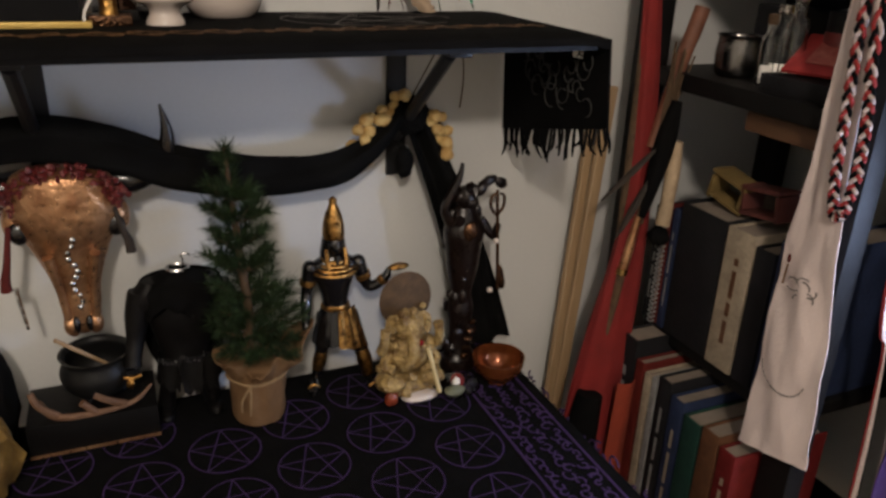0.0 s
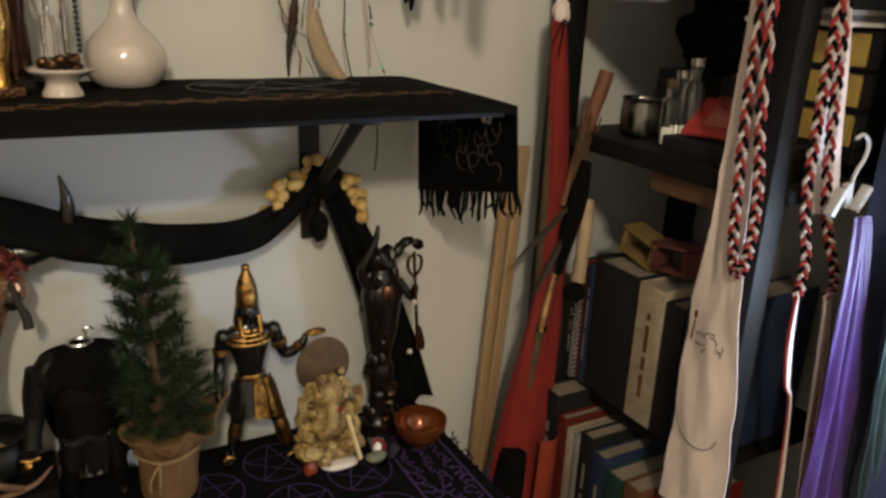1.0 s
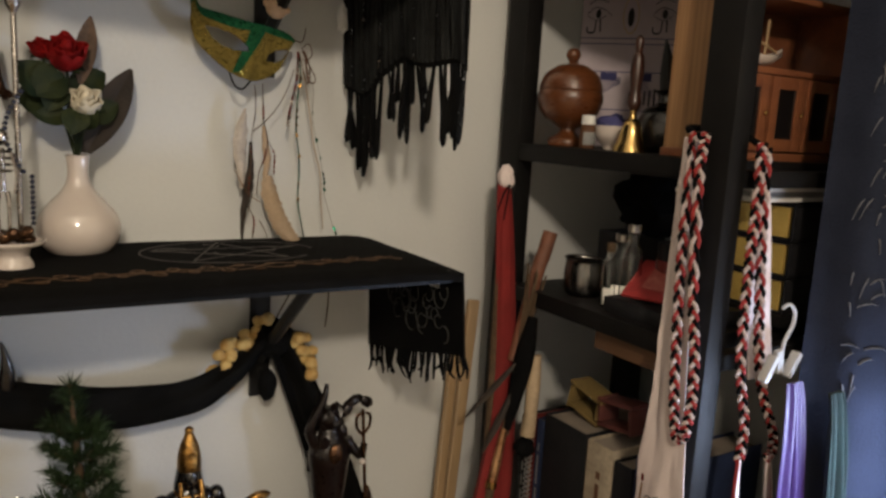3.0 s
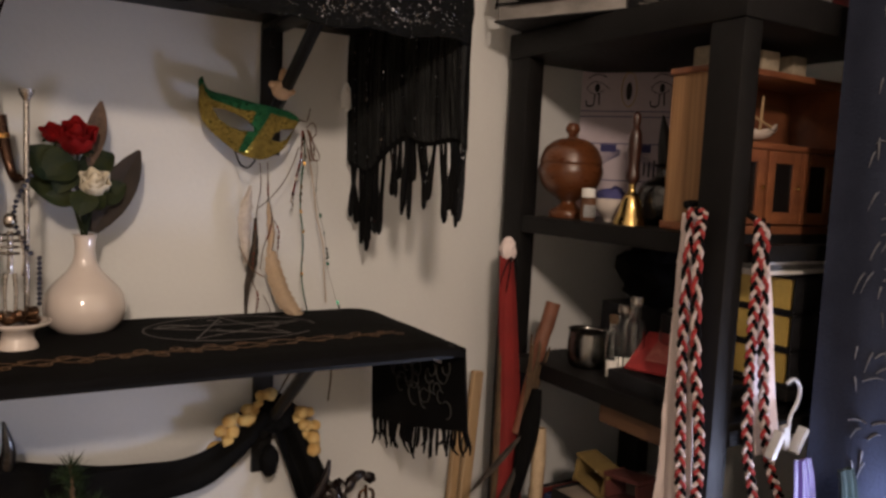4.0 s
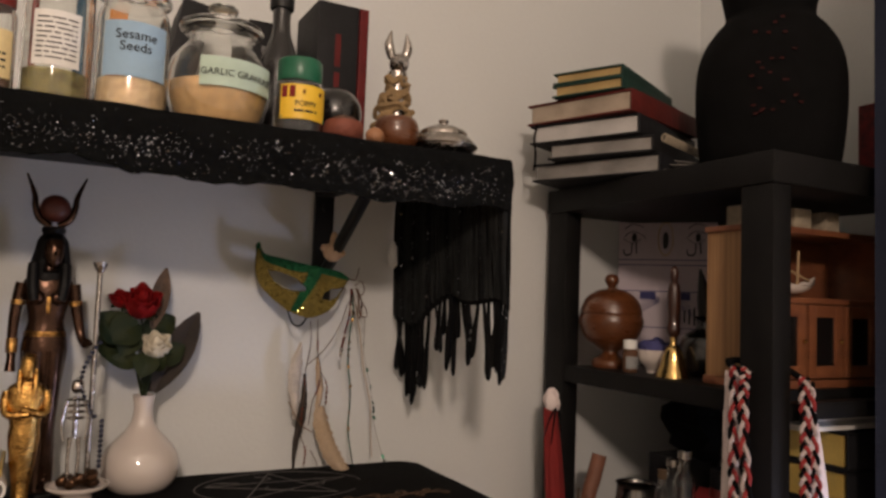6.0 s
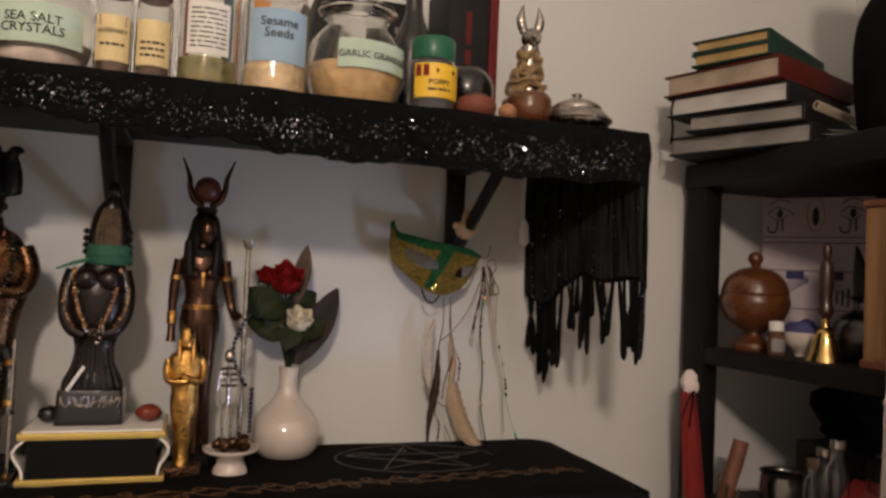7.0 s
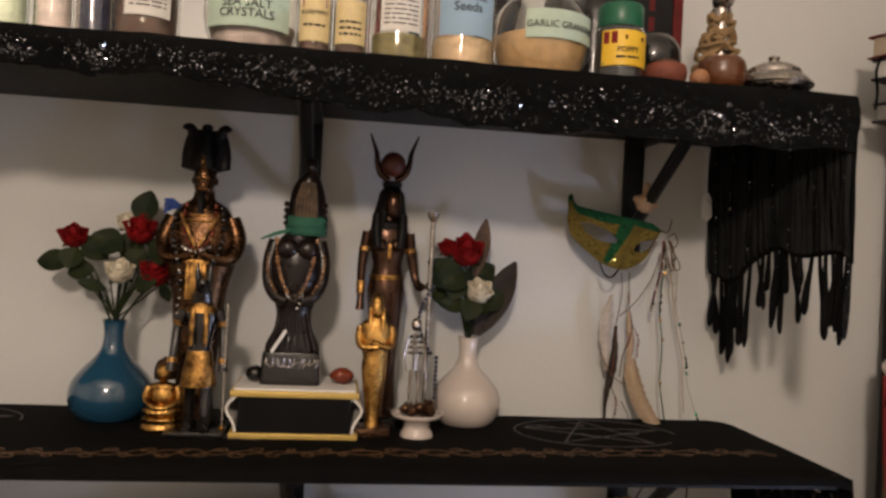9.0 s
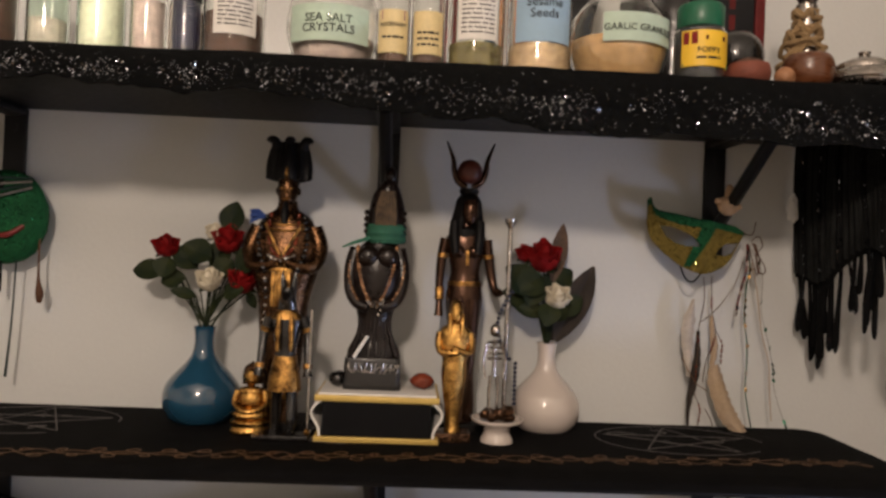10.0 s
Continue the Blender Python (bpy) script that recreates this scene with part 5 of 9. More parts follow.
def vase_profile(r, h):
    return smooth_profile([(0.55 * r, 0.0), (0.74 * r, 0.02 * h), (0.93 * r, 0.12 * h), (1.0 * r, 0.25 * h), (0.92 * r, 0.39 * h), (0.70 * r, 0.51 * h), (0.44 * r, 0.62 * h), (0.29 * r, 0.72 * h), (0.245 * r, 0.84 * h), (0.27 * r, 0.96 * h), (0.30 * r, 1.0 * h)], 6)


vb = thing("blue_vase", (-0.637, -0.052, SHELF_A), "glazed blue ceramic bottle vase holding silk roses", "vase")
part("vessel", jar_shell(vase_profile(0.0375, 0.093), 0.002, 40), BLUECERAMIC, vb)
fb = thing("rose_bouquet", (-0.637, -0.052, SHELF_A), "red and cream silk roses with leaves in a blue vase", "flowers")
stem_flowers(fb, [((0.020, 0.0, 0.176), 0.0150, REDPETAL), ((0.036, -0.004, 0.137), 0.0150, REDPETAL), ((-0.040, 0.0, 0.168), 0.0130, REDPETAL), ((0.005, -0.010, 0.137), 0.0130, WHITEPETAL), ((0.004, 0.010, 0.184), 0.010, WHITEPETAL)],
             [((0.018, 0.006, 0.185), (0.15, 0, 1), 0.032, 0.013), ((-0.040, 0, 0.145), (-1, 0, 0.05), 0.034, 0.011), ((-0.020, -0.004, 0.140), (-0.9, -0.1, -0.15), 0.024, 0.010), ((-0.036, -0.004, 0.158), (-0.2, -0.3, -0.6), 0.020, 0.012), ((0.004, -0.006, 0.160), (-0.5, -0.3, 0.3), 0.028, 0.013), ((0.030, -0.006, 0.150), (0.6, -0.3, 0.5), 0.032, 0.013), ((0.020, -0.012, 0.125), (0.5, -0.3, 0.2), 0.022, 0.009), ((-0.008, -0.008, 0.122), (-0.6, -0.3, 0.2), 0.024, 0.006), ((0.040, 0, 0.128), (0.4, 0, -0.8), 0.018, 0.005), ((0.006, 0.004, 0.150), (0.2, 0, 0.8), 0.030, 0.013), ((0.024, 0.0, 0.158), (-0.5, -0.2, -0.5), 0.024, 0.011), ((0.030, 0.006, 0.165), (0.9, 0, 0.1), 0.028, 0.012), ((-0.010, 0.0, 0.150), (-0.6, -0.1, 0.5), 0.030, 0.012)], 0.093)

vw = thing("white_vase", (-0.297, -0.040, SHELF_A), "glossy white ceramic bottle vase holding silk roses", "vase")
part("vessel", jar_shell(vase_profile(0.0355, 0.088), 0.002, 40), WHITECERAMIC, vw)
fw = thing("rose_posy", (-0.297, -0.040, SHELF_A), "red and cream silk roses with feathers in a white vase", "flowers")
stem_flowers(fw, [((-0.008, -0.006, 0.172), 0.0175, REDPETAL), ((0.006, -0.012, 0.133), 0.0140, WHITEPETAL), ((-0.026, 0.0, 0.176), 0.010, REDPETAL)],
             [((-0.010, -0.012, 0.155), (-0.7, -0.3, -0.4), 0.030, 0.016), ((-0.020, -0.008, 0.140), (-0.5, -0.3, 0.5), 0.036, 0.016), ((-0.006, -0.014, 0.120), (-0.9, -0.2, 0.1), 0.028, 0.009), ((-0.012, -0.010, 0.150), (-0.4, -0.4, -0.8), 0.028, 0.012), ((-0.014, -0.004, 0.130), (-0.8, -0.2, 0.25), 0.034, 0.017), ((0.0, -0.014, 0.128), (-0.2, -0.4, -0.6), 0.024, 0.012), ((-0.004, 0.004, 0.140), (0.6, 0.0, 0.5), 0.036, 0.014), ((0.008, -0.004, 0.118), (0.7, -0.1, 0.5), 0.030, 0.012), ((0.004, -0.010, 0.112), (0.2, -0.3, 0.4), 0.022, 0.009)], 0.088)
part("dark_feather", leaf(bmesh.new(), (0.008, 0, 0.090), (0.42, 0.02, 0.85), 0.086, 0.015, 0.1), BROWNFEATHER, fw)
part("dark_feather", leaf(bmesh.new(), (0.004, 0.004, 0.090), (0.15, 0.05, 0.9), 0.060, 0.014, 0.1), BROWNFEATHER, fw)
part("barred_feather", leaf(bmesh.new(), (0.004, 0.004, 0.150), (0.14, 0.02, 0.85), 0.060, 0.009, 0.05), BARFEATHER, fw)


def osiris():
    P = [loft([(0.010, 0.0190, 0.0190, 0, -0.004), (0.020, 0.0180, 0.0160, 0, -0.002), (0.034, 0.0170, 0.0125), (0.068, 0.0200, 0.0145), (0.096, 0.0225, 0.0160), (0.124, 0.0250, 0.0180), (0.150, 0.0315, 0.0195), (0.167, 0.0350, 0.0190), (0.180, 0.0330, 0.0175), (0.195, 0.0270, 0.0150), (0.204, 0.0200, 0.0120), (0.210, 0.0110, 0.0095), (0.218, 0.0090, 0.0090)], 34)]
    face = loft([(0.2135, 0.0050, 0.0050, 0, -0.006), (0.2175, 0.0078, 0.0085, 0, -0.005), (0.2250, 0.0098, 0.0105, 0, -0.003), (0.2340, 0.0100, 0.0110, 0, -0.002), (0.2400, 0.0090, 0.0100, 0, -0.001)], 22)
    P.append(face)
    for sx in (-1, 1):
        P.append(blob(bmesh.new(), (sx * 0.0105, -0.001, 0.2270), (0.0018, 0.0030, 0.0040), 0, 0, 1))
        P.append(limb((sx * 0.0260, 0.000, 0.1920, 0.0085), (sx * 0.0325, -0.003, 0.1730, 0.0085), (sx * 0.0280, -0.012, 0.1570, 0.0075), (sx * 0.0130, -0.0205, 0.1560, 0.0060), (-sx * 0.0030, -0.0235, 0.1630, 0.0056)))
    dark = [loft([(0.2360, 0.0115, 0.0105), (0.2385, 0.0215, 0.0085), (0.2430, 0.0222, 0.0075), (0.2520, 0.0222, 0.0068), (0.2620, 0.0205, 0.0062), (0.2700, 0.0178, 0.0054), (0.2745, 0.0120, 0.0045)], 36, 4)]
    for v in dark[0].verts:
        if v.co.z > 0.238:
            v.co.y *= 1 + 0.30 * math.sin(700 * v.co.x)
    dark.append(loft([(0.234, 0.0105, 0.0110), (0.246, 0.0100, 0.0110, 0, -0.001), (0.262, 0.0070, 0.0090, 0, -0.001), (0.2725, 0.0045, 0.0060, 0, -0.001)], 20))
    for sx in (-1, 1):
        dark.append(limb((sx * 0.0120, -0.001, 0.2680, 0.0050), (sx * 0.0145, -0.002, 0.2745, 0.0048), (sx * 0.0180, -0.003, 0.2755, 0.0042), (sx * 0.0195, -0.003, 0.2735, 0.0036)))
    dark.append(blob(bmesh.new(), (0, -0.002, 0.2765), (0.0052, 0.0045, 0.0038), 0.1, 1, 2))
    dark.append(limb((0, -0.0120, 0.2155, 0.0026), (0, -0.0165, 0.2050, 0.0034), (0, -0.0185, 0.1960, 0.0026)))
    gold = [limb((0, -0.0140, 0.2290, 0.0010), (0, -0.0152, 0.2245, 0.0016), n=6), tube([(-0.0035, -0.0128, 0.2195), (0, -0.0140, 0.2190), (0.0035, -0.0128, 0.2195)], 0.0010, 6)]
    for sx in (-1, 1):
        gold.append(blob(bmesh.new(), (sx * 0.0042, -0.0122, 0.2290), (0.0024, 0.0012, 0.0011), 0, 0, 1))
        gold.append(limb((-sx * 0.0035, -0.0265, 0.1560, 0.0014), (sx * 0.0080, -0.0230, 0.1780, 0.0014), (sx * 0.0170, -0.0165, 0.1950, 0.0014), n=6))
    # uraeus, pectoral, apron panel and foot bands
    gold.append(limb((0, -0.0115, 0.2380, 0.0016), (0, -0.0150, 0.2430, 0.0022), (0, -0.0140, 0.2490, 0.0012), n=8))
    for k in range(5):
        gold.append(boxed((0.0032, 0.0022, 0.0330), (-0.0072 + 0.0036 * k, -0.0225 - 0.0006 * (2 - abs(k - 2)), 0.1340), 0.0006))
    gold.append(boxed((0.0220, 0.0030, 0.0040), (0, -0.0232, 0.1520), 0.0008))
    gold.append(loft([(0.0300, 0.0178, 0.0138), (0.0340, 0.0180, 0.0140), (0.0375, 0.0176, 0.0136)], 26, 2))
    for k in range(3):
        r, z = 0.0165 - 0.0030 * k, 0.1930 + 0.0050 * k
        gold.append(tube([(1.25 * r * math.cos(-a * math.pi / 12), -0.004 - 0.85 * r * math.sin(a * math.pi / 12), z - 0.004 * math.sin(a * math.pi / 12)) for a in range(13)], 0.0012, 6))
    red, jet, silver = [], [], []
    for sx in (-1, 1):
        red += bead_line([(sx * 0.0130, -0.0120, 0.2040), (sx * 0.0140, -0.0180, 0.1880), (sx * 0.0100, -0.0235, 0.1720), (sx * 0.0020, -0.0265, 0.1640)], 0.0017, 15, 3)
        jet += bead_line([(sx * 0.0180, -0.0080, 0.2020), (sx * 0.0225, -0.0160, 0.1850), (sx * 0.0210, -0.0210, 0.1680), (sx * 0.0150, -0.0240, 0.1500), (sx * 0.0125, -0.0240, 0.1260)], 0.0027, 14, 5)
    silver += bead_line([(-0.0120, -0.0255, 0.1650), (0.0, -0.0285, 0.1610), (0.0120, -0.0255, 0.1660)], 0.0021, 9, 2)
    silver += bead_line([(-0.0150, -0.0240, 0.1500), (-0.0120, -0.0245, 0.1260), (-0.0145, -0.0210, 0.1050), (-0.0120, -0.0190, 0.0880)], 0.0019, 10, 1)
    base = [boxed((0.054, 0.044, 0.010), (0, -0.004, 0.005), 0.002)]
    tuft = []
    for k in range(14):
        tuft.append(limb((-0.0190, -0.006, 0.2010 + 0.0006 * (k % 4), 0.0008), (-0.0260, -0.010 + 0.0008 * (k % 5), 0.1990 + 0.0007 * k, 0.0009), (-0.0340, -0.010 + 0.0010 * (k % 6), 0.1945 + 0.0010 * k, 0.0005), n=5, glide=2))
    blue = mat("blue_thread", (0.02, 0.06, 0.25), 0.8)
    merged("mummy_king_statue", [(b, OLDBRONZE) for b in P] + [(b, BLACKSATIN) for b in dark + base] + [(b, AGEDGOLD) for b in gold] + [(b, REDSTONE) for b in red] + [(b, BLACKGLOSS) for b in jet] + [(b, SILVER) for b in silver] + [(b, blue) for b in tuft], "tall bronze and black statue of a plumed mummy king", "statue", (-0.559, -0.068, SHELF_A))


osiris()


def jackal():
    P, G = [], []
    for s in (-1, 1):
        P.append(limb((s * 0.0075, -s * 0.005, 0.006, 0.0045), (s * 0.0078, -s * 0.005, 0.022, 0.0052), (s * 0.0072, -s * 0.003, 0.036, 0.0048), (s * 0.0062, -s * 0.001, 0.050, 0.0068), (s * 0.006, 0, 0.062, 0.0072)))
        P.append(limb((s * 0.0078, -s * 0.005 + 0.002, 0.0085, 0.0036), (s * 0.0082, -s * 0.005 - 0.010, 0.0078, 0.0030), n=8))
        P.append(limb((s * 0.0145, 0, 0.110, 0.0052), (s * 0.0195, 0, 0.095, 0.0044), (s * 0.0205, -0.004, 0.080, 0.0038), (s * 0.0215, -0.008, 0.064, 0.0034), (s * 0.0220, -0.009, 0.058, 0.0050)))
        G.append(tube([(s * 0.0178, 0, 0.101), (s * 0.0190, 0, 0.097)], 0.0054, 12))
        G.append(tube([(s * 0.0213, -0.007, 0.069), (s * 0.0216, -0.008, 0.065)], 0.0044, 12))
        P.append(limb((s * 0.0042, 0.001, 0.133, 0.0030), (s * 0.0052, 0.001, 0.142, 0.0026), (s * 0.0055, 0.001, 0.152, 0.0005), n=8))
        G.append(limb((s * 0.0052, -0.0085, 0.112, 0.0022), (s * 0.0060, -0.0100, 0.098, 0.0026), (s * 0.0060, -0.0092, 0.080, 0.0020), n=8))
    P.append(loft([(0.070, 0.0100, 0.0070), (0.080, 0.0090, 0.0065), (0.094, 0.0118, 0.0080), (0.106, 0.0150, 0.0085), (0.112, 0.0135, 0.0075), (0.117, 0.0052, 0.0050), (0.124, 0.0050, 0.0055)], 20))
    P.append(loft([(0.104, 0.0090, 0.0060, 0, 0.003), (0.118, 0.0085, 0.0075, 0, 0.002), (0.130, 0.0072, 0.0080, 0, 0), (0.137, 0.0050, 0.0060)], 18, 3))
    P.append(limb((0, -0.004, 0.129, 0.0060), (0, -0.012, 0.1265, 0.0042), (0, -0.019, 0.1245, 0.0026), n=10))
    kilt = loft([(0.044, 0.0155, 0.0115), (0.056, 0.0140, 0.0105), (0.068, 0.0115, 0.0088), (0.075, 0.0102, 0.0075)], 30)
    for v in kilt.verts:
        v.co.xy *= 1 + 0.03 * math.sin(13 * math.atan2(v.co.y, v.co.x))
    G.append(kilt)
    G.append(loft([(0.1085, 0.0150, 0.0098), (0.1125, 0.0130, 0.0088), (0.1165, 0.0085, 0.0075)], 22, 2))
    rod = [tube([(0.0235, -0.011, 0.006), (0.0235, -0.010, 0.118)], 0.0011, 8)]
    shell = blob(bmesh.new(), (0.0235, -0.0115, 0.0095), (0.0034, 0.0034, 0.0034), 0.2, 2, 1)
    base = boxed((0.050, 0.030, 0.006), (0, 0, 0.003), 0.001)
    merged("jackal_statuette", [(b, BLACKGLOSS) for b in P] + [(b, AGEDGOLD) for b in G + [shell]] + [(b, SILVER) for b in rod] + [(base, BLACKGLOSS)], "small black and gold jackal-headed statuette", "statue", (-0.548, -0.112, SHELF_A))


jackal()


bud = [lathe(smooth_profile([(0.017, 0.0), (0.0185, 0.004), (0.0165, 0.008), (0.0180, 0.012), (0.0150, 0.014)], 3), 24, (0, 0, 0), None, (1, 0.75)), blob(bmesh.new(), (0, -0.002, 0.0185), (0.0165, 0.0115, 0.0062), 0.12, 4, 3), blob(bmesh.new(), (0, 0.001, 0.031), (0.0110, 0.0080, 0.0135), 0.08, 2, 3), blob(bmesh.new(), (0, 0.001, 0.0395), (0.0125, 0.0072, 0.0050), 0.05, 3, 2), blob(bmesh.new(), (0, -0.0015, 0.0525), (0.0068, 0.0070, 0.0085), 0.03, 2, 3)]
for sx in (-1, 1):
    bud.append(limb((sx * 0.0120, 0.001, 0.0395, 0.0036), (sx * 0.0140, -0.002, 0.029, 0.0032), (sx * 0.0070, -0.010, 0.0235, 0.0028), (0, -0.0115, 0.0225, 0.0026), n=8))
budhair = [lathe(smooth_profile([(0.0088, 0.046), (0.0092, 0.054), (0.0070, 0.0615), (0.0030, 0.0645), (0.0, 0.0665)], 3), 18, (0, 0.003, 0), None, (1, 0.85))]
merged("buddha_statuette", [(b, GOLD) for b in bud] + [(b, BRONZE) for b in budhair], "tiny seated golden statuette beside a blue vase", "statue", (-0.580, -0.098, SHELF_A))


def gilt_box():
    ob = thing("book_box", (-0.463, -0.083, SHELF_A), "black book-shaped box with gold edges and white page sides", "box")
    w, d, h = 0.108, 0.080, 0.043
    part("front_panel", boxed((w - 0.010, 0.003, h - 0.012), (0, -d / 2 + 0.004, h / 2)), mat("matt_black_board", (0.008, 0.008, 0.009), 0.8, 0, 0.2, 40, 0.1, spec=0.1), ob)
    for z in (0.003, h - 0.003):
        part("cover_board", boxed((w + 0.004, d, 0.0055), (0, 0, z), 0.001), GOLDPAPER, ob, "gold-yellow cover board")
    def leafy(s):
        def fn(u, v):
            return (s * (w / 2 - 0.003 + 0.006 * math.sin(math.pi * v) * (1 if u < 0.5 else 0.6) - 0.003 * math.sin(2 * math.pi * v)), -d / 2 + 0.002 + (d - 0.006) * u, 0.006 + (h - 0.012) * v)
        return sheet(fn, 6, 12, 0.002)
    for s in (-1, 1):
        part("page_side", leafy(s), WHITEPAPER, ob, "wavy white paper side")
    part("core", boxed((w - 0.012, d - 0.012, h - 0.013), (0, 0.002, h / 2)), BLACKGLOSS, ob)
    part("paper_top", boxed((w - 0.002, d - 0.002, 0.0016), (0, 0.001, h + 0.0008)), WHITEPAPER, ob)


gilt_box()
TOPBOX = SHELF_A + 0.0448


def night_goddess():
    P = [loft([(0.028, 0.0250, 0.0170), (0.036, 0.0240, 0.0165), (0.050, 0.0172, 0.0135), (0.064, 0.0160, 0.0130), (0.078, 0.0195, 0.0145, 0, -0.001), (0.094, 0.0225, 0.0160, 0, -0.002), (0.112, 0.0240, 0.0165, 0, -0.002), (0.124, 0.0225, 0.0150, 0.001, -0.001), (0.133, 0.0180, 0.0125, 0.002), (0.142, 0.0110, 0.0100, 0.004), (0.150, 0.0085, 0.0090, 0.005)], 32)]
    for s in (-1, 1):
        P.append(blob(bmesh.new(), (0.001 + s * 0.0090, -0.0130, 0.1230), (0.0105, 0.0085, 0.0105), 0, 0, 3))
        P.append(limb((s * 0.0195, 0.000, 0.1300, 0.0070), (s * 0.0240, -0.003, 0.1120, 0.0066), (s * 0.0235, -0.008, 0.0920, 0.0058), (s * 0.0170, -0.0150, 0.0800, 0.0052), (s * 0.0060, -0.0180, 0.0760, 0.0050)))
    for k in range(9):
        x = -0.0200 + 0.0050 * k
        P.append(limb((x * 0.62, -0.0125 + 0.25 * abs(x), 0.0700, 0.0016), (x * 0.72, -0.0130 + 0.28 * abs(x), 0.0520, 0.0022), (x * 1.05, -0.0165 + 0.30 * abs(x), 0.0310, 0.0026), n=7, glide=3))
    # long wig with beaded ends, topped by a knob
    P.append(loft([(0.136, 0.0178, 0.0125, 0.005, 0.003), (0.150, 0.0180, 0.0135, 0.006, 0.003), (0.166, 0.0172, 0.0140, 0.007, 0.003), (0.180, 0.0142, 0.0125, 0.007, 0.003), (0.190, 0.0095, 0.0095, 0.008, 0.002), (0.195, 0.0055, 0.0060, 0.009, 0.001)], 28))
    P.append(blob(bmesh.new(), (0.0095, -0.001, 0.2000), (0.0058, 0.0058, 0.0085), 0.12, 3, 2))
    for s in (-1, 1):
        for k in range(4):
            P.append(blob(bmesh.new(), (0.006 + s * 0.0175, -0.004, 0.1470 + 0.0058 * k), (0.0030, 0.0036, 0.0030), 0.2, k, 1))
    tan = [limb((0.0070 + dx, -0.0110 - 0.002 * (1 - abs(dx) / 0.0080), 0.1500, 0.0022), (0.0070 + dx * 0.95, -0.0118 - 0.002 * (1 - abs(dx) / 0.0080), 0.1680, 0.0024), (0.0080 + dx * 0.62, -0.0085, 0.1845, 0.0020), n=7) for dx in (-0.0080, -0.0048, -0.0016, 0.0016, 0.0048, 0.0080)]
    D, glints = [], []
    for s in (-1, 1):
        D += bead_line([(s * 0.0180, -0.0100, 0.1320), (s * 0.0160, -0.0190, 0.1120), (s * 0.0100, -0.0210, 0.0920), (s * 0.0030, -0.0200, 0.0780)], 0.0019, 20, 2)
        D += bead_line([(s * 0.0225, -0.0040, 0.1280), (s * 0.0255, -0.0090, 0.1120), (s * 0.0230, -0.0140, 0.0960), (s * 0.0140, -0.0190, 0.0800)], 0.0015, 20, 4)
        glints += bead_line([(s * 0.0140, -0.0180, 0.1150), (s * 0.0100, -0.0225, 0.0950), (0.0, -0.0240, 0.0800)], 0.0010, 10, 1)
    glints += bead_line([(-0.0060, -0.0230, 0.0820), (0.0010, -0.0245, 0.0760), (0.0080, -0.0225, 0.0840), (0.0040, -0.0215, 0.0700)], 0.0022, 9, 6)
    base = loft([(0.0, 0.0270, 0.0190), (0.003, 0.0272, 0.0192), (0.026, 0.0262, 0.0184), (0.029, 0.0255, 0.0178)], 40, 0, 9.0)
    rnd = random.Random(77)
    marks = []
    for k in range(10):
        x = -0.0215 + 0.0048 * k
        marks.append(tube([(x, -0.0192, 0.0150 + rnd.uniform(0, 0.004)), (x + rnd.uniform(-0.001, 0.003), -0.0194, 0.0200), (x + rnd.uniform(-0.001, 0.003), -0.0190, 0.0245)], 0.0009, 5))
        marks.append(tube([(x - 0.001, -0.0194, 0.0170 + rnd.uniform(-0.002, 0.006)), (x + 0.0036, -0.0194, 0.0170 + rnd.uniform(-0.002, 0.006))], 0.0008, 5))
    merged("goddess_statue", [(b, DARKRESIN) for b in P] + [(base, BLACKGLOSS)] + [(b, COPPER) for b in D] + [(b, SILVER) for b in marks + glints] + [(b, DULLTAN) for b in tan], "glossy black standing goddess statue on a carved plinth", "statue", (-0.470, -0.084, TOPBOX))


    g = thing("green_ribbon", (-0.468, -0.084, TOPBOX), "strip of green ribbon tied round the goddess statue", "ribbon")
    part("band", lathe([(0.0180, 0.136), (0.0198, 0.139), (0.0186, 0.142), (0.0200, 0.145), (0.0188, 0.148), (0.0196, 0.152), (0.0172, 0.154), (0.0165, 0.136)], 30, (0.0050, 0.001, 0), None, (1, 0.85)), mat("green_ribbon_cloth", (0.018, 0.11, 0.065), 0.8), g)
    part("loose_end", limb((-0.010, -0.012, 0.140, 0.002), (-0.022, -0.015, 0.136, 0.0019), (-0.034, -0.016, 0.131, 0.0008), n=6), mat("green_ribbon_end", (0.03, 0.15, 0.09), 0.8), g)
    solo("white_candle_stub", tube([(-0.024, -0.022, 0.030), (-0.012, -0.022, 0.050)], 0.0016, 8), WHITEPLASTIC, "small white stick leaning on the goddess statue", "stick", at=(-0.463, -0.084, TOPBOX))


night_goddess()
solo("black_stone", blob(bmesh.new(), (0, 0, 0.0075), (0.0085, 0.008, 0.0075), 0.1, 2), BLACKGLOSS, "polished black stone on the book box", "stone", at=(-0.502, -0.088, TOPBOX))
solo("red_stone", blob(bmesh.new(), (0, 0, 0.0075), (0.011, 0.009, 0.0075), 0.2, 5), REDSTONE, "polished red-brown stone on the book box", "stone", at=(-0.423, -0.086, TOPBOX))


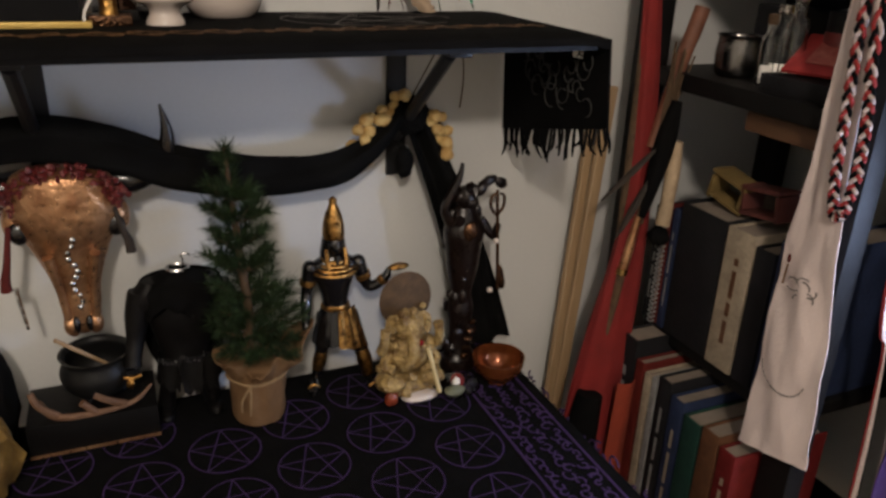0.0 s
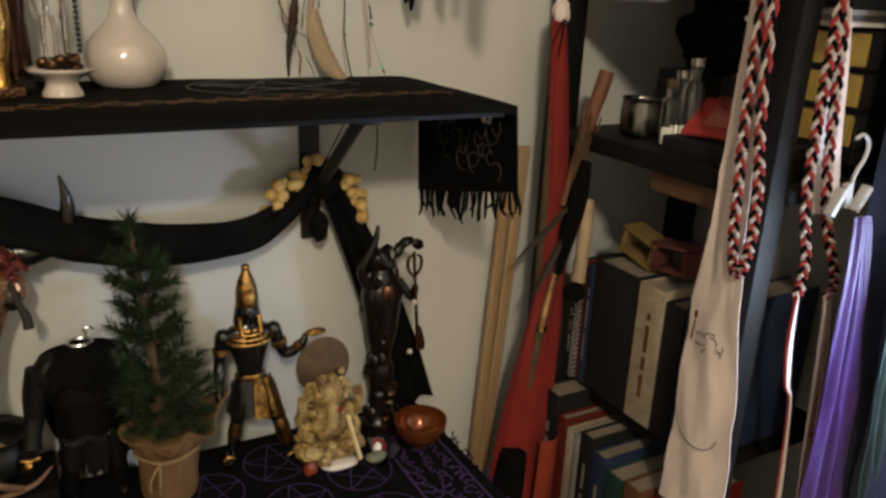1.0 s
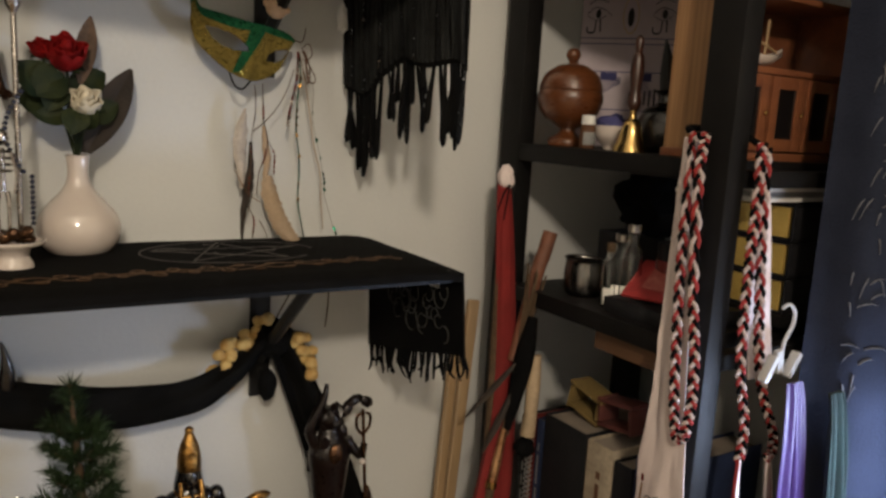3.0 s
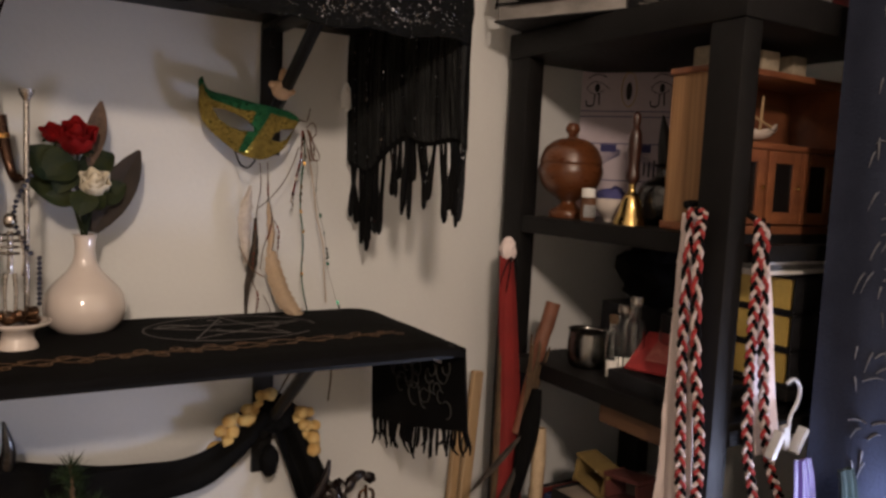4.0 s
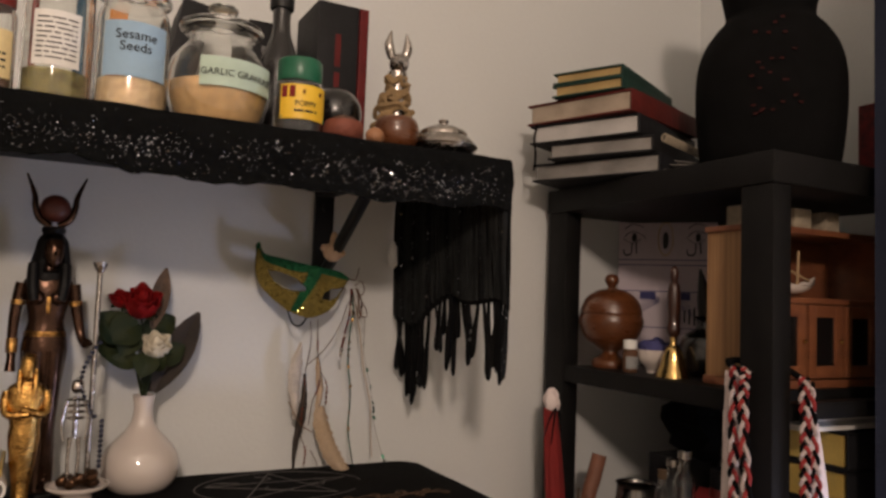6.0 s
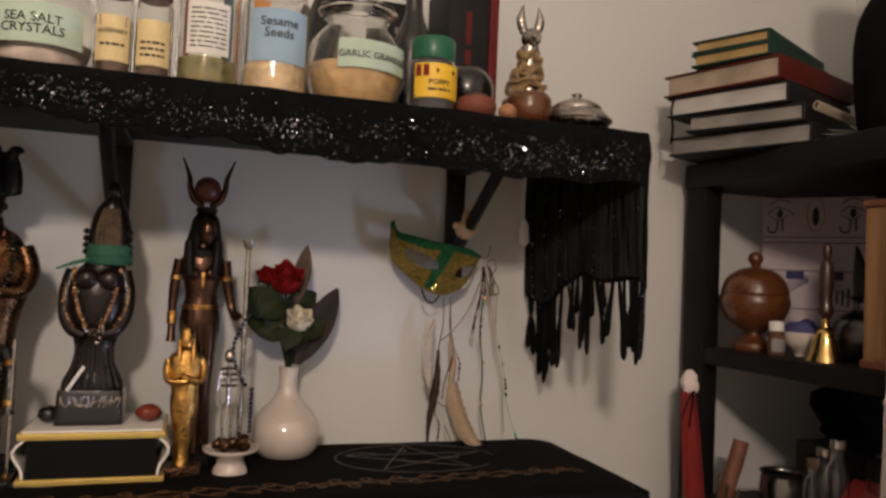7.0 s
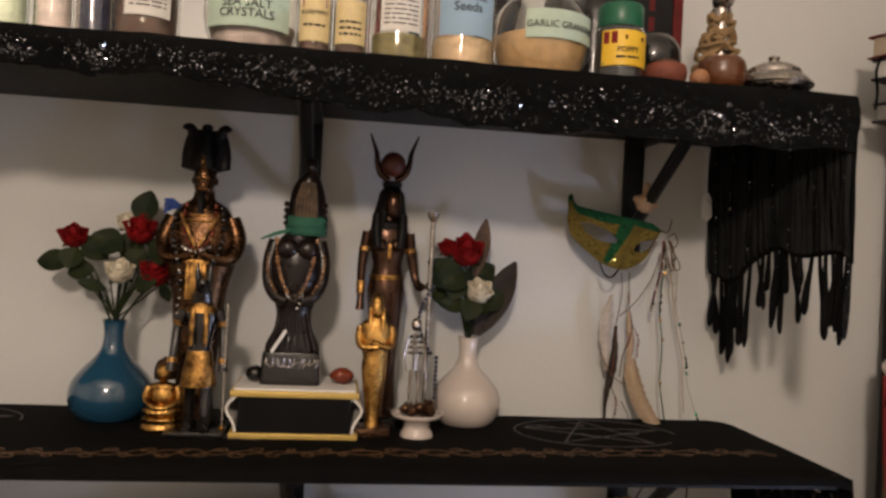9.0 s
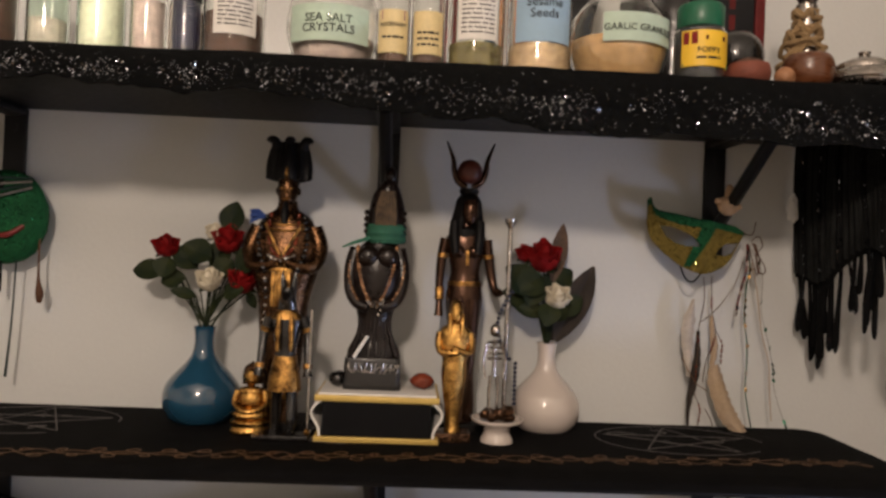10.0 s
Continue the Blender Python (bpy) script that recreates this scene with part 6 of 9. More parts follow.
def isis():
    P = [loft([(0.008, 0.0140, 0.0150), (0.022, 0.0142, 0.0120), (0.061, 0.0130, 0.0112), (0.090, 0.0145, 0.0120), (0.114, 0.0172, 0.0132), (0.131, 0.0186, 0.0135), (0.144, 0.0168, 0.0122), (0.156, 0.0146, 0.0108), (0.168, 0.0165, 0.0112), (0.180, 0.0185, 0.0115), (0.190, 0.0200, 0.0105), (0.196, 0.0140, 0.0090), (0.202, 0.0064, 0.0064), (0.212, 0.0060, 0.0062)], 30)]
    P.append(loft([(0.2035, 0.0035, 0.0040, 0.003, -0.006), (0.2070, 0.0060, 0.0070, 0.003, -0.005), (0.2140, 0.0078, 0.0090, 0.003, -0.004), (0.2220, 0.0080, 0.0092, 0.003, -0.003), (0.2280, 0.0066, 0.0080, 0.003, -0.002)], 20))
    P.append(limb((0.0035, -0.0128, 0.2180, 0.0010), (0.0038, -0.0142, 0.2140, 0.0015), n=6))
    for s in (-1, 1):
        P.append(blob(bmesh.new(), (s * 0.0080, -0.0092, 0.1765), (0.0068, 0.0058, 0.0068), 0, 0, 3))
        P.append(limb((s * 0.0070, -0.0060, 0.1300, 0.0098), (s * 0.0065, -0.0060, 0.0900, 0.0082), (s * 0.0060, -0.0055, 0.0600, 0.0066), (s * 0.0060, -0.0050, 0.0200, 0.0060), (s * 0.0065, -0.0130, 0.0120, 0.0050)))
    P.append(limb((-0.0205, 0, 0.1890, 0.0056), (-0.0240, 0, 0.1660, 0.0050), (-0.0252, -0.002, 0.1440, 0.0042), (-0.0248, -0.005, 0.1240, 0.0036), (-0.0250, -0.007, 0.1120, 0.0046)))
    P.append(limb((0.0205, 0, 0.1890, 0.0056), (0.0240, 0, 0.1660, 0.0050), (0.0280, -0.002, 0.1460, 0.0042), (0.0320, -0.008, 0.1360, 0.0036), (0.0345, -0.012, 0.1380, 0.0044)))
    wig = loft([(0.1760, 0.0150, 0.0090, 0, 0.002), (0.1880, 0.0176, 0.0120, 0, 0.002), (0.2020, 0.0168, 0.0135, 0, 0.003), (0.2180, 0.0138, 0.0125, 0.001, 0.003), (0.2280, 0.0120, 0.0110, 0.001, 0.002), (0.2345, 0.0070, 0.0075, 0.001, 0.001)], 40)
    for v in wig.verts:
        a = math.atan2(v.co.y, v.co.x)
        v.co.xy *= 1 + 0.025 * math.sin(20 * a)
        if v.co.y < -0.006 and abs(v.co.x - 0.003) < 0.007 and v.co.z > 0.200:
            v.co.y += 0.006
    W = [wig, loft([(0.2330, 0.0078, 0.0078, 0.001), (0.2345, 0.0095, 0.0095, 0.001), (0.2385, 0.0098, 0.0098, 0.001), (0.2400, 0.0070, 0.0070, 0.001)], 20, 0)]
    for s in (-1, 1):
        W.append(limb((s * 0.0125, -0.0060, 0.2060, 0.0048), (s * 0.0125, -0.0105, 0.1900, 0.0050), (s * 0.0105, -0.0130, 0.1740, 0.0042), n=10))
    H = [limb((0.001 + s * 0.003, 0, 0.2405, 0.0032), (0.001 + s * 0.0120, 0, 0.2470, 0.0034), (0.001 + s * 0.0160, 0, 0.2580, 0.0030), (0.001 + s * 0.0172, 0, 0.2680, 0.0024), (0.001 + s * 0.0240, 0, 0.2860, 0.0008), n=10) for s in (-1, 1)]
    disc = lathe(smooth_profile([(0.0, -0.0095), (0.0070, -0.0080), (0.0110, -0.0040), (0.0124, 0.0), (0.0110, 0.0040), (0.0070, 0.0080), (0.0, 0.0095)], 3), 28)
    bmesh.ops.transform(disc, matrix=pose(0.001, -0.001, 0.2565, 90, 0, 0), verts=disc.verts)
    gold = [boxed((0.0030, 0.0016, 0.0150), (0.0010, -0.0135, 0.1700), 0.0005), tube([(-0.0251, -0.003, 0.1400), (-0.0249, -0.005, 0.1280)], 0.0046, 12), tube([(-0.0225, 0, 0.1740), (-0.0230, 0, 0.1700)], 0.0058, 12), tube([(0.0225, 0, 0.1740), (0.0230, 0, 0.1700)], 0.0058, 12)]
    gold.append(loft([(0.1425, 0.0174, 0.0128), (0.1450, 0.0172, 0.0126), (0.1470, 0.0166, 0.0122)], 26, 2))
    base = boxed((0.045, 0.042, 0.009), (0, -0.002, 0.0045), 0.001)
    merged("horned_goddess_statue", [(b, SMOOTHBRONZE) for b in P] + [(b, BLACKSATIN) for b in W + [base]] + [(b, SMOOTHBRONZE) for b in H] + [(disc, mat("dull_red_disc", (0.10, 0.022, 0.012), 0.45, 0, 0.3, 90, 0.2))] + [(b, AGEDGOLD) for b in gold], "tall dark bronze goddess statue crowned with horns and red disc", "statue", (-0.384, -0.048, SHELF_A))


isis()


gm_body = [loft([(0.006, 0.0080, 0.0085, 0, -0.001), (0.014, 0.0068, 0.0075), (0.026, 0.0072, 0.0070), (0.046, 0.0100, 0.0085), (0.064, 0.0118, 0.0095), (0.074, 0.0112, 0.0092), (0.084, 0.0140, 0.0098), (0.096, 0.0152, 0.0096), (0.104, 0.0135, 0.0086), (0.108, 0.0075, 0.0070), (0.112, 0.0055, 0.0060)], 26)]
gm_body.append(loft([(0.1085, 0.0036, 0.0045, 0, -0.003), (0.1130, 0.0058, 0.0068, 0, -0.003), (0.1200, 0.0066, 0.0076, 0, -0.002), (0.1270, 0.0058, 0.0066), (0.1310, 0.0030, 0.0036)], 20))
gm_body.append(limb((0, -0.0098, 0.1175, 0.0009), (0, -0.0110, 0.1150, 0.0013), n=6))
for sx in (-1, 1):
    gm_body.append(limb((sx * 0.0138, 0, 0.1000, 0.0040), (sx * 0.0152, -0.003, 0.0900, 0.0038), (sx * 0.0120, -0.0090, 0.0825, 0.0032), (-sx * 0.0030, -0.0120, 0.0850 + 0.0020 * sx, 0.0030)))
    gm_body.append(limb((sx * 0.0058, -0.0040, 0.1180, 0.0018), (sx * 0.0060, -0.0085, 0.1080, 0.0018), (sx * 0.0052, -0.0102, 0.0990, 0.0014), n=8))
merged("gold_mummy_statuette", [(b, GOLD) for b in gm_body] + [(boxed((0.033, 0.026, 0.009), (0, 0, 0.0045), 0.001), BRONZE)], "golden mummy statuette with crossed arms on a small base", "statue", (-0.394, -0.098, SHELF_A))


ped = thing("footed_dish", (-0.352, -0.100, SHELF_A), "small white ceramic footed dish holding a silver skeleton", "dish")
part("bowl", jar_shell(smooth_profile([(0.0155, 0.0), (0.0150, 0.004), (0.0120, 0.010), (0.0145, 0.015), (0.0235, 0.020), (0.0245, 0.023)], 4), 0.002), WHITECERAMIC, ped)
ash = thing("resin_lumps", (-0.352, -0.100, SHELF_A + 0.017), "dark resin lumps heaped in the footed dish", "resin")
for k in range(9):
    part("lump", blob(bmesh.new(), (0.011 * math.cos(k * 2.4), 0.011 * math.sin(k * 2.4), 0.006 + 0.003 * (k % 3)), (0.006, 0.005, 0.005), 0.4, k, 2), BRONZE, ash)
sk = [limb((s * 0.003, 0, 0.022, 0.0016), (s * 0.004, 0, 0.045, 0.0014), (s * 0.003, 0, 0.062, 0.002), n=6) for s in (-1, 1)]
sk += [limb((s * 0.007, 0, 0.092, 0.0018), (s * 0.010, 0, 0.075, 0.0014), (s * 0.008, -0.003, 0.060, 0.0014), n=6) for s in (-1, 1)]
sk += [tube([(0, 0, 0.062), (0, 0, 0.096)], 0.0022, 8), blob(bmesh.new(), (0, 0, 0.104), (0.005, 0.005, 0.0065), 0, 0, 2)]
sk += [tube([(0.0065 * math.cos(a * math.pi / 6), 0.004 * math.sin(a * math.pi / 6), 0.078 + 0.005 * k) for a in range(13)], 0.001, 5) for k in range(4)]
merged("skeleton_figurine", [(b, SILVER) for b in sk], "small silver skeleton figurine standing in a dish", "figurine", (-0.357, -0.102, SHELF_A))
cane = thing("beaded_staff", (-0.345, -0.088, SHELF_A), "thin silver staff hung with dark blue beads", "staff")
part("rod", tube([(0, 0, 0.004), (0, 0, 0.205)], 0.0022, 10), SILVER, cane)
part("cap", lathe([(0.0025, 0.200), (0.0055, 0.206), (0.006, 0.209), (0.0, 0.210)], 14), SILVER, cane)
rnd = random.Random(31)
for k in range(26):
    a = k / 25
    x, z = 0.003 - 0.012 * math.sin(a * 5.2) * (a < 0.6) + 0.006 * (a > 0.6), 0.140 - 0.105 * a
    part("bead", blob(bmesh.new(), (x, -0.004, z), (0.0024, 0.0024, 0.0022), 0, 0, 1), mat("blue_black_bead", (0.015, 0.018, 0.04), 0.25) if k == 0 else bpy.data.materials["blue_black_bead"], cane)


# ---- masks and ribbons on the wall ----
def party_mask():
    ob = thing("carnival_mask", (-0.145, -0.032, 1.4507), "green and gold glitter carnival mask hung on a bracket", "mask")
    top = smooth_profile([(-0.0530, 0.0360), (-0.0497, 0.0400), (-0.0467, 0.0317), (-0.0416, 0.0272), (-0.0253, 0.0240), (-0.0035, 0.0197), (0.0155, 0.0166), (0.0374, 0.0137), (0.0500, 0.0068)], 4)
    bot = smooth_profile([(-0.0530, 0.0150), (-0.0484, -0.0022), (-0.0343, -0.0174), (-0.0149, -0.0311), (0.0043, -0.0369), (0.0203, -0.0322), (0.0335, -0.0224), (0.0423, -0.0061), (0.0500, 0.0063)], 4)
    eyes = (((-0.0400, -0.0005), ((-0.0400, 0.0109), (-0.0301, 0.0104), (-0.0192, 0.0072), (-0.0082, 0.0018), (-0.0002, -0.0060)), ((-0.0400, 0.0100), (-0.0346, 0.0006), (-0.0240, -0.0064), (-0.0131, -0.0091), (-0.0002, -0.0094))),
            ((0.0172, 0.0428), ((0.0172, -0.0164), (0.0200, -0.0102), (0.0287, -0.0053), (0.0428, -0.0034)), ((0.0172, -0.0166), (0.0265, -0.0179), (0.0353, -0.0143), (0.0428, -0.0040))))
    n, m = 132, 64
    x0, x1 = -0.0528, 0.0498
    def in_eye(x, z):
        return any(a < x < b and along_line(lo, x) < z < along_line(hi, x) for (a, b), hi, lo in eyes)
    def is_green(x, z):
        edge = along_line(top, x) - z
        strip = edge < 0.0085 - 0.0018 * math.sin(90 * x) and x < 0.010
        nose = abs(x - (0.0085 + 0.52 * (z - 0.0100))) < 0.0042 + 0.0030 * (z + 0.020) / 0.03 and z > -0.0300
        knot = x > 0.012 and abs(z - (0.0148 - 0.18 * (x - 0.012))) < 0.0038
        return strip or nose or knot
    def place(i, j, back):
        x = x0 + (x1 - x0) * i / n
        lo, hi = along_line(bot, x), along_line(top, x)
        z = lo + max(0.0006, hi - lo) * j / m
        y = -0.009 * (1 - (x / 0.060) ** 2) + (0.0024 if back else 0) - 0.004 * math.exp(-((x - 0.008 - 0.3 * z) / 0.007) ** 2) - 0.002 * math.sin(math.pi * j / m)
        return (x, y, z)
    halves = {0: bmesh.new(), 1: bmesh.new()}
    for key, bm in halves.items():
        cells = {}
        for i in range(n):
            for j in range(m):
                x, y, z = place(i + 0.5, j + 0.5, False)
                if not in_eye(x, z) and int(is_green(x, z)) == key:
                    cells[(i, j)] = True
        verts = {}
        def v(i, j, b):
            if (i, j, b) not in verts:
                px, py, pz = place(i, j, b)
                verts[(i, j, b)] = bm.verts.new((px, py - (0.0007 if key and not b else 0), pz))
            return verts[(i, j, b)]
        for i, j in cells:
            bm.faces.new((v(i, j, 0), v(i + 1, j, 0), v(i + 1, j + 1, 0), v(i, j + 1, 0)))
            bm.faces.new((v(i, j, 1), v(i, j + 1, 1), v(i + 1, j + 1, 1), v(i + 1, j, 1)))
            for (di, dj), (a, b) in (((-1, 0), ((i, j), (i, j + 1))), ((1, 0), ((i + 1, j), (i + 1, j + 1))), ((0, -1), ((i, j), (i + 1, j))), ((0, 1), ((i, j + 1), (i + 1, j + 1)))):
                if (i + di, j + dj) not in cells:
                    bm.faces.new((v(*a, 0), v(*b, 0), v(*b, 1), v(*a, 1)))
        part("gold_face" if key == 0 else "green_trim", bm, MASKGOLD if key == 0 else MASKGREEN, ob)


    part("elastic", tube([(-0.018, -0.006, -0.028), (-0.013, -0.009, -0.042), (-0.005, -0.010, -0.045), (0.003, -0.009, -0.036)], 0.0009, 6, glide=4), BLACKCLOTH, ob)
    mo = [blob(bmesh.new(), (0, 0, 0), (0.011, 0.007, 0.010), 0.1, 1, 3), blob(bmesh.new(), (0.001, 0, 0.012), (0.005, 0.004, 0.010), 0.1, 1, 2), blob(bmesh.new(), (-0.010, 0, 0.004), (0.004, 0.003, 0.004), 0.1, 1, 2), blob(bmesh.new(), (0.009, 0, -0.001), (0.005, 0.004, 0.004), 0.1, 1, 2)]
    eye = blob(bmesh.new(), (-0.001, -0.007, 0.002), (0.0014, 0.0014, 0.0014), 0, 0, 1)
    merged("clay_mouse", [(b, mat("peach_clay", (0.62, 0.42, 0.26), 0.7) if k == 0 else bpy.data.materials["peach_clay"]) for k, b in enumerate(mo)] + [(eye, BLACKGLOSS)], "small peach clay mouse perched on the mask", "figurine", (-0.121, -0.052, 1.484))


party_mask()


def hung_ribbons():
    ob = thing("ribbon_bunch", (-0.141, -0.022, 1.4507), "metallic ribbons, bead strings and pale feathers hanging from the mask", "ribbons")
    rnd = random.Random(17)
    unit = 0.000276
    def spot(a, b, y=0.0):
        return Vector(((a - 240) * unit, y, (220 - b) * unit))
    def line(name, row, r, material, flat=1.0, y=0.0, label="", wob=0.0):
        pts = [spot(a + rnd.uniform(-wob, wob), b, y - 0.003 * math.sin(k * 2.1)) for k, (a, b) in enumerate(row)]
        part(name, tube(pts, r, 6, None, flat, 5), material, ob, label)
        return smooth_profile(pts, 5)
    a1 = line("bead_string", [(290, 360), (290, 430), (300, 490), (312, 560), (300, 620), (285, 680), (272, 760)], 0.0005, BARK, 1, -0.010)
    a2 = line("bead_string", [(265, 365), (268, 450), (258, 560), (256, 620), (246, 720), (250, 800), (270, 860), (260, 925)], 0.0005, BARK, 1, -0.006)
    a3 = line("bead_string", [(312, 560), (335, 610), (342, 650), (338, 690)], 0.0005, BARK, 1, -0.010)
    for row, spans in ((a1, ((0.22, 0.34, 6), (0.62, 0.76, 7))), (a2, ((0.32, 0.42, 5), (0.55, 0.66, 6), (0.84, 0.96, 7))), (a3, ((0.3, 1.0, 6),))):
        for f0, f1, count in spans:
            for k in range(count):
                p = row[int((f0 + (f1 - f0) * k / count) * (len(row) - 1))]
                part("bead", blob(bmesh.new(), p, (0.0014, 0.0014, 0.0015), 0.2, k, 1), REDSTONE, ob)
    foil = []
    foil.append(line("ribbon", [(415, 235), (410, 330), (398, 420), (380, 500)], 0.0011, MAROONC, 0.3, -0.014, "thin dark red foil ribbon"))
    foil.append(line("ribbon", [(422, 235), (424, 330), (426, 400), (418, 520), (424, 600), (437, 680), (432, 780), (448, 880), (462, 935)], 0.0010, GREENFOIL, 0.3, -0.012, "thin green foil ribbon", 3))
    foil.append(line("ribbon", [(440, 255), (476, 350), (490, 480), (513, 600), (530, 700), (545, 770), (575, 860), (600, 938)], 0.0010, SILVER, 0.3, -0.010, "thin silver foil ribbon", 3))
    line("thread", [(450, 300), (468, 420), (500, 560), (524, 680), (530, 780), (548, 900)], 0.0006, FEATHER, 1, -0.006, "", 3)
    line("thread", [(402, 300), (372, 380), (345, 440), (300, 490), (250, 530)], 0.0005, BARK, 1, -0.014)
    line("thread", [(190, 670), (215, 720), (250, 765), (290, 790)], 0.0005, GOLDTHREAD, 1, -0.010)
    line("thread", [(290, 860), (310, 900), (325, 932)], 0.0005, BARK, 1, -0.006)
    for k in range(30):
        row = foil[k % 3]
        p = Vector(row[rnd.randrange(2, len(row))])
        part("foil_glint", boxed((0.0026, 0.0005, 0.0040), p + Vector((0, -0.0012, 0)), 0, (rnd.uniform(-40, 40), rnd.uniform(-40, 40), rnd.uniform(-40, 40))), (SILVER, GOLD, GREENFOIL)[k % 3], ob)
    for pts in (((425, 225), (450, 205), (462, 240), (440, 262), (420, 232)), ((440, 255), (478, 320), (470, 345), (445, 330), (432, 262)), ((418, 240), (432, 300), (446, 350), (452, 300), (430, 236)), ((395, 195), (425, 200), (435, 152))):
        part("bow_loop", tube([spot(a, b, -0.016 - 0.002 * k) for k, (a, b) in enumerate(pts)], 0.0011, 6, None, 0.5, 5), BROWNC, ob)
    def plume(rows, name, material, label, y, bend=0.006, splits=0):
        """A feather between two edges, each a row of places down its length; notches part the barbs."""
        left, right = smooth_profile([spot(a, b) for a, b in rows[0]], 6), smooth_profile([spot(a, b) for a, b in rows[1]], 6)
        n = len(left) - 1
        def fn(u, v):
            k = min(n, int(round(v * n)))
            p, q = Vector(left[k]), Vector(right[k])
            if splits:
                p, q = p.lerp(q, 0.10 * abs(math.sin(v * splits))), q.lerp(p, 0.14 * abs(math.sin(v * splits * 1.3 + 1)))
            m = p.lerp(q, u)
            return (m.x, y - bend * math.sin(math.pi * u) - 0.004 * v, m.z)
        part(name, sheet(fn, 8, n, 0.0006), material, ob, label)
        part("quill", tube([(Vector(a) + Vector(b)) / 2 + Vector((0, y - bend - 0.0008, 0)) for a, b in zip(left, right)], [0.0009 * (1 - 0.6 * k / n) for k in range(n + 1)], 5), material, ob)
    plume((((300, 690), (290, 760), (318, 850), (345, 905), (385, 938)), ((338, 690), (365, 760), (392, 830), (425, 890), (452, 936))), "feather", FEATHER, "broad pale tan feather", -0.006, 0.006, 24)
    plume((((298, 510), (296, 570), (300, 640), (296, 700)), ((304, 510), (322, 570), (332, 630), (318, 700))), "feather", FEATHER, "small tan feather", -0.004, 0.003, 14)
    plume((((235, 450), (196, 530), (190, 600), (205, 680), (216, 740)), ((240, 450), (250, 530), (244, 600), (240, 680), (232, 740))), "feather", DOWN, "thin whitish feather", 0.000, 0.003, 16)
    plume((((252, 570), (244, 660), (228, 740), (218, 840), (222, 928)), ((262, 570), (272, 660), (268, 740), (240, 840), (228, 928))), "feather", BROWNFEATHER, "dark brown feather", -0.002, 0.003, 18)


hung_ribbons()


solo("string_end", limb((0.0, 0, 0.0, 0.0009), (0.004, 0, -0.04, 0.0009), (0.001, 0, -0.075, 0.0009), n=5), BARK, "dark string hanging below the shelf from the mask ribbons", "string", at=(-0.046, -0.015, 1.224))
solo("string_end", limb((0.0, 0, 0.0, 0.0009), (-0.014, 0, -0.025, 0.0009), (-0.034, 0, -0.060, 0.0009), n=5), BARK, "dark string hanging below the shelf from the mask ribbons", "string", at=(-0.070, -0.02, 1.226))
solo("crumpled_plastic", blob(bmesh.new(), (0, 0, 0), (0.006, 0.004, 0.014), 0.5, 3), WHITEPLASTIC, "small crumpled clear wrapper beside the fringe", "wrapper", at=(-0.036, -0.016, 1.487))

gm = thing("green_mask", (-0.846, -0.022, 1.442), "green round mask with cords hung from a bracket", "mask")
face = bmesh.new()
blob(face, (0, 0, 0), (0.040, 0.016, 0.048), 0.05, 3)
part("face", face, MASKGREEN, gm)
part("mouth", limb((-0.01, -0.016, -0.018, 0.002), (0.008, -0.017, -0.018, 0.003), (0.022, -0.013, -0.008, 0.002)), REDPLASTIC, gm)
for k in range(4):
    part("cord", limb((-0.03, -0.018, 0.01 + 0.008 * k, 0.0012), (0.0, -0.020, 0.02 + 0.006 * k, 0.0012), (0.028, -0.012, 0.030 + 0.003 * k, 0.0012), n=6), GREENCLOTH if k % 2 else GREYTHREAD, gm)
part("bead_drop", limb((0.034, -0.004, 0.0, 0.001), (0.034, -0.004, -0.055, 0.0012), (0.036, -0.004, -0.075, 0.004), (0.036, -0.004, -0.085, 0.002)), BROWNC, gm)
part("thread", limb((0.012, -0.004, -0.03, 0.0009), (0.010, -0.004, -0.10, 0.0009), (0.006, -0.004, -0.16, 0.0015)), GREENCLOTH, gm)
part("thread", limb((-0.004, -0.004, -0.04, 0.002), (-0.004, -0.004, -0.075, 0.002)), BLACKCLOTH, gm)


# ---- jars on the upper shelf ----
JARZ = SHELF_B + 0.003


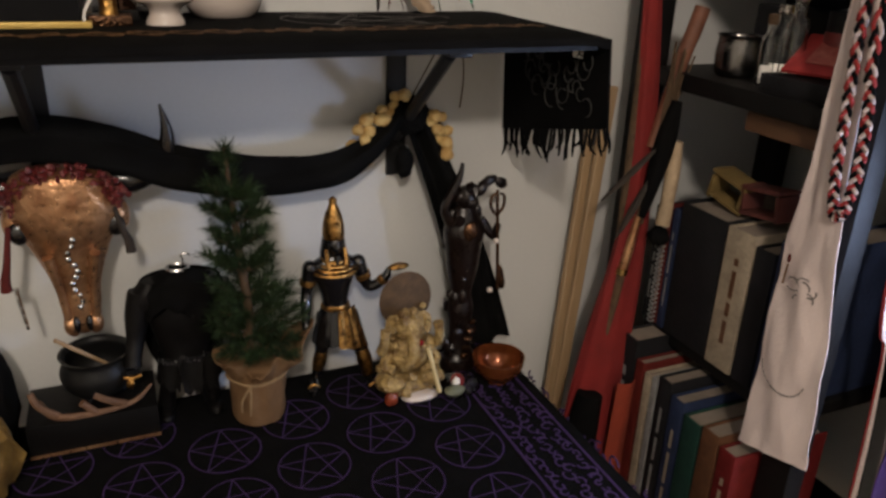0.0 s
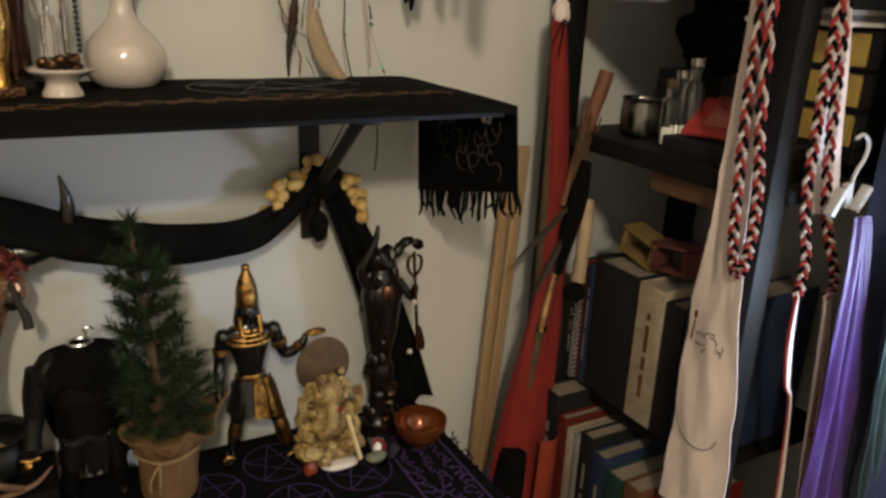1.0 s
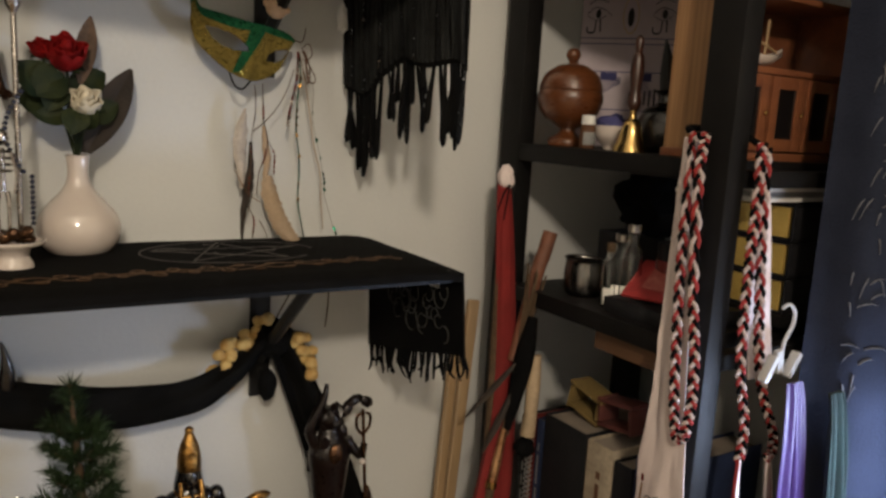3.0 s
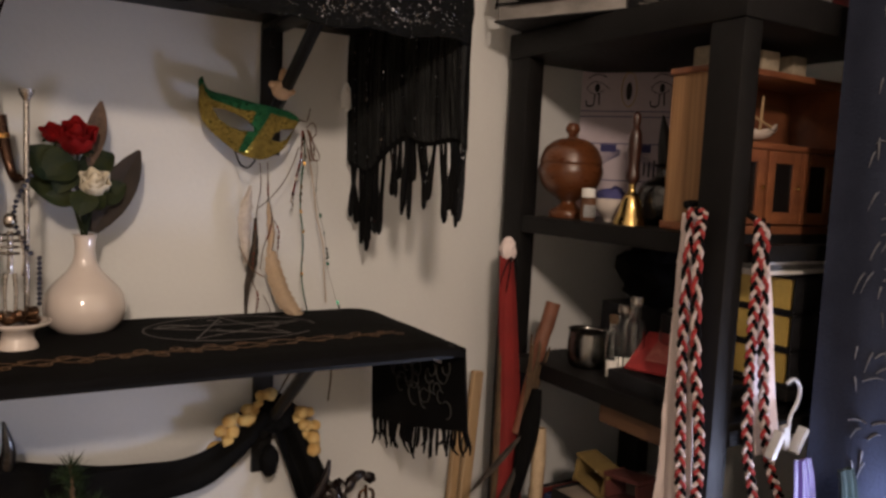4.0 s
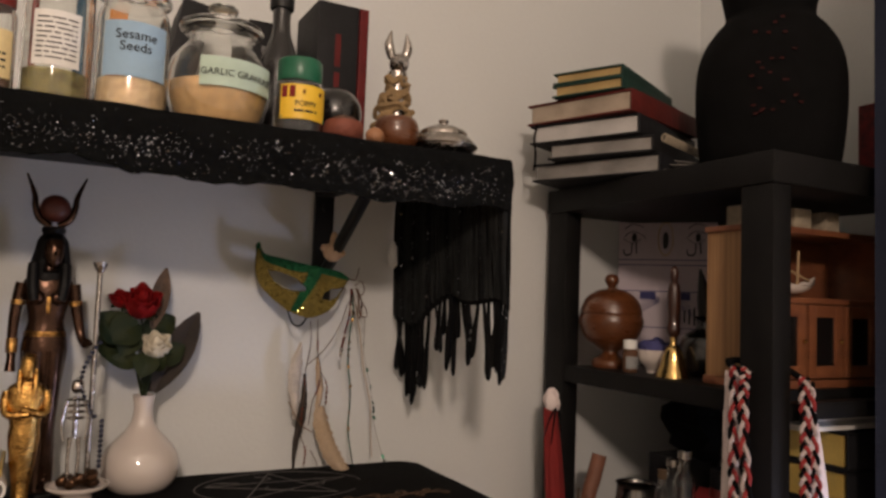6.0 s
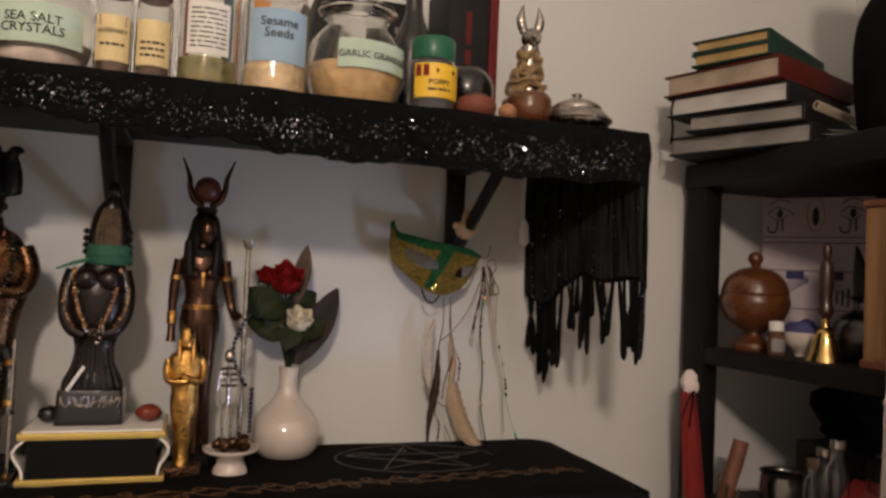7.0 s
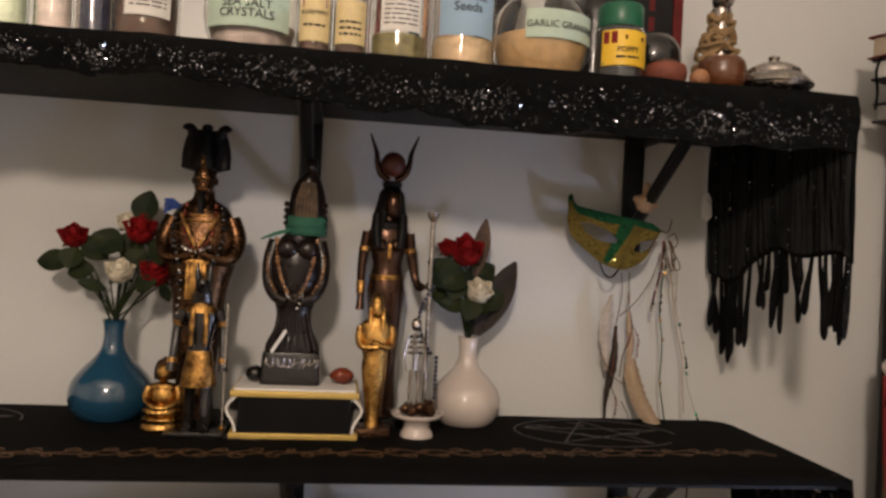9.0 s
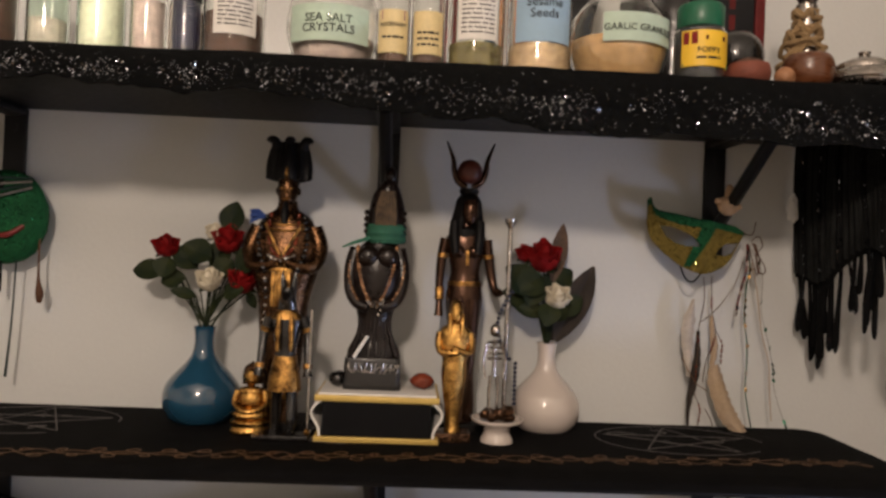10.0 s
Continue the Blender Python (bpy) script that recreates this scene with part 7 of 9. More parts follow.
def spice_jar(x, y, r, h, fill, level, name, label, lid, shape="straight", tint=None, fat=None):
    ob = thing(name, (x, y, JARZ), label, "jar")
    if shape == "round":
        pr = smooth_profile([(0.62 * r, 0.0), (0.80 * r, 0.03 * h), (1.0 * r, 0.24 * h), (0.94 * r, 0.46 * h), (0.66 * r, 0.60 * h), (0.60 * r, 0.66 * h), (0.68 * r, 0.70 * h)], 5)
    else:
        pr = smooth_profile([(0.90 * r, 0.0), (1.0 * r, 0.03 * h), (1.0 * r, 0.62 * h), (0.97 * r, 0.72 * h), (0.86 * r, 0.78 * h), (0.84 * r, 0.82 * h)], 4)
    part("glass", jar_shell(pr, 0.0016), tint or GLASS, ob).visible_shadow = False
    inner = [(max(0.001, q - 0.0022), z + 0.002) for q, z in pr if z + 0.002 < level * h]
    part("contents", lathe([(0.0, 0.002), *inner, (inner[-1][0], level * h), (0.0, level * h + 0.001)], 28), fill, ob)
    top, rt = pr[-1][1], pr[-1][0]
    if lid == "glass":
        part("lid", lathe(smooth_profile([(rt * 0.9, top - 0.003), (rt * 1.18, top), (rt * 1.18, top + 0.005), (rt * 0.75, top + 0.009), (rt * 0.30, top + 0.011), (rt * 0.42, top + 0.018), (rt * 0.40, top + 0.023), (0.0, top + 0.025)], 3), 28), tint or GLASS, ob, "clear glass stopper").visible_shadow = False
    elif lid:
        part("lid", lathe([(rt * 1.05, top - 0.004), (rt * 1.08, top - 0.003), (rt * 1.08, top + 0.014), (rt * 1.0, top + 0.016), (0.0, top + 0.016)], 28), lid, ob)
    return ob


def jar_label(ob, r, w, h, z, material, turn=0.0):
    part("label", label_patch(r, w, h, z, turn), material, ob)


def on_jar(ob, bm, r, z, material, turn=0.0, name="print"):
    wrap(bm, r, z)
    bmesh.ops.rotate(bm, cent=(0, 0, 0), matrix=Matrix.Rotation(turn, 3, "Z"), verts=bm.verts)
    part(name, bm, material, ob)


j = spice_jar(-0.595, -0.160, 0.0255, 0.115, DARKSPICE, 0.35, "spice_jar", "glass jar of dark spice with a white printed label", "glass")
jar_label(j, 0.0255, 0.036, 0.036, 0.038, WHITEPAPER, 0.25)
on_jar(j, bars(8, 0.028, 0.0035, 3, 0.0010), 0.0262, 0.040, INK, 0.25)
j = spice_jar(-0.512, -0.160, 0.039, 0.118, SALT, 0.20, "salt_jar", "round glass jar of pink sea salt crystals", "glass", "round")
jar_label(j, 0.0385, 0.072, 0.030, 0.030, MINTLABEL)
on_jar(j, lettering("SEA SALT\nCRYSTALS", 0.0095, 0.85), 0.0390, 0.029, INK)
for x, nm in ((-0.461, "a"), (-0.432, "b")):
    j = spice_jar(x, -0.165, 0.0142, 0.088, DARKSPICE, 0.55, "spice_bottle", "small square spice bottle with a red lid and cream label", REDPLASTIC)
    jar_label(j, 0.0142, 0.027, 0.036, 0.031, CREAMLABEL)
    if nm == "a":
        on_jar(j, boxed((0.020, 0.0003, 0.008), (0, 0, 0.0)), 0.0147, 0.0445, REDPLASTIC)
        on_jar(j, lettering("ROSEMARY", 0.0044), 0.0147, 0.0362, INK)
    on_jar(j, bars(3 if nm == "b" else 1, 0.018, 0.005, 7, 0.0018), 0.0147, 0.026, INK)
j = spice_jar(-0.391, -0.158, 0.0245, 0.122, HERBS, 0.21, "herb_jar", "tall glass jar of dried herbs with a white printed label", "glass")
jar_label(j, 0.0245, 0.034, 0.042, 0.048, WHITEPAPER)
on_jar(j, bars(9, 0.028, 0.0038, 5, 0.0010), 0.0251, 0.048, INK)
j = spice_jar(-0.336, -0.155, 0.0275, 0.116, SEEDS, 0.24, "seed_jar", "glass jar half full of sesame seeds with a blue handwritten label", "glass")
jar_label(j, 0.0275, 0.052, 0.044, 0.050, BLUELABEL)
on_jar(j, lettering("Sesame\nSeeds", 0.0105, 0.9), 0.0281, 0.056, INK)
j = spice_jar(-0.266, -0.152, 0.0425, 0.122, GARLIC, 0.30, "garlic_jar", "round glass jar of garlic granules with a glass stopper", "glass", "round")
jar_label(j, 0.0424, 0.068, 0.024, 0.041, MINTLABEL, 0.25)
on_jar(j, lettering("GARLIC GRANULES", 0.0078), 0.0431, 0.040, INK, 0.25)
j = spice_jar(-0.200, -0.168, 0.0215, 0.064, POPPYSEED, 0.72, "poppy_seed_jar", "poppy seed jar with a green lid and yellow label", GREENPLASTIC)
jar_label(j, 0.0215, 0.046, 0.030, 0.028, YELLOWLABEL)
on_jar(j, lettering("POPPY", 0.0065), 0.0221, 0.026, INK)
on_jar(j, bars(1, 0.020, 0.003, 2, 0.0018), 0.0221, 0.020, INK)
on_jar(j, boxed((0.012, 0.0003, 0.010), (-0.0155, 0, 0)), 0.0221, 0.0365, REDCLOTH)
on_jar(j, boxed((0.018, 0.0003, 0.0035), (0.006, 0, 0)), 0.0221, 0.0365, MAROONC)
on_jar(j, boxed((0.044, 0.0003, 0.003), (0, 0, 0)), 0.0221, 0.0145, GREENPLASTIC)

bt = thing("dark_bottle", (-0.204, -0.110, JARZ), "tall dark glass bottle standing behind the jars", "bottle")
part("body", lathe(smooth_profile([(0.018, 0.0), (0.020, 0.004), (0.020, 0.070), (0.016, 0.090), (0.009, 0.112), (0.0085, 0.135)], 4), 24), BLACKGLOSS, bt)
part("cap", lathe([(0.011, 0.134), (0.0115, 0.136), (0.0115, 0.158), (0.0, 0.160)], 20), BLACKMETAL, bt)
solo("black_sphere", blob(bmesh.new(), (0, 0, 0.025), (0.026, 0.026, 0.026), 0, 0, 4), BLACKGLOSS, "glossy black ball on the upper shelf", "sphere", at=(-0.153, -0.128, JARZ + 0.012))
solo("sphere_stand", lathe([(0.014, 0), (0.016, 0.004), (0.012, 0.014), (0.0, 0.013)], 20), BLACKGLOSS, "dark ring stand under the glossy black ball", "stand", at=(-0.153, -0.128, JARZ))
tb = thing("terracotta_pot", (-0.160, -0.175, JARZ), "small terracotta bowl on the upper shelf", "bowl")
part("bowl", jar_shell(smooth_profile([(0.010, 0), (0.016, 0.005), (0.0182, 0.012), (0.0165, 0.019)], 4), 0.002), TERRACOTTA, tb)
solo("dark_powder", lathe([(0.0, 0.012), (0.014, 0.013), (0.010, 0.022), (0.0, 0.025)], 20), DARKSPICE, "dark powder heaped in a terracotta bowl", "powder", at=(-0.160, -0.175, JARZ + 0.001))
solo("nutmeg", blob(bmesh.new(), (0, 0, 0.008), (0.0085, 0.008, 0.008), 0.15, 6), mat("nutmeg_brown", (0.36, 0.17, 0.08), 0.6), "pale brown nut on the upper shelf", "nut", at=(-0.134, -0.186, JARZ))
solo("wooden_cup", lathe(smooth_profile([(0.012, 0), (0.018, 0.006), (0.021, 0.018), (0.017, 0.030), (0.0, 0.032)], 4), 26), TURNEDWOOD, "small turned wooden cup under a rope bundle", "cup", at=(-0.107, -0.172, JARZ))
rp = thing("rope_coil", (-0.100, -0.150, JARZ), "loose coil of tan rope round a jackal bust", "rope")
for k in range(7):
    r0 = random.Random(k)
    pts = []
    for q in range(22):
        a = q * 0.62 + k
        pts.append((r0.uniform(0.010, 0.024) * math.cos(a) * (1 - 0.08 * k), r0.uniform(0.010, 0.020) * math.sin(a) * (1 - 0.08 * k), 0.026 + 0.0075 * k + r0.uniform(-0.007, 0.007)))
    part("strand", tube(pts, 0.0021, 6, glide=4), ROPE, rp)
ja = [limb((0, 0, 0.0, 0.012), (0, 0, 0.06, 0.010), (0, 0, 0.082, 0.009)), blob(bmesh.new(), (0, -0.003, 0.090), (0.009, 0.012, 0.010), 0, 0, 3), limb((0, -0.010, 0.090, 0.006), (0, -0.020, 0.086, 0.003))]
ja += [limb((s * 0.006, 0, 0.095, 0.004), (s * 0.010, 0, 0.108, 0.0045), (s * 0.008, 0, 0.122, 0.0008)) for s in (-1, 1)]
merged("jackal_bust", [(b, SILVER) for b in ja], "small pewter jackal-headed bust wrapped in rope", "statue", (-0.098, -0.148, JARZ))
sd = thing("silver_pot", (-0.056, -0.168, JARZ), "squat tarnished silver pot with a lid", "pot")
part("body", lathe(smooth_profile([(0.018, 0), (0.028, 0.004), (0.032, 0.012), (0.026, 0.020), (0.022, 0.021)], 4), 28), SILVER, sd)
part("lid", lathe(smooth_profile([(0.024, 0.021), (0.022, 0.026), (0.012, 0.031), (0.004, 0.033), (0.005, 0.037), (0.0, 0.039)], 4), 28), SILVER, sd)
part("rim", tube([(0.0325 * math.cos(a * math.pi / 14), 0.0325 * math.sin(a * math.pi / 14), 0.011) for a in range(29)], 0.0016, 6), SILVER, sd)

# the left end of the upper shelf
c = spice_jar(-0.705, -0.160, 0.019, 0.100, mat("white_wax", (0.80, 0.76, 0.62), 0.5), 0.75, "candle_glass", "clear glass with a pale wax candle", None, tint=GREENGLASS)
c = spice_jar(-0.665, -0.163, 0.0145, 0.095, SALT, 0.5, "small_jar", "small clear glass jar of pale salt", "glass")
c = spice_jar(-0.632, -0.170, 0.0135, 0.062, mat("blue_black_liquid", (0.012, 0.015, 0.04), 0.3), 0.8, "ink_bottle", "small bottle of blue-black ink", BLACKC)
c = spice_jar(-0.750, -0.158, 0.0165, 0.098, SALT, 0.3, "small_jar", "small clear glass jar of pale salt", "glass", tint=GREENGLASS)
c = spice_jar(-0.795, -0.160, 0.020, 0.110, DARKSPICE, 0.8, "spice_jar", "glass jar of dark red spice", REDPLASTIC)
c = spice_jar(-0.850, -0.160, 0.022, 0.110, HERBS, 0.7, "herb_jar", "glass jar of dried herbs", "glass")

# books behind the jars
book((-0.137, -0.080, JARZ), 0.044, 0.072, 0.165, BLACKC, "book", "thick black novel standing behind the jars", (0, 0, 0), "shelf books", REDC)
book((-0.109, -0.080, JARZ), 0.010, 0.072, 0.165, REDC, "book", "thin red book standing behind the jars", (0, 0, 0), "shelf books")
book((-0.212, -0.080, JARZ), 0.032, 0.070, 0.130, BLACKC, "book", "black paperback standing behind the jars", (0, 0, 0), "shelf books", GREYC)
book((-0.300, -0.075, JARZ), 0.026, 0.070, 0.140, BLACKC, "book", "black paperback leaning behind the jars", (0, 10, 0), "shelf books")
solo("blue_cap_tube", lathe([(0.007, 0), (0.007, 0.115), (0.0075, 0.116), (0.0075, 0.14), (0.0, 0.141)], 16), BLUECERAMIC, "narrow tube with a blue cap behind the jars", "tube", at=(-0.370, -0.09, JARZ))
solo("orange_box", boxed((0.018, 0.014, 0.135), (0, 0, 0.0675), 0.001), mat("orange_card", (0.55, 0.20, 0.03), 0.6), "narrow orange cardboard box behind the jars", "box", at=(-0.347, -0.09, JARZ))
solo("red_stick", lathe([(0.004, 0), (0.004, 0.135), (0.0, 0.136)], 10), REDPLASTIC, "red wax stick behind the jars", "stick", at=(-0.412, -0.11, JARZ))


# ---- the corner beside the shelving unit ----
def leaning_plank(x0, x1, w, label):
    ob = bmesh.new()
    p = Vector((x1, -0.016, 1.165 if x1 > 0.15 else 1.146))
    q = Vector((x0, -0.060, 0.0))
    d = (p - q).normalized()
    side = Vector((1, 0, 0)) - d * d.x
    side.normalize()
    up = d.cross(side)
    vs = []
    for e in (q, p):
        vs.append([ob.verts.new(e + side * w * sx / 2 + up * 0.009 * sy / 2) for sx, sy in ((-1, -1), (1, -1), (1, 1), (-1, 1))])
    a, b = vs
    for k in range(4):
        ob.faces.new((a[k], a[(k + 1) % 4], b[(k + 1) % 4], b[k]))
    ob.faces.new(a[::-1])
    ob.faces.new(b)
    bmesh.ops.bevel(ob, geom=ob.edges[:], offset=0.0012, segments=1, affect="EDGES")
    return solo("wooden_plank", ob, PALEWOOD, label, "plank", "leaning planks")


leaning_plank(0.040, 0.156, 0.015, "pale pine plank leaning in the wall corner")
leaning_plank(0.036, 0.134, 0.012, "thin pale pine batten leaning in the wall corner")


def parasol():
    ob = thing("red_banner", (0, 0, 0), "rolled red cloth banner leaning in the corner", "banner")
    pts = [(0.145, -0.080, 1.318, 0.008), (0.148, -0.082, 1.27, 0.0105), (0.153, -0.086, 1.17, 0.013), (0.157, -0.090, 1.05, 0.0155), (0.150, -0.094, 0.97, 0.022), (0.133, -0.100, 0.88, 0.029), (0.119, -0.105, 0.78, 0.033), (0.110, -0.11, 0.70, 0.034), (0.105, -0.112, 0.60, 0.032)]
    row = smooth_profile(pts, 6)
    def fn(u, v):
        x, y, z, r = row[min(len(row) - 1, int(round(v * (len(row) - 1))))]
        a = 2 * math.pi * u
        rr = r * (1 + 0.10 * math.sin(3 * a + 6 * v) + 0.06 * math.sin(7 * a - 9 * v))
        return (x + rr * math.cos(a), y + 0.6 * rr * math.sin(a), z)
    part("cloth_roll", sheet(fn, 36, len(row) - 1, 0.0015), REDCLOTH, ob)
    part("pole", tube([(0.146, -0.080, 1.33), (0.130, -0.112, 0.0)], 0.006, 10), BARK, ob)
    part("top_wrap", blob(bmesh.new(), (0.146, -0.080, 1.326), (0.0095, 0.009, 0.014), 0.3, 3), WHITECLOTH, ob, "white cloth knob at the top")
    for k, (dx, dz) in enumerate(((-0.016, -0.030), (-0.006, -0.040), (0.008, -0.026))):
        part("tie", limb((0.144, -0.090, 1.318, 0.0010), (0.144 + dx * 0.6, -0.094, 1.318 + dz * 0.3, 0.0010), (0.144 + dx, -0.092, 1.318 + dz, 0.0008), n=5), BLACKCLOTH, ob)
    part("black_wrap", tube([(0.096, -0.128, 0.81), (0.086, -0.132, 0.74), (0.078, -0.134, 0.60)], [0.016, 0.020, 0.020], 12, glide=3), BLACKCLOTH, ob)
    def flap(u, v):
        return (0.122 + 0.040 * u - 0.014 * v, -0.146 - 0.006 * math.sin(5 * u), 0.83 - 0.26 * v)
    part("orange_flap", sheet(flap, 10, 10, 0.0015), ORANGECLOTH, ob)


parasol()


def stick_bundle():
    ob = thing("stick_bundle", (0, 0, 0), "bundle of twigs and a copper-tipped stick leaning against the shelving", "sticks")
    part("brown_stick", limb((0.2065, -0.095, 1.263, 0.0088), (0.198, -0.095, 1.235, 0.0088), (0.190, -0.096, 1.215, 0.0085), (0.160, -0.098, 1.11, 0.006), n=12), mat("red_brown_stick", (0.17, 0.065, 0.035), 0.6, 0, 0.3, 60, 0.4), ob)
    rnd = random.Random(14)
    for k in range(16):
        x = 0.178 + rnd.uniform(-0.010, 0.018)
        part("twig", limb((x, -0.105 + rnd.uniform(-0.01, 0.01), 1.195 + rnd.uniform(-0.01, 0.035), 0.0012), (0.168 + rnd.uniform(-0.006, 0.006), -0.105, 1.13, 0.0014), (0.150 + rnd.uniform(-0.006, 0.006), -0.108, 1.02, 0.0012), n=5), BARK, ob)
    part("copper_tip", limb((0.150, -0.106, 1.03, 0.0045), (0.140, -0.108, 0.985, 0.0058), (0.135, -0.108, 0.962, 0.0062)), COPPER, ob, "copper-banded tip")
    part("band", tube([(0.1355, -0.108, 0.966), (0.1345, -0.108, 0.958)], 0.0072, 12), BRASS, ob)
    part("shaft", limb((0.1345, -0.108, 0.958, 0.0055), (0.10, -0.112, 0.70, 0.005), (0.05, -0.12, 0.0, 0.004), n=8), BARK, ob)
    part("dark_wrap", limb((0.176, -0.112, 1.165, 0.006), (0.168, -0.112, 1.12, 0.012), (0.158, -0.112, 1.07, 0.009), (0.150, -0.112, 1.03, 0.004)), BLACKCLOTH, ob)
    part("long_feather", leaf(bmesh.new(), (0.160, -0.112, 1.115), (-0.085, -0.01, -0.062), 0.095, 0.004, 0.02), BROWNFEATHER, ob)
    part("long_feather", leaf(bmesh.new(), (0.155, -0.112, 1.08), (-0.055, -0.01, -0.085), 0.085, 0.005, 0.02), BROWNFEATHER, ob)
    part("pale_stump", limb((0.180, -0.118, 1.120, 0.0065), (0.178, -0.120, 1.085, 0.0085), (0.176, -0.121, 1.05, 0.0080), (0.173, -0.122, 1.022, 0.0090)), mat("pale_bone_wood", (0.40, 0.30, 0.19), 0.7, 0, 0.25, 50, 0.4), ob, "pale whittled wood piece")
    part("stump_base", blob(bmesh.new(), (0.170, -0.122, 1.008), (0.013, 0.012, 0.011), 0.2, 3), BLACKCLOTH, ob)


stick_bundle()

# ---- curios in the shelving unit ----
UP, MID = 1.365, 1.195
wp = thing("lidded_wooden_pot", (0.222, -0.092, UP), "turned round wooden pot with a knobbed lid on the shelf", "pot")
part("foot", lathe(smooth_profile([(0.022, 0), (0.022, 0.008), (0.010, 0.016), (0.009, 0.022)], 3), 28), TURNEDWOOD, wp)
part("body", lathe(smooth_profile([(0.010, 0.020), (0.030, 0.034), (0.038, 0.052), (0.037, 0.062), (0.035, 0.064)], 5), 32), TURNEDWOOD, wp)
part("lid", lathe(smooth_profile([(0.036, 0.0635), (0.0368, 0.067), (0.031, 0.082), (0.018, 0.092), (0.006, 0.095), (0.005, 0.098), (0.0085, 0.104), (0.006, 0.111), (0.0, 0.113)], 4), 32), TURNEDWOOD, wp)
wb = thing("small_bottle", (0.205, -0.146, UP), "small dark glass bottle with a white cap", "bottle")
part("glass", lathe(smooth_profile([(0.007, 0), (0.0085, 0.002), (0.0085, 0.022), (0.006, 0.026)], 3), 18), BROWNC, wb)
part("label", label_patch(0.0086, 0.022, 0.014, 0.011), GREYC, wb)
part("cap", lathe([(0.0075, 0.026), (0.0078, 0.027), (0.0078, 0.036), (0.0, 0.037)], 18), WHITEPLASTIC, wb)
solo("white_bowl", jar_shell(smooth_profile([(0.009, 0), (0.010, 0.004), (0.019, 0.014), (0.022, 0.026)], 4), 0.002), WHITECERAMIC, "small white ceramic bowl on the shelf", "bowl", at=(0.232, -0.156, UP))
solo("blue_bundle", blob(bmesh.new(), (0, 0, 0.026), (0.018, 0.018, 0.013), 0.3, 2), BLUEPRINT, "crumpled dark blue cloth in the white bowl", "cloth", at=(0.232, -0.156, UP))
be = thing("hand_bell", (0.214, -0.203, UP), "small brass hand bell with a turned wooden handle", "bell")
part("bell", jar_shell(smooth_profile([(0.0185, 0.0), (0.0165, 0.006), (0.0125, 0.016), (0.0095, 0.028), (0.005, 0.034)], 4), 0.0015), BRASS, be)
part("collar", lathe(smooth_profile([(0.005, 0.033), (0.0035, 0.038), (0.004, 0.044)], 3), 16), BRASS, be)
part("handle", lathe(smooth_profile([(0.004, 0.043), (0.0072, 0.050), (0.0055, 0.062), (0.0070, 0.080), (0.0062, 0.096), (0.0035, 0.102)], 4), 18), DARKHANDLE, be)
part("knob", lathe(smooth_profile([(0.003, 0.101), (0.0045, 0.108), (0.0040, 0.116), (0.0, 0.120)], 3), 16), DARKHANDLE, be)
dv = thing("dark_flask", (0.262, -0.205, UP), "dark glazed flask with a wide rim holding a blade", "flask")
part("body", lathe(smooth_profile([(0.018, 0), (0.028, 0.008), (0.032, 0.028), (0.026, 0.044), (0.013, 0.052), (0.012, 0.062), (0.018, 0.066)], 4), 28), BLACKGLOSS, dv)
solo("pointed_blade", limb((0.0, 0, 0.060, 0.009), (-0.004, 0, 0.085, 0.0085), (-0.012, 0, 0.118, 0.0012), n=8), BLACKMETAL, "dark pointed blade standing in a flask", "blade", at=(0.262, -0.205, UP))


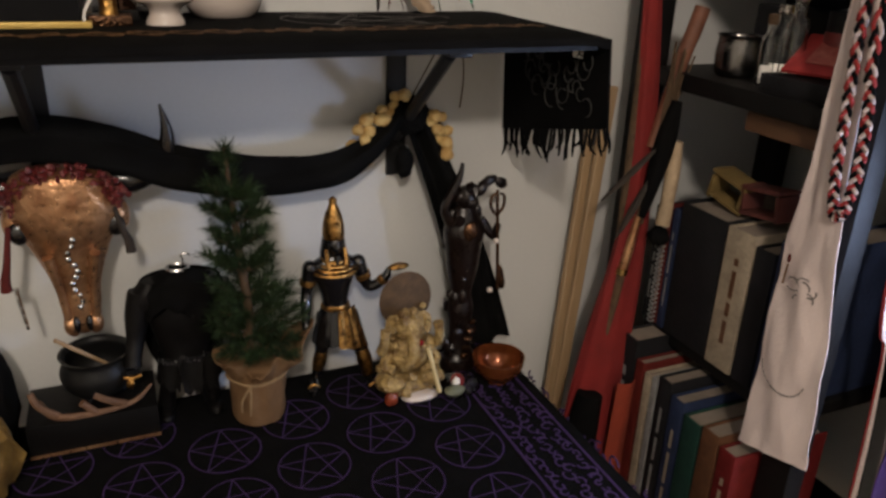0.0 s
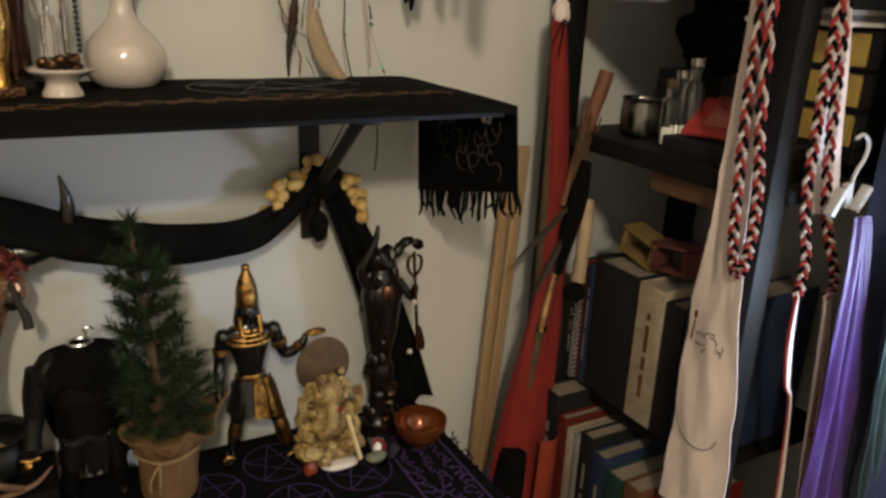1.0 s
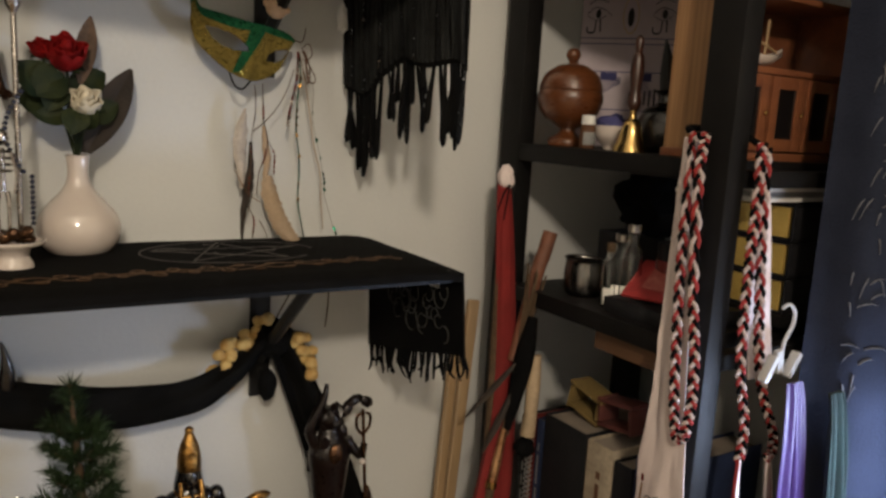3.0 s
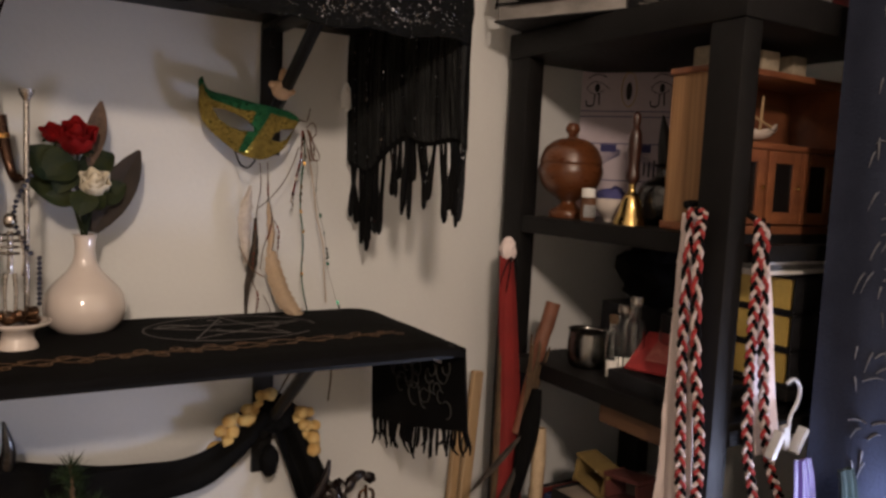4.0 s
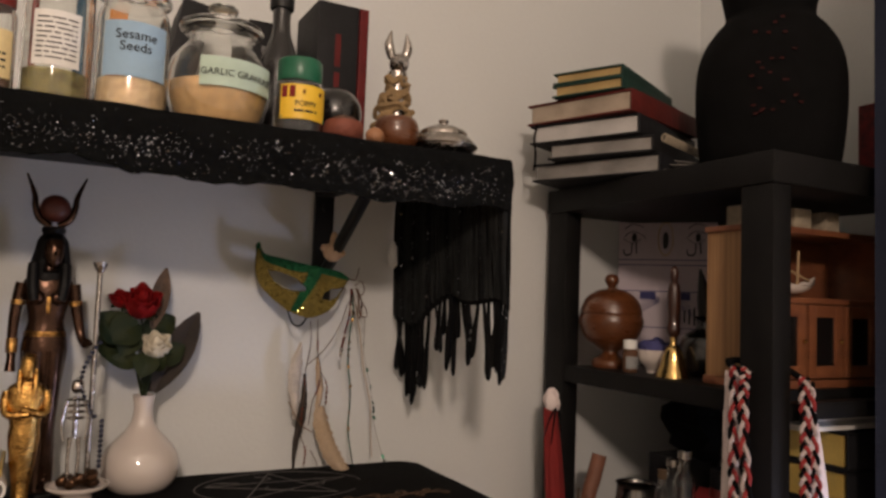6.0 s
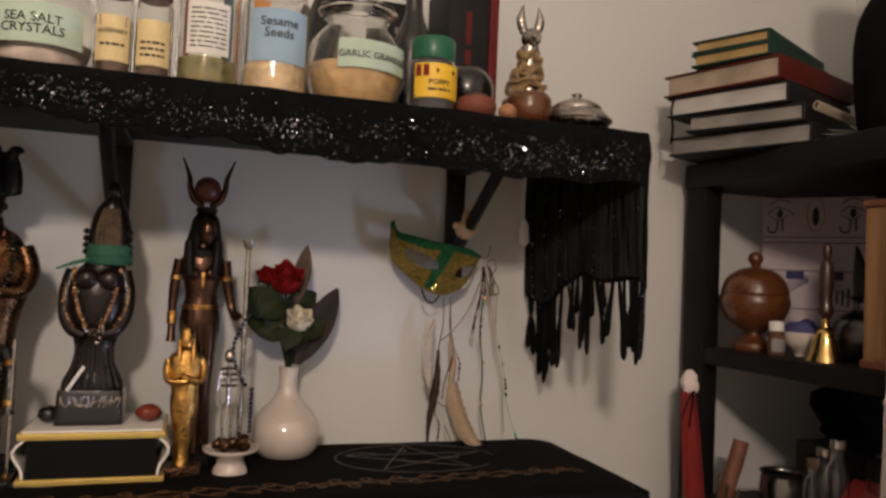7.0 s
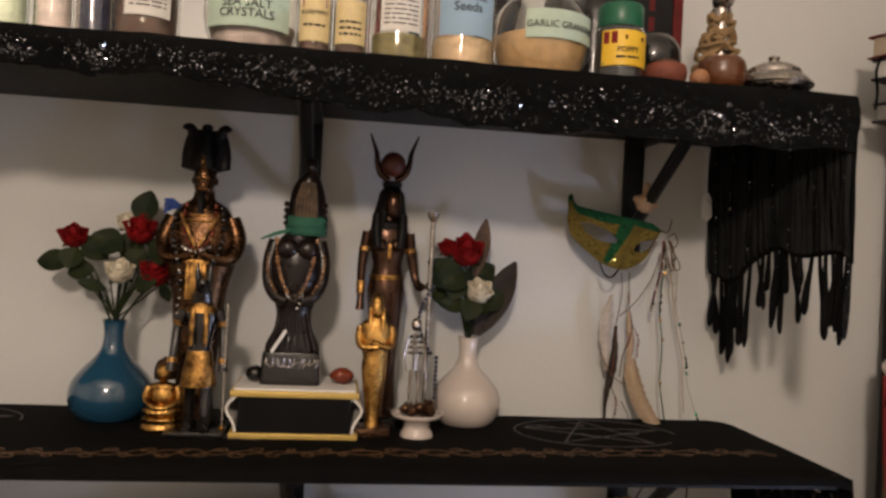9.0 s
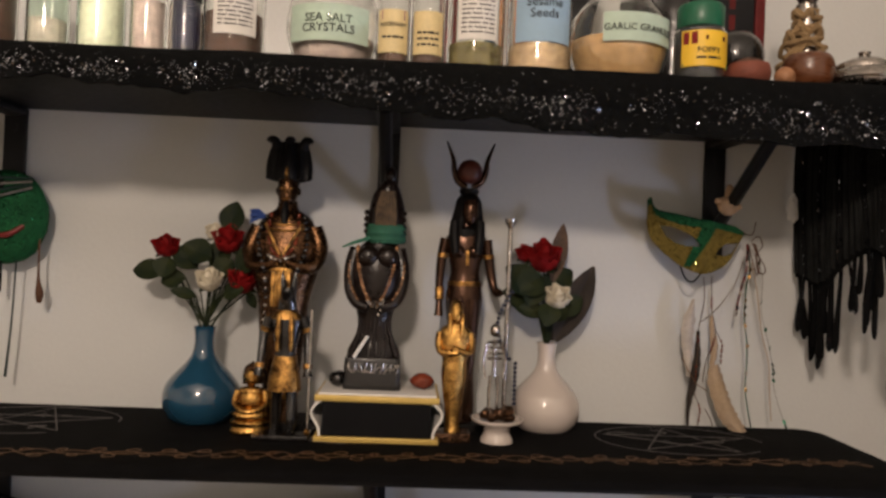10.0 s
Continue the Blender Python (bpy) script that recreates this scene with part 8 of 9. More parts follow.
def poster():
    ob = thing("egyptian_poster", (0.304, -0.008, UP), "lilac poster with painted eyes and winged figures across the corner", "poster", "", -52)
    w, h = 0.185, 0.205
    part("sheet", boxed((0.69 * w, 0.0012, h), (0.345 * w, 0, h / 2 + 0.001)), POSTERPAPER, ob)
    def mark(name, bm, material):
        for v in bm.verts:
            v.co.x *= 0.69
        part(name, bm, material, ob)
    for z, t in ((0.138, 0.0012), (0.131, 0.0012), (0.192, 0.002), (0.198, 0.0012), (0.048, 0.0012), (0.096, 0.0012)):
        mark("rule_line", boxed((w, 0.0005, t), (w / 2, -0.0009, z)), BLUEPRINT)
    for cx in (0.030, 0.150):
        e = bmesh.new()
        tube([(cx - 0.020, -0.001, 0.168), (cx - 0.006, -0.001, 0.176), (cx + 0.012, -0.001, 0.173), (cx + 0.024, -0.001, 0.166)], 0.0013, 6, e, 0.4, 4)
        tube([(cx - 0.020, -0.001, 0.166), (cx - 0.002, -0.001, 0.160), (cx + 0.014, -0.001, 0.166)], 0.0011, 6, e, 0.4, 4)
        tube([(cx - 0.018, -0.001, 0.180), (cx - 0.002, -0.001, 0.186), (cx + 0.018, -0.001, 0.182)], 0.0015, 6, e, 0.4, 4)
        tube([(cx - 0.004, -0.001, 0.160), (cx - 0.006, -0.001, 0.146), (cx - 0.018, -0.001, 0.145), (cx - 0.020, -0.001, 0.152)], 0.0012, 6, e, 0.4, 4)
        tube([(cx + 0.004, -0.001, 0.161), (cx + 0.005, -0.001, 0.146)], 0.0014, 6, e, 0.4)
        blob(e, (cx, -0.001, 0.168), (0.005, 0.0006, 0.006), 0, 0, 2)
        mark("painted_eye", e, INK)
    mark("gold_scarab", tube([(0.090 + 0.014 * math.cos(a * math.pi / 10), -0.001, 0.166 + 0.022 * math.sin(a * math.pi / 10)) for a in range(21)], 0.0020, 6, None, 0.4), GOLDPAPER)
    mark("scarab_body", blob(bmesh.new(), (0.090, -0.001, 0.164), (0.006, 0.0006, 0.012), 0, 0, 2), INK)
    for s in (-1, 1):
        wing = bmesh.new()
        for k in range(7):
            tube([(0.090 + s * 0.010, -0.001, 0.088 - 0.001 * k), (0.090 + s * (0.035 + 0.004 * k), -0.001, 0.092 - 0.005 * k)], 0.0011, 5, wing, 0.4)
        mark("painted_wing", wing, BLUEPRINT)
        mark("painted_band", boxed((0.030, 0.0004, 0.010), (0.090 + s * 0.032, -0.0008, 0.090)), BLUEPRINT)
    for k in range(9):
        mark("painted_figure", boxed((0.0035, 0.0004, 0.016 + 0.004 * (k % 3)), (0.100 + 0.009 * k, -0.0008, 0.064)), INK)


poster()


def cabinet():
    ob = thing("miniature_cabinet", (0.212, -0.312, UP), "small reddish wooden cabinet with an open shelf and glazed doors", "cabinet")
    w, d, h = 0.195, 0.062, 0.158
    part("side_panel", boxed((0.006, d, h), (0.003, d / 2, h / 2), 0.001), OAK, ob, "ribbed oak side panel")
    part("side_panel", boxed((0.006, d, h), (w - 0.003, d / 2, h / 2), 0.001), REDWOOD, ob)
    part("back_panel", boxed((w - 0.012, 0.003, h), (w / 2, d - 0.002, h / 2)), REDWOOD, ob)
    for z, t in ((0.004, 0.008), (0.086, 0.006), (0.155, 0.006)):
        part("shelf_board", boxed((w - 0.010 if 0.01 < z < 0.15 else w + 0.008, d + 0.004, t), (w / 2, d / 2 - 0.002, z), 0.001), REDWOOD, ob)
    for k in range(3):
        x = 0.040 + 0.056 * k
        dr = part("door", boxed((0.052, 0.004, 0.072), (x, 0.001, 0.046), 0.001), REDWOOD, ob)
        for sx in (-1, 1):
            part("stile", boxed((0.011, 0.003, 0.072), (x + sx * 0.020, -0.0025, 0.046), 0.0006), REDWOOD, dr)
        for sz in (-1, 1):
            part("rail", boxed((0.030, 0.003, 0.012), (x, -0.0025, 0.046 + sz * 0.030), 0.0006), REDWOOD, dr)
        part("pane", boxed((0.028, 0.001, 0.048), (x, -0.0015, 0.046)), BLACKGLOSS, dr)
        part("knob", blob(bmesh.new(), (x + 0.021, -0.006, 0.046), (0.0025, 0.0025, 0.0025), 0, 0, 1), BRASS, dr)
    for x, ww in ((0.010, 0.030), (0.062, 0.026), (0.110, 0.022)):
        solo("cream_block", boxed((ww, 0.040, 0.020), (0, 0.02, 0.010), 0.0012), CREAMC, "small cream box on the miniature cabinet", "box", "cream boxes", "", (0.212 + x + ww / 2, -0.305, UP + 0.159))
    boat = thing("white_boat", (0.290, -0.290, UP + 0.0895), "small white model boat with wooden sticks", "model boat")
    hull = sheet(lambda u, v: (-0.034 + 0.068 * u, -0.012 * math.sin(math.pi * u) * math.cos(math.pi * v), 0.004 + 0.010 * (2 * u - 1) ** 2 + 0.008 * (1 - math.sin(math.pi * v))), 16, 8, 0.0022)
    part("hull", hull, WHITECERAMIC, boat)
    for a, b in (((0.008, 0, 0.008), (0.010, 0, 0.048)), ((-0.012, 0, 0.030), (0.026, 0, 0.018)), ((-0.026, 0, 0.034), (-0.004, 0, 0.020))):
        part("mast", tube([a, b], 0.0014, 6), PALEWOOD, boat)


cabinet()

# middle bay
mb = thing("metal_cup", (0.224, -0.140, MID), "small shiny steel cup on the shelf", "cup")
part("cup", jar_shell(smooth_profile([(0.018, 0), (0.022, 0.006), (0.0235, 0.024), (0.022, 0.040), (0.024, 0.044)], 4), 0.0015), mat("dull_dark_steel", (0.22, 0.21, 0.20), 0.22, 1.0, 0.2, 60, 0.1), mb)
for k, (x, y, h, r) in enumerate(((0.214, -0.190, 0.062, 0.008), (0.226, -0.210, 0.085, 0.011), (0.240, -0.180, 0.070, 0.012))):
    gb = thing("glass_vial", (x, y, MID), "clear glass vial with a paper label on the shelf", "bottle", "glass vials")
    part("glass", jar_shell(smooth_profile([(r, 0), (r, 0.7 * h), (0.55 * r, 0.84 * h), (0.55 * r, h)], 3), 0.0012), GLASS, gb).visible_shadow = False
    part("label", label_patch(r, 1.6 * r, 0.018, 0.012, -0.6), WHITEPAPER, gb)
    part("stopper", lathe([(0.5 * r, h - 0.002), (0.65 * r, h), (0.65 * r, h + 0.008), (0, h + 0.009)], 14), SILVER if k else BARK, gb)
lf = thing("red_leaflet", (0.218, -0.252, MID + 0.012), "red folded leaflet with pale print lying on the shelf", "leaflet")
part("paper", boxed((0.062, 0.080, 0.003), (0.022, 0, 0.024), 0, (0, -30, 18)), mat("faded_red_paper", (0.36, 0.03, 0.03), 0.7, 0, 0.3, 60, 0.1), lf)
part("print", boxed((0.034, 0.050, 0.0006), (0.0212, -0.002, 0.0262), 0, (0, -30, 18)), mat("faded_print", (0.45, 0.16, 0.13), 0.8, 0, 0.5, 90, 0.0, (0.25, 0.02, 0.02), 0.9), lf)
solo("dark_box", boxed((0.10, 0.10, 0.016), (0.05, 0, 0.008), 0.001), BLACKC, "flat black box under a red leaflet", "box", at=(0.195, -0.255, MID))
wbk = thing("wooden_board", (0.192, -0.252, 1.152), "raw-edged wooden board slid under the shelf", "board")
part("board", boxed((0.200, 0.105, 0.020), (0.100, 0, 0.010), 0.002), wood("worn_brown_wood", (0.15, 0.075, 0.035), (0.06, 0.03, 0.015), (60, 6, 60)), wbk)
solo("black_plush", blob(bmesh.new(), (0, 0, 0), (0.050, 0.045, 0.042), 0.4, 7), BLACKCLOTH, "black fuzzy cloth bundle at the back of the shelf", "bundle", at=(0.310, -0.165, MID + 0.115))
solo("black_case", boxed((0.06, 0.05, 0.075), (0, 0, 0.0375), 0.002), BLACKC, "black upright case at the back of the shelf", "case", at=(0.285, -0.150, MID))
tin = thing("red_tin", (0.262, -0.235, MID + 0.016), "dark tin with a red band and white slip", "tin")
part("body", lathe([(0.016, 0), (0.017, 0.002), (0.017, 0.060), (0.0, 0.061)], 22), BLACKC, tin)
part("band", lathe([(0.0172, 0.012), (0.0178, 0.013), (0.0178, 0.040), (0.0172, 0.041)], 22), REDPLASTIC, tin)
part("slip", boxed((0.030, 0.001, 0.012), (-0.004, -0.019, 0.052), 0, (0, -24, 10)), WHITEPAPER, tin)
for k in range(3):
    lie = Matrix(((1, 0, 0), (0, 0, -1), (0, 1, 0)))
    gbk = thing("gilt_book", (0.372, -0.275, 1.212 + 0.0375 * k), "thick black book with gilt page edges stacked flat", "book", "gilt books")
    part("cover", boxed((0.118, 0.122, 0.0020), (0, 0, 0.001)), BLACKC, gbk)
    part("cover", boxed((0.118, 0.122, 0.0020), (0, 0, 0.035)), BLACKC, gbk)
    part("spine", boxed((0.116, 0.003, 0.036), (0, -0.0595, 0.018), 0.001), BLACKC, gbk)
    part("page_block", boxed((0.112, 0.112, 0.030), (-0.001, 0.002, 0.018)), GOLDPAPER, gbk)
solo("book_ledge", boxed((0.13, 0.13, 0.012), (0, 0, 0.006), 0.001), BLACKWOOD, "low black riser under the gilt books", "riser", at=(0.372, -0.275, 1.1995))
for k, (z, m) in enumerate(((1.326, WHITEPAPER), (1.331, GREYC), (1.336, WHITEPAPER))):
    solo("paper_pad", boxed((0.16 - 0.012 * k, 0.10, 0.0045), (0, 0, 0.00225)), m, "thin stack of pale paper on the gilt books", "paper", "paper pads", "", (0.340, -0.280, z))


def spine_row(rows, x, depth, base, group):
    """Books side by side with their spines towards the open end of the unit."""
    for y0, y1, top, cover, title, label in rows:
        book((x, (y0 + y1) / 2, base), abs(y1 - y0) - 0.001, depth, top - base, cover, "book", label, (0, 0, -90), group, title)


spine_row([(-0.088, -0.104, 1.035, BLACKC, GREYC, "thin black book standing on the shelf"), (-0.106, -0.116, 1.040, MAROONC, CREAMC, "spiral-bound notebook with a pale spine"), (-0.118, -0.130, 1.040, NAVYC, GREYC, "dark blue book with small pale lettering"), (-0.132, -0.204, 1.052, BLACKC, None, "very thick black hardback book"), (-0.206, -0.246, 1.050, CREAMC, BROWNC, "cream-spined hardback with brown lettering"), (-0.248, -0.275, 1.042, BLACKC, None, "plain black hardback on the shelf"), (-0.277, -0.316, 1.060, NAVYC, None, "dark navy hardback book")], 0.192, 0.15, 0.885, "upper row of books")
sp = thing("spiral_binding", (0.187, -0.111, 0.885), "pale spiral binding of a notebook", "binding")
for k in range(24):
    part("coil", tube([(0.004 * math.cos(a * math.pi / 4), 0.005 * math.sin(a * math.pi / 4), 0.004 + 0.0063 * k) for a in range(9)], 0.0010, 5), GREYC, sp)
solo("book_shelf_board", boxed((0.20, 0.235, 0.016), (0, 0, 0.008), 0.001), BLACKWOOD, "black board carrying the upper row of books", "board", at=(0.296, -0.205, 0.868))
spine_row([(-0.105, -0.140, 0.880, BLACKC, GREYC, "black book with pale title"), (-0.142, -0.158, 0.858, MAROONC, None, "slim dark red cloth-bound book"), (-0.160, -0.172, 0.850, CREAMC, None, "slim book with a cream spine"), (-0.174, -0.184, 0.852, GREYC, None, "slim grey paper-covered book"), (-0.186, -0.208, 0.860, BLACKC, GREYC, "black paperback with pale lettering"), (-0.210, -0.232, 0.848, NAVYC, CREAMC, "navy paperback with cream lettering"), (-0.234, -0.262, 0.838, GREENC, None, "dark green paperback on the shelf"), (-0.264, -0.290, 0.842, BROWNC, None, "worn brown paperback on the shelf"), (-0.292, -0.316, 0.835, REDC, CREAMC, "red paperback with cream lettering")], 0.150, 0.13, 0.656, "lower row of books")
for k, (y, z, m, tilt) in enumerate(((-0.165, 1.056, mat("dull_yellow_card", (0.17, 0.115, 0.035), 0.8), 12), (-0.215, 1.058, mat("dull_red_card", (0.09, 0.02, 0.015), 0.8), -8))):
    bk = thing("small_box", (0.232, y, z), "small yellow and red open card box lying on the books" if k == 0 else "small red card box lying on the books", "box")
    for sx, sz, ww, hh in ((0, 0.002, 0.05, 0.004), (0, 0.030, 0.05, 0.004), (-0.024, 0.016, 0.004, 0.028), (0.024, 0.016, 0.004, 0.028)):
        part("side", boxed((0.030, ww, hh), (0, sx, sz), 0.0006, (tilt, 0, 0)), m, bk)


# ---- on top of the shelving unit ----
ROOF = 1.584
ALONG, OUT = Vector((0.92, 0.39, 0)), Vector((0.39, -0.92, 0))


def flat_book(corner, z, thick, depth, height, cover, label, swing=0.0, pages=None):
    """A book lying flat, its spine facing the room; corner: the near end of its spine."""
    ob = book((0, 0, 0), thick, depth, height, cover, "book", label, (0, 0, 0), "books on the unit", None, pages)
    turn = Matrix.Rotation(radians(swing), 3, "Z")
    along, out = turn @ ALONG, turn @ OUT
    m = Matrix((Vector((0, 0, 1)), -out, -along)).transposed().to_4x4()
    at = Vector((*corner, z + thick / 2)) + along * height
    ob.matrix_world = Matrix.Translation(at) @ m
    return ob


flat_book((0.186, -0.206), ROOF, 0.021, 0.160, 0.165, BLACKC, "black ring binder full of papers lying flat", 0, LOOSEPAPER)
flat_book((0.176, -0.206), ROOF + 0.0215, 0.018, 0.125, 0.165, BLACKC, "spiral notebook with loose white papers", 4, LOOSEPAPER)
flat_book((0.163, -0.198), ROOF + 0.0405, 0.022, 0.135, 0.165, BLACKC, "black-covered pad of white pages lying flat", 1, WHITEPAGE)
flat_book((0.152, -0.198), ROOF + 0.0635, 0.024, 0.135, 0.165, MAROONC, "dark red leather-bound journal lying flat", -3, OLDPAGE)
flat_book((0.146, -0.190), ROOF + 0.0885, 0.014, 0.085, 0.160, GREENC, "dark green book lying flat on a stack", 2, YELLOWPAGE)
flat_book((0.147, -0.188), ROOF + 0.1030, 0.013, 0.082, 0.160, GREENC, "thin dark green book lying flat on a stack", 4, YELLOWPAGE)
coil = thing("spiral_coil", (0, 0, 0), "pale plastic spiral binding of a notebook", "binding")
for k in range(16):
    c = Vector((0.190, -0.210, ROOF + 0.0365)) + ALONG * (0.009 * k)
    part("coil_ring", tube([c + OUT * (0.0035 * math.cos(q * 0.785)) + Vector((0, 0, 0.0042 * math.sin(q * 0.785))) for q in range(9)], 0.0011, 5), CREAMC, coil)
for k in range(3):
    solo("loose_sheet", sheet(lambda u, v, k=k: (0.09 * u, 0.05 * v, 0.002 * math.sin(5 * u + k) + 0.004 * v * k), 10, 6, 0.0006), LOOSEPAPER, "loose crumpled paper sticking out of the notebook", "paper", "loose sheets", "", (0.205 + 0.018 * k, -0.232 + 0.006 * k, ROOF + 0.003 + 0.004 * k), 23 + 8 * k)


solo("binder_strap", limb((0.112, -0.084, 1.648, 0.0014), (0.109, -0.082, 1.632, 0.0014), (0.113, -0.080, 1.612, 0.0014), (0.111, -0.080, 1.594, 0.0014), n=6), BLACKCLOTH, "black elastic strap hanging from the books", "strap")
URNRED = mat("faded_red_paint", (0.045, 0.008, 0.007), 0.8, 0, 0.5, 90, 0.2, spec=0.15)
urn = thing("black_urn", (0.272, -0.285, 1.584), "large matt black urn with faded red marks on the unit", "urn")
urn.location = (0.276, -0.272, ROOF)
part("body", lathe(smooth_profile([(0.062, 0), (0.068, 0.008), (0.073, 0.05), (0.074, 0.095), (0.069, 0.125), (0.056, 0.148), (0.046, 0.160), (0.045, 0.170), (0.050, 0.195), (0.058, 0.230), (0.048, 0.262), (0.0, 0.268)], 5), 32), BLACKCLOTH, urn)
rnd = random.Random(44)
for k in range(26):
    a = -2.35 + rnd.uniform(-0.35, 0.30)
    z = 0.045 + 0.10 * rnd.random()
    rr = 0.0745 if z < 0.11 else 0.0690
    part("red_mark", boxed((0.004, 0.002, 0.002), (rr * math.cos(a), rr * math.sin(a), z), 0, (0, 0, math.degrees(a) + 90)), URNRED, urn)
solo("patterned_book", boxed((0.05, 0.020, 0.075), (0, 0, 0.0375), 0.001), mat("red_pattern_cover", (0.30, 0.03, 0.03), 0.6, 0, 0.4, 120, 0.1, (0.03, 0.02, 0.02), 0.9), "small red patterned book standing beside the urn", "book", at=(0.385, -0.325, ROOF))


# ---- cloths hanging on the unit ----
def braid(points, r, ob, name="braided_cord"):
    """Three strands plaited along a line."""
    row = smooth_profile(points, 14)
    strands = [[], [], []]
    n = len(row)
    length = sum((Vector(a) - Vector(b)).length for a, b in zip(row, row[1:]))
    turns = length / (r * 7.5)
    for i, p in enumerate(row):
        d = (Vector(row[min(n - 1, i + 1)]) - Vector(row[max(0, i - 1)])).normalized()
        side = d.cross(Vector((-0.75, -0.66, 0))).normalized()
        up = side.cross(d)
        for k in range(3):
            a = 2 * math.pi * (turns * i / (n - 1) + k / 3)
            strands[k].append(Vector(p) + side * r * 1.15 * math.sin(a) + up * r * 0.6 * math.sin(2 * a))
    for k, m in enumerate((CORDRED, CORDWHITE, BLACKCLOTH)):
        part(name, tube(strands[k], r * 0.64, 7), m, ob)


def stole():
    ob = thing("white_stole", (0, 0, 0), "white cotton stole with embroidery hung over the unit's post", "stole")
    edge_a = smooth_profile([(1.384, -0.318), (1.300, -0.314), (1.200, -0.311), (1.130, -0.310), (1.085, -0.3050), (1.060, -0.3035), (0.950, -0.3060), (0.850, -0.3050)], 6)
    edge_b = smooth_profile([(1.384, -0.338), (1.300, -0.343), (1.200, -0.350), (1.130, -0.356), (1.085, -0.364), (1.060, -0.367), (0.950, -0.378), (0.850, -0.384)], 6)
    ra, rb = [(z, y) for z, y in edge_a[::-1]], [(z, y) for z, y in edge_b[::-1]]
    def left(u, v):
        z = 1.384 - 0.534 * v
        a, b = along_line(ra, z), along_line(rb, z)
        fold = max(0.0, min(1.0, (z - 1.09) / 0.08))
        pucker = math.exp(-((z - 1.075) / 0.035) ** 2)
        x = 0.1650 + 0.0035 * math.sin(3 * u + 4 * v) - 0.004 * v + 0.0040 * noise.noise(Vector((3 * u, 9 * v, 5))) - 0.0035 * fold * (1 - abs(2 * u - 0.7)) + 0.0022 * pucker * math.sin(7 * u + 30 * v) + 0.0012 * noise.noise(Vector((8 * u, 30 * v, 2)))
        return (x, a + (b - a) * u, z + (0.017 * u if v > 0.97 else 0))
    part("front_panel", sheet(left, 22, 80, 0.0008), WHITECLOTH, ob)
    def right(u, v):
        z = 1.378 - 0.215 * v
        x0 = 0.205 + 0.030 * v
        return (x0 + (0.014 + 0.024 * v) * u, -0.3625 - 0.002 * math.sin(6 * v), z)
    part("back_panel", sheet(right, 8, 24, 0.0008), WHITECLOTH, ob)
    part("candle_motif", limb((0.1575, -0.3155, 1.035, 0.0010), (0.1575, -0.3170, 1.055, 0.0010), n=6), GOLDTHREAD, ob)
    part("flame_motif", blob(bmesh.new(), (0.1575, -0.317, 1.061), (0.0008, 0.0020, 0.0045), 0, 0, 2), MAROONC, ob)
    rnd = random.Random(51)
    for k in range(9):
        y, z, a0, r = -0.338 + rnd.uniform(-0.012, 0.012), 1.030 + rnd.uniform(-0.014, 0.016), rnd.uniform(0, 6), rnd.uniform(0.004, 0.009)
        part("embroidery", tube([(0.1578, y + r * math.cos(a0 + 0.35 * q), z + r * 0.7 * math.sin(a0 + 0.35 * q)) for q in range(8)], 0.0006, 5), GREYTHREAD, ob)
    for k in range(14):
        a = math.pi * (1.08 + 0.84 * k / 13)
        part("embroidery", tube([(0.1558, -0.340 + 0.026 * math.cos(a), 0.955 + 0.026 * math.sin(a)), (0.1558, -0.340 + 0.026 * math.cos(a + 0.16), 0.955 + 0.026 * math.sin(a + 0.16))], 0.0006, 5), GREYTHREAD, ob)


stole()
cords = thing("braided_cords", (0, 0, 0), "red, white and black braided cords with tassels hung over the post", "cords")
braid([(0.160, -0.332, 1.388), (0.157, -0.334, 1.311), (0.156, -0.337, 1.251), (0.155, -0.342, 1.195), (0.154, -0.347, 1.148), (0.153, -0.355, 1.117), (0.153, -0.364, 1.122)], 0.0030, cords)
braid([(0.160, -0.344, 1.388), (0.157, -0.344, 1.351), (0.156, -0.352, 1.254), (0.155, -0.362, 1.200), (0.154, -0.366, 1.155), (0.153, -0.363, 1.122)], 0.0030, cords)
braid([(0.203, -0.369, 1.382), (0.204, -0.370, 1.330), (0.203, -0.371, 1.281), (0.205, -0.371, 1.230), (0.210, -0.371, 1.176), (0.224, -0.372, 1.125), (0.221, -0.373, 1.088)], 0.0030, cords)
braid([(0.207, -0.371, 1.378), (0.211, -0.373, 1.315), (0.218, -0.374, 1.255), (0.227, -0.375, 1.196), (0.242, -0.375, 1.151), (0.264, -0.375, 1.113), (0.266, -0.376, 1.092), (0.256, -0.377, 1.086)], 0.0030, cords)
part("cord_saddle", limb((0.163, -0.336, 1.384, 0.0030), (0.172, -0.314, 1.392, 0.0030), (0.205, -0.314, 1.392, 0.0030), (0.209, -0.345, 1.388, 0.0030), (0.207, -0.369, 1.378, 0.0030)), BLACKCLOTH, cords)
rnd = random.Random(61)
for k in range(9):
    d = rnd.uniform(-0.006, 0.006)
    part("tassel_strand", limb((0.220 + 0.3 * d, -0.374, 1.092, 0.0020), (0.218 + d, -0.377, 1.045, 0.0024), (0.226 + d, -0.378, 1.000, 0.0020), (0.236 + 0.5 * d, -0.378, 0.978, 0.0016), (0.247 + 1.4 * d, -0.379, 0.870, 0.0017), (0.254 + 2 * d, -0.379, 0.760, 0.0014), n=6), (WHITECLOTH, WHITECLOTH, BLACKCLOTH, REDCLOTH)[k % 4], cords)
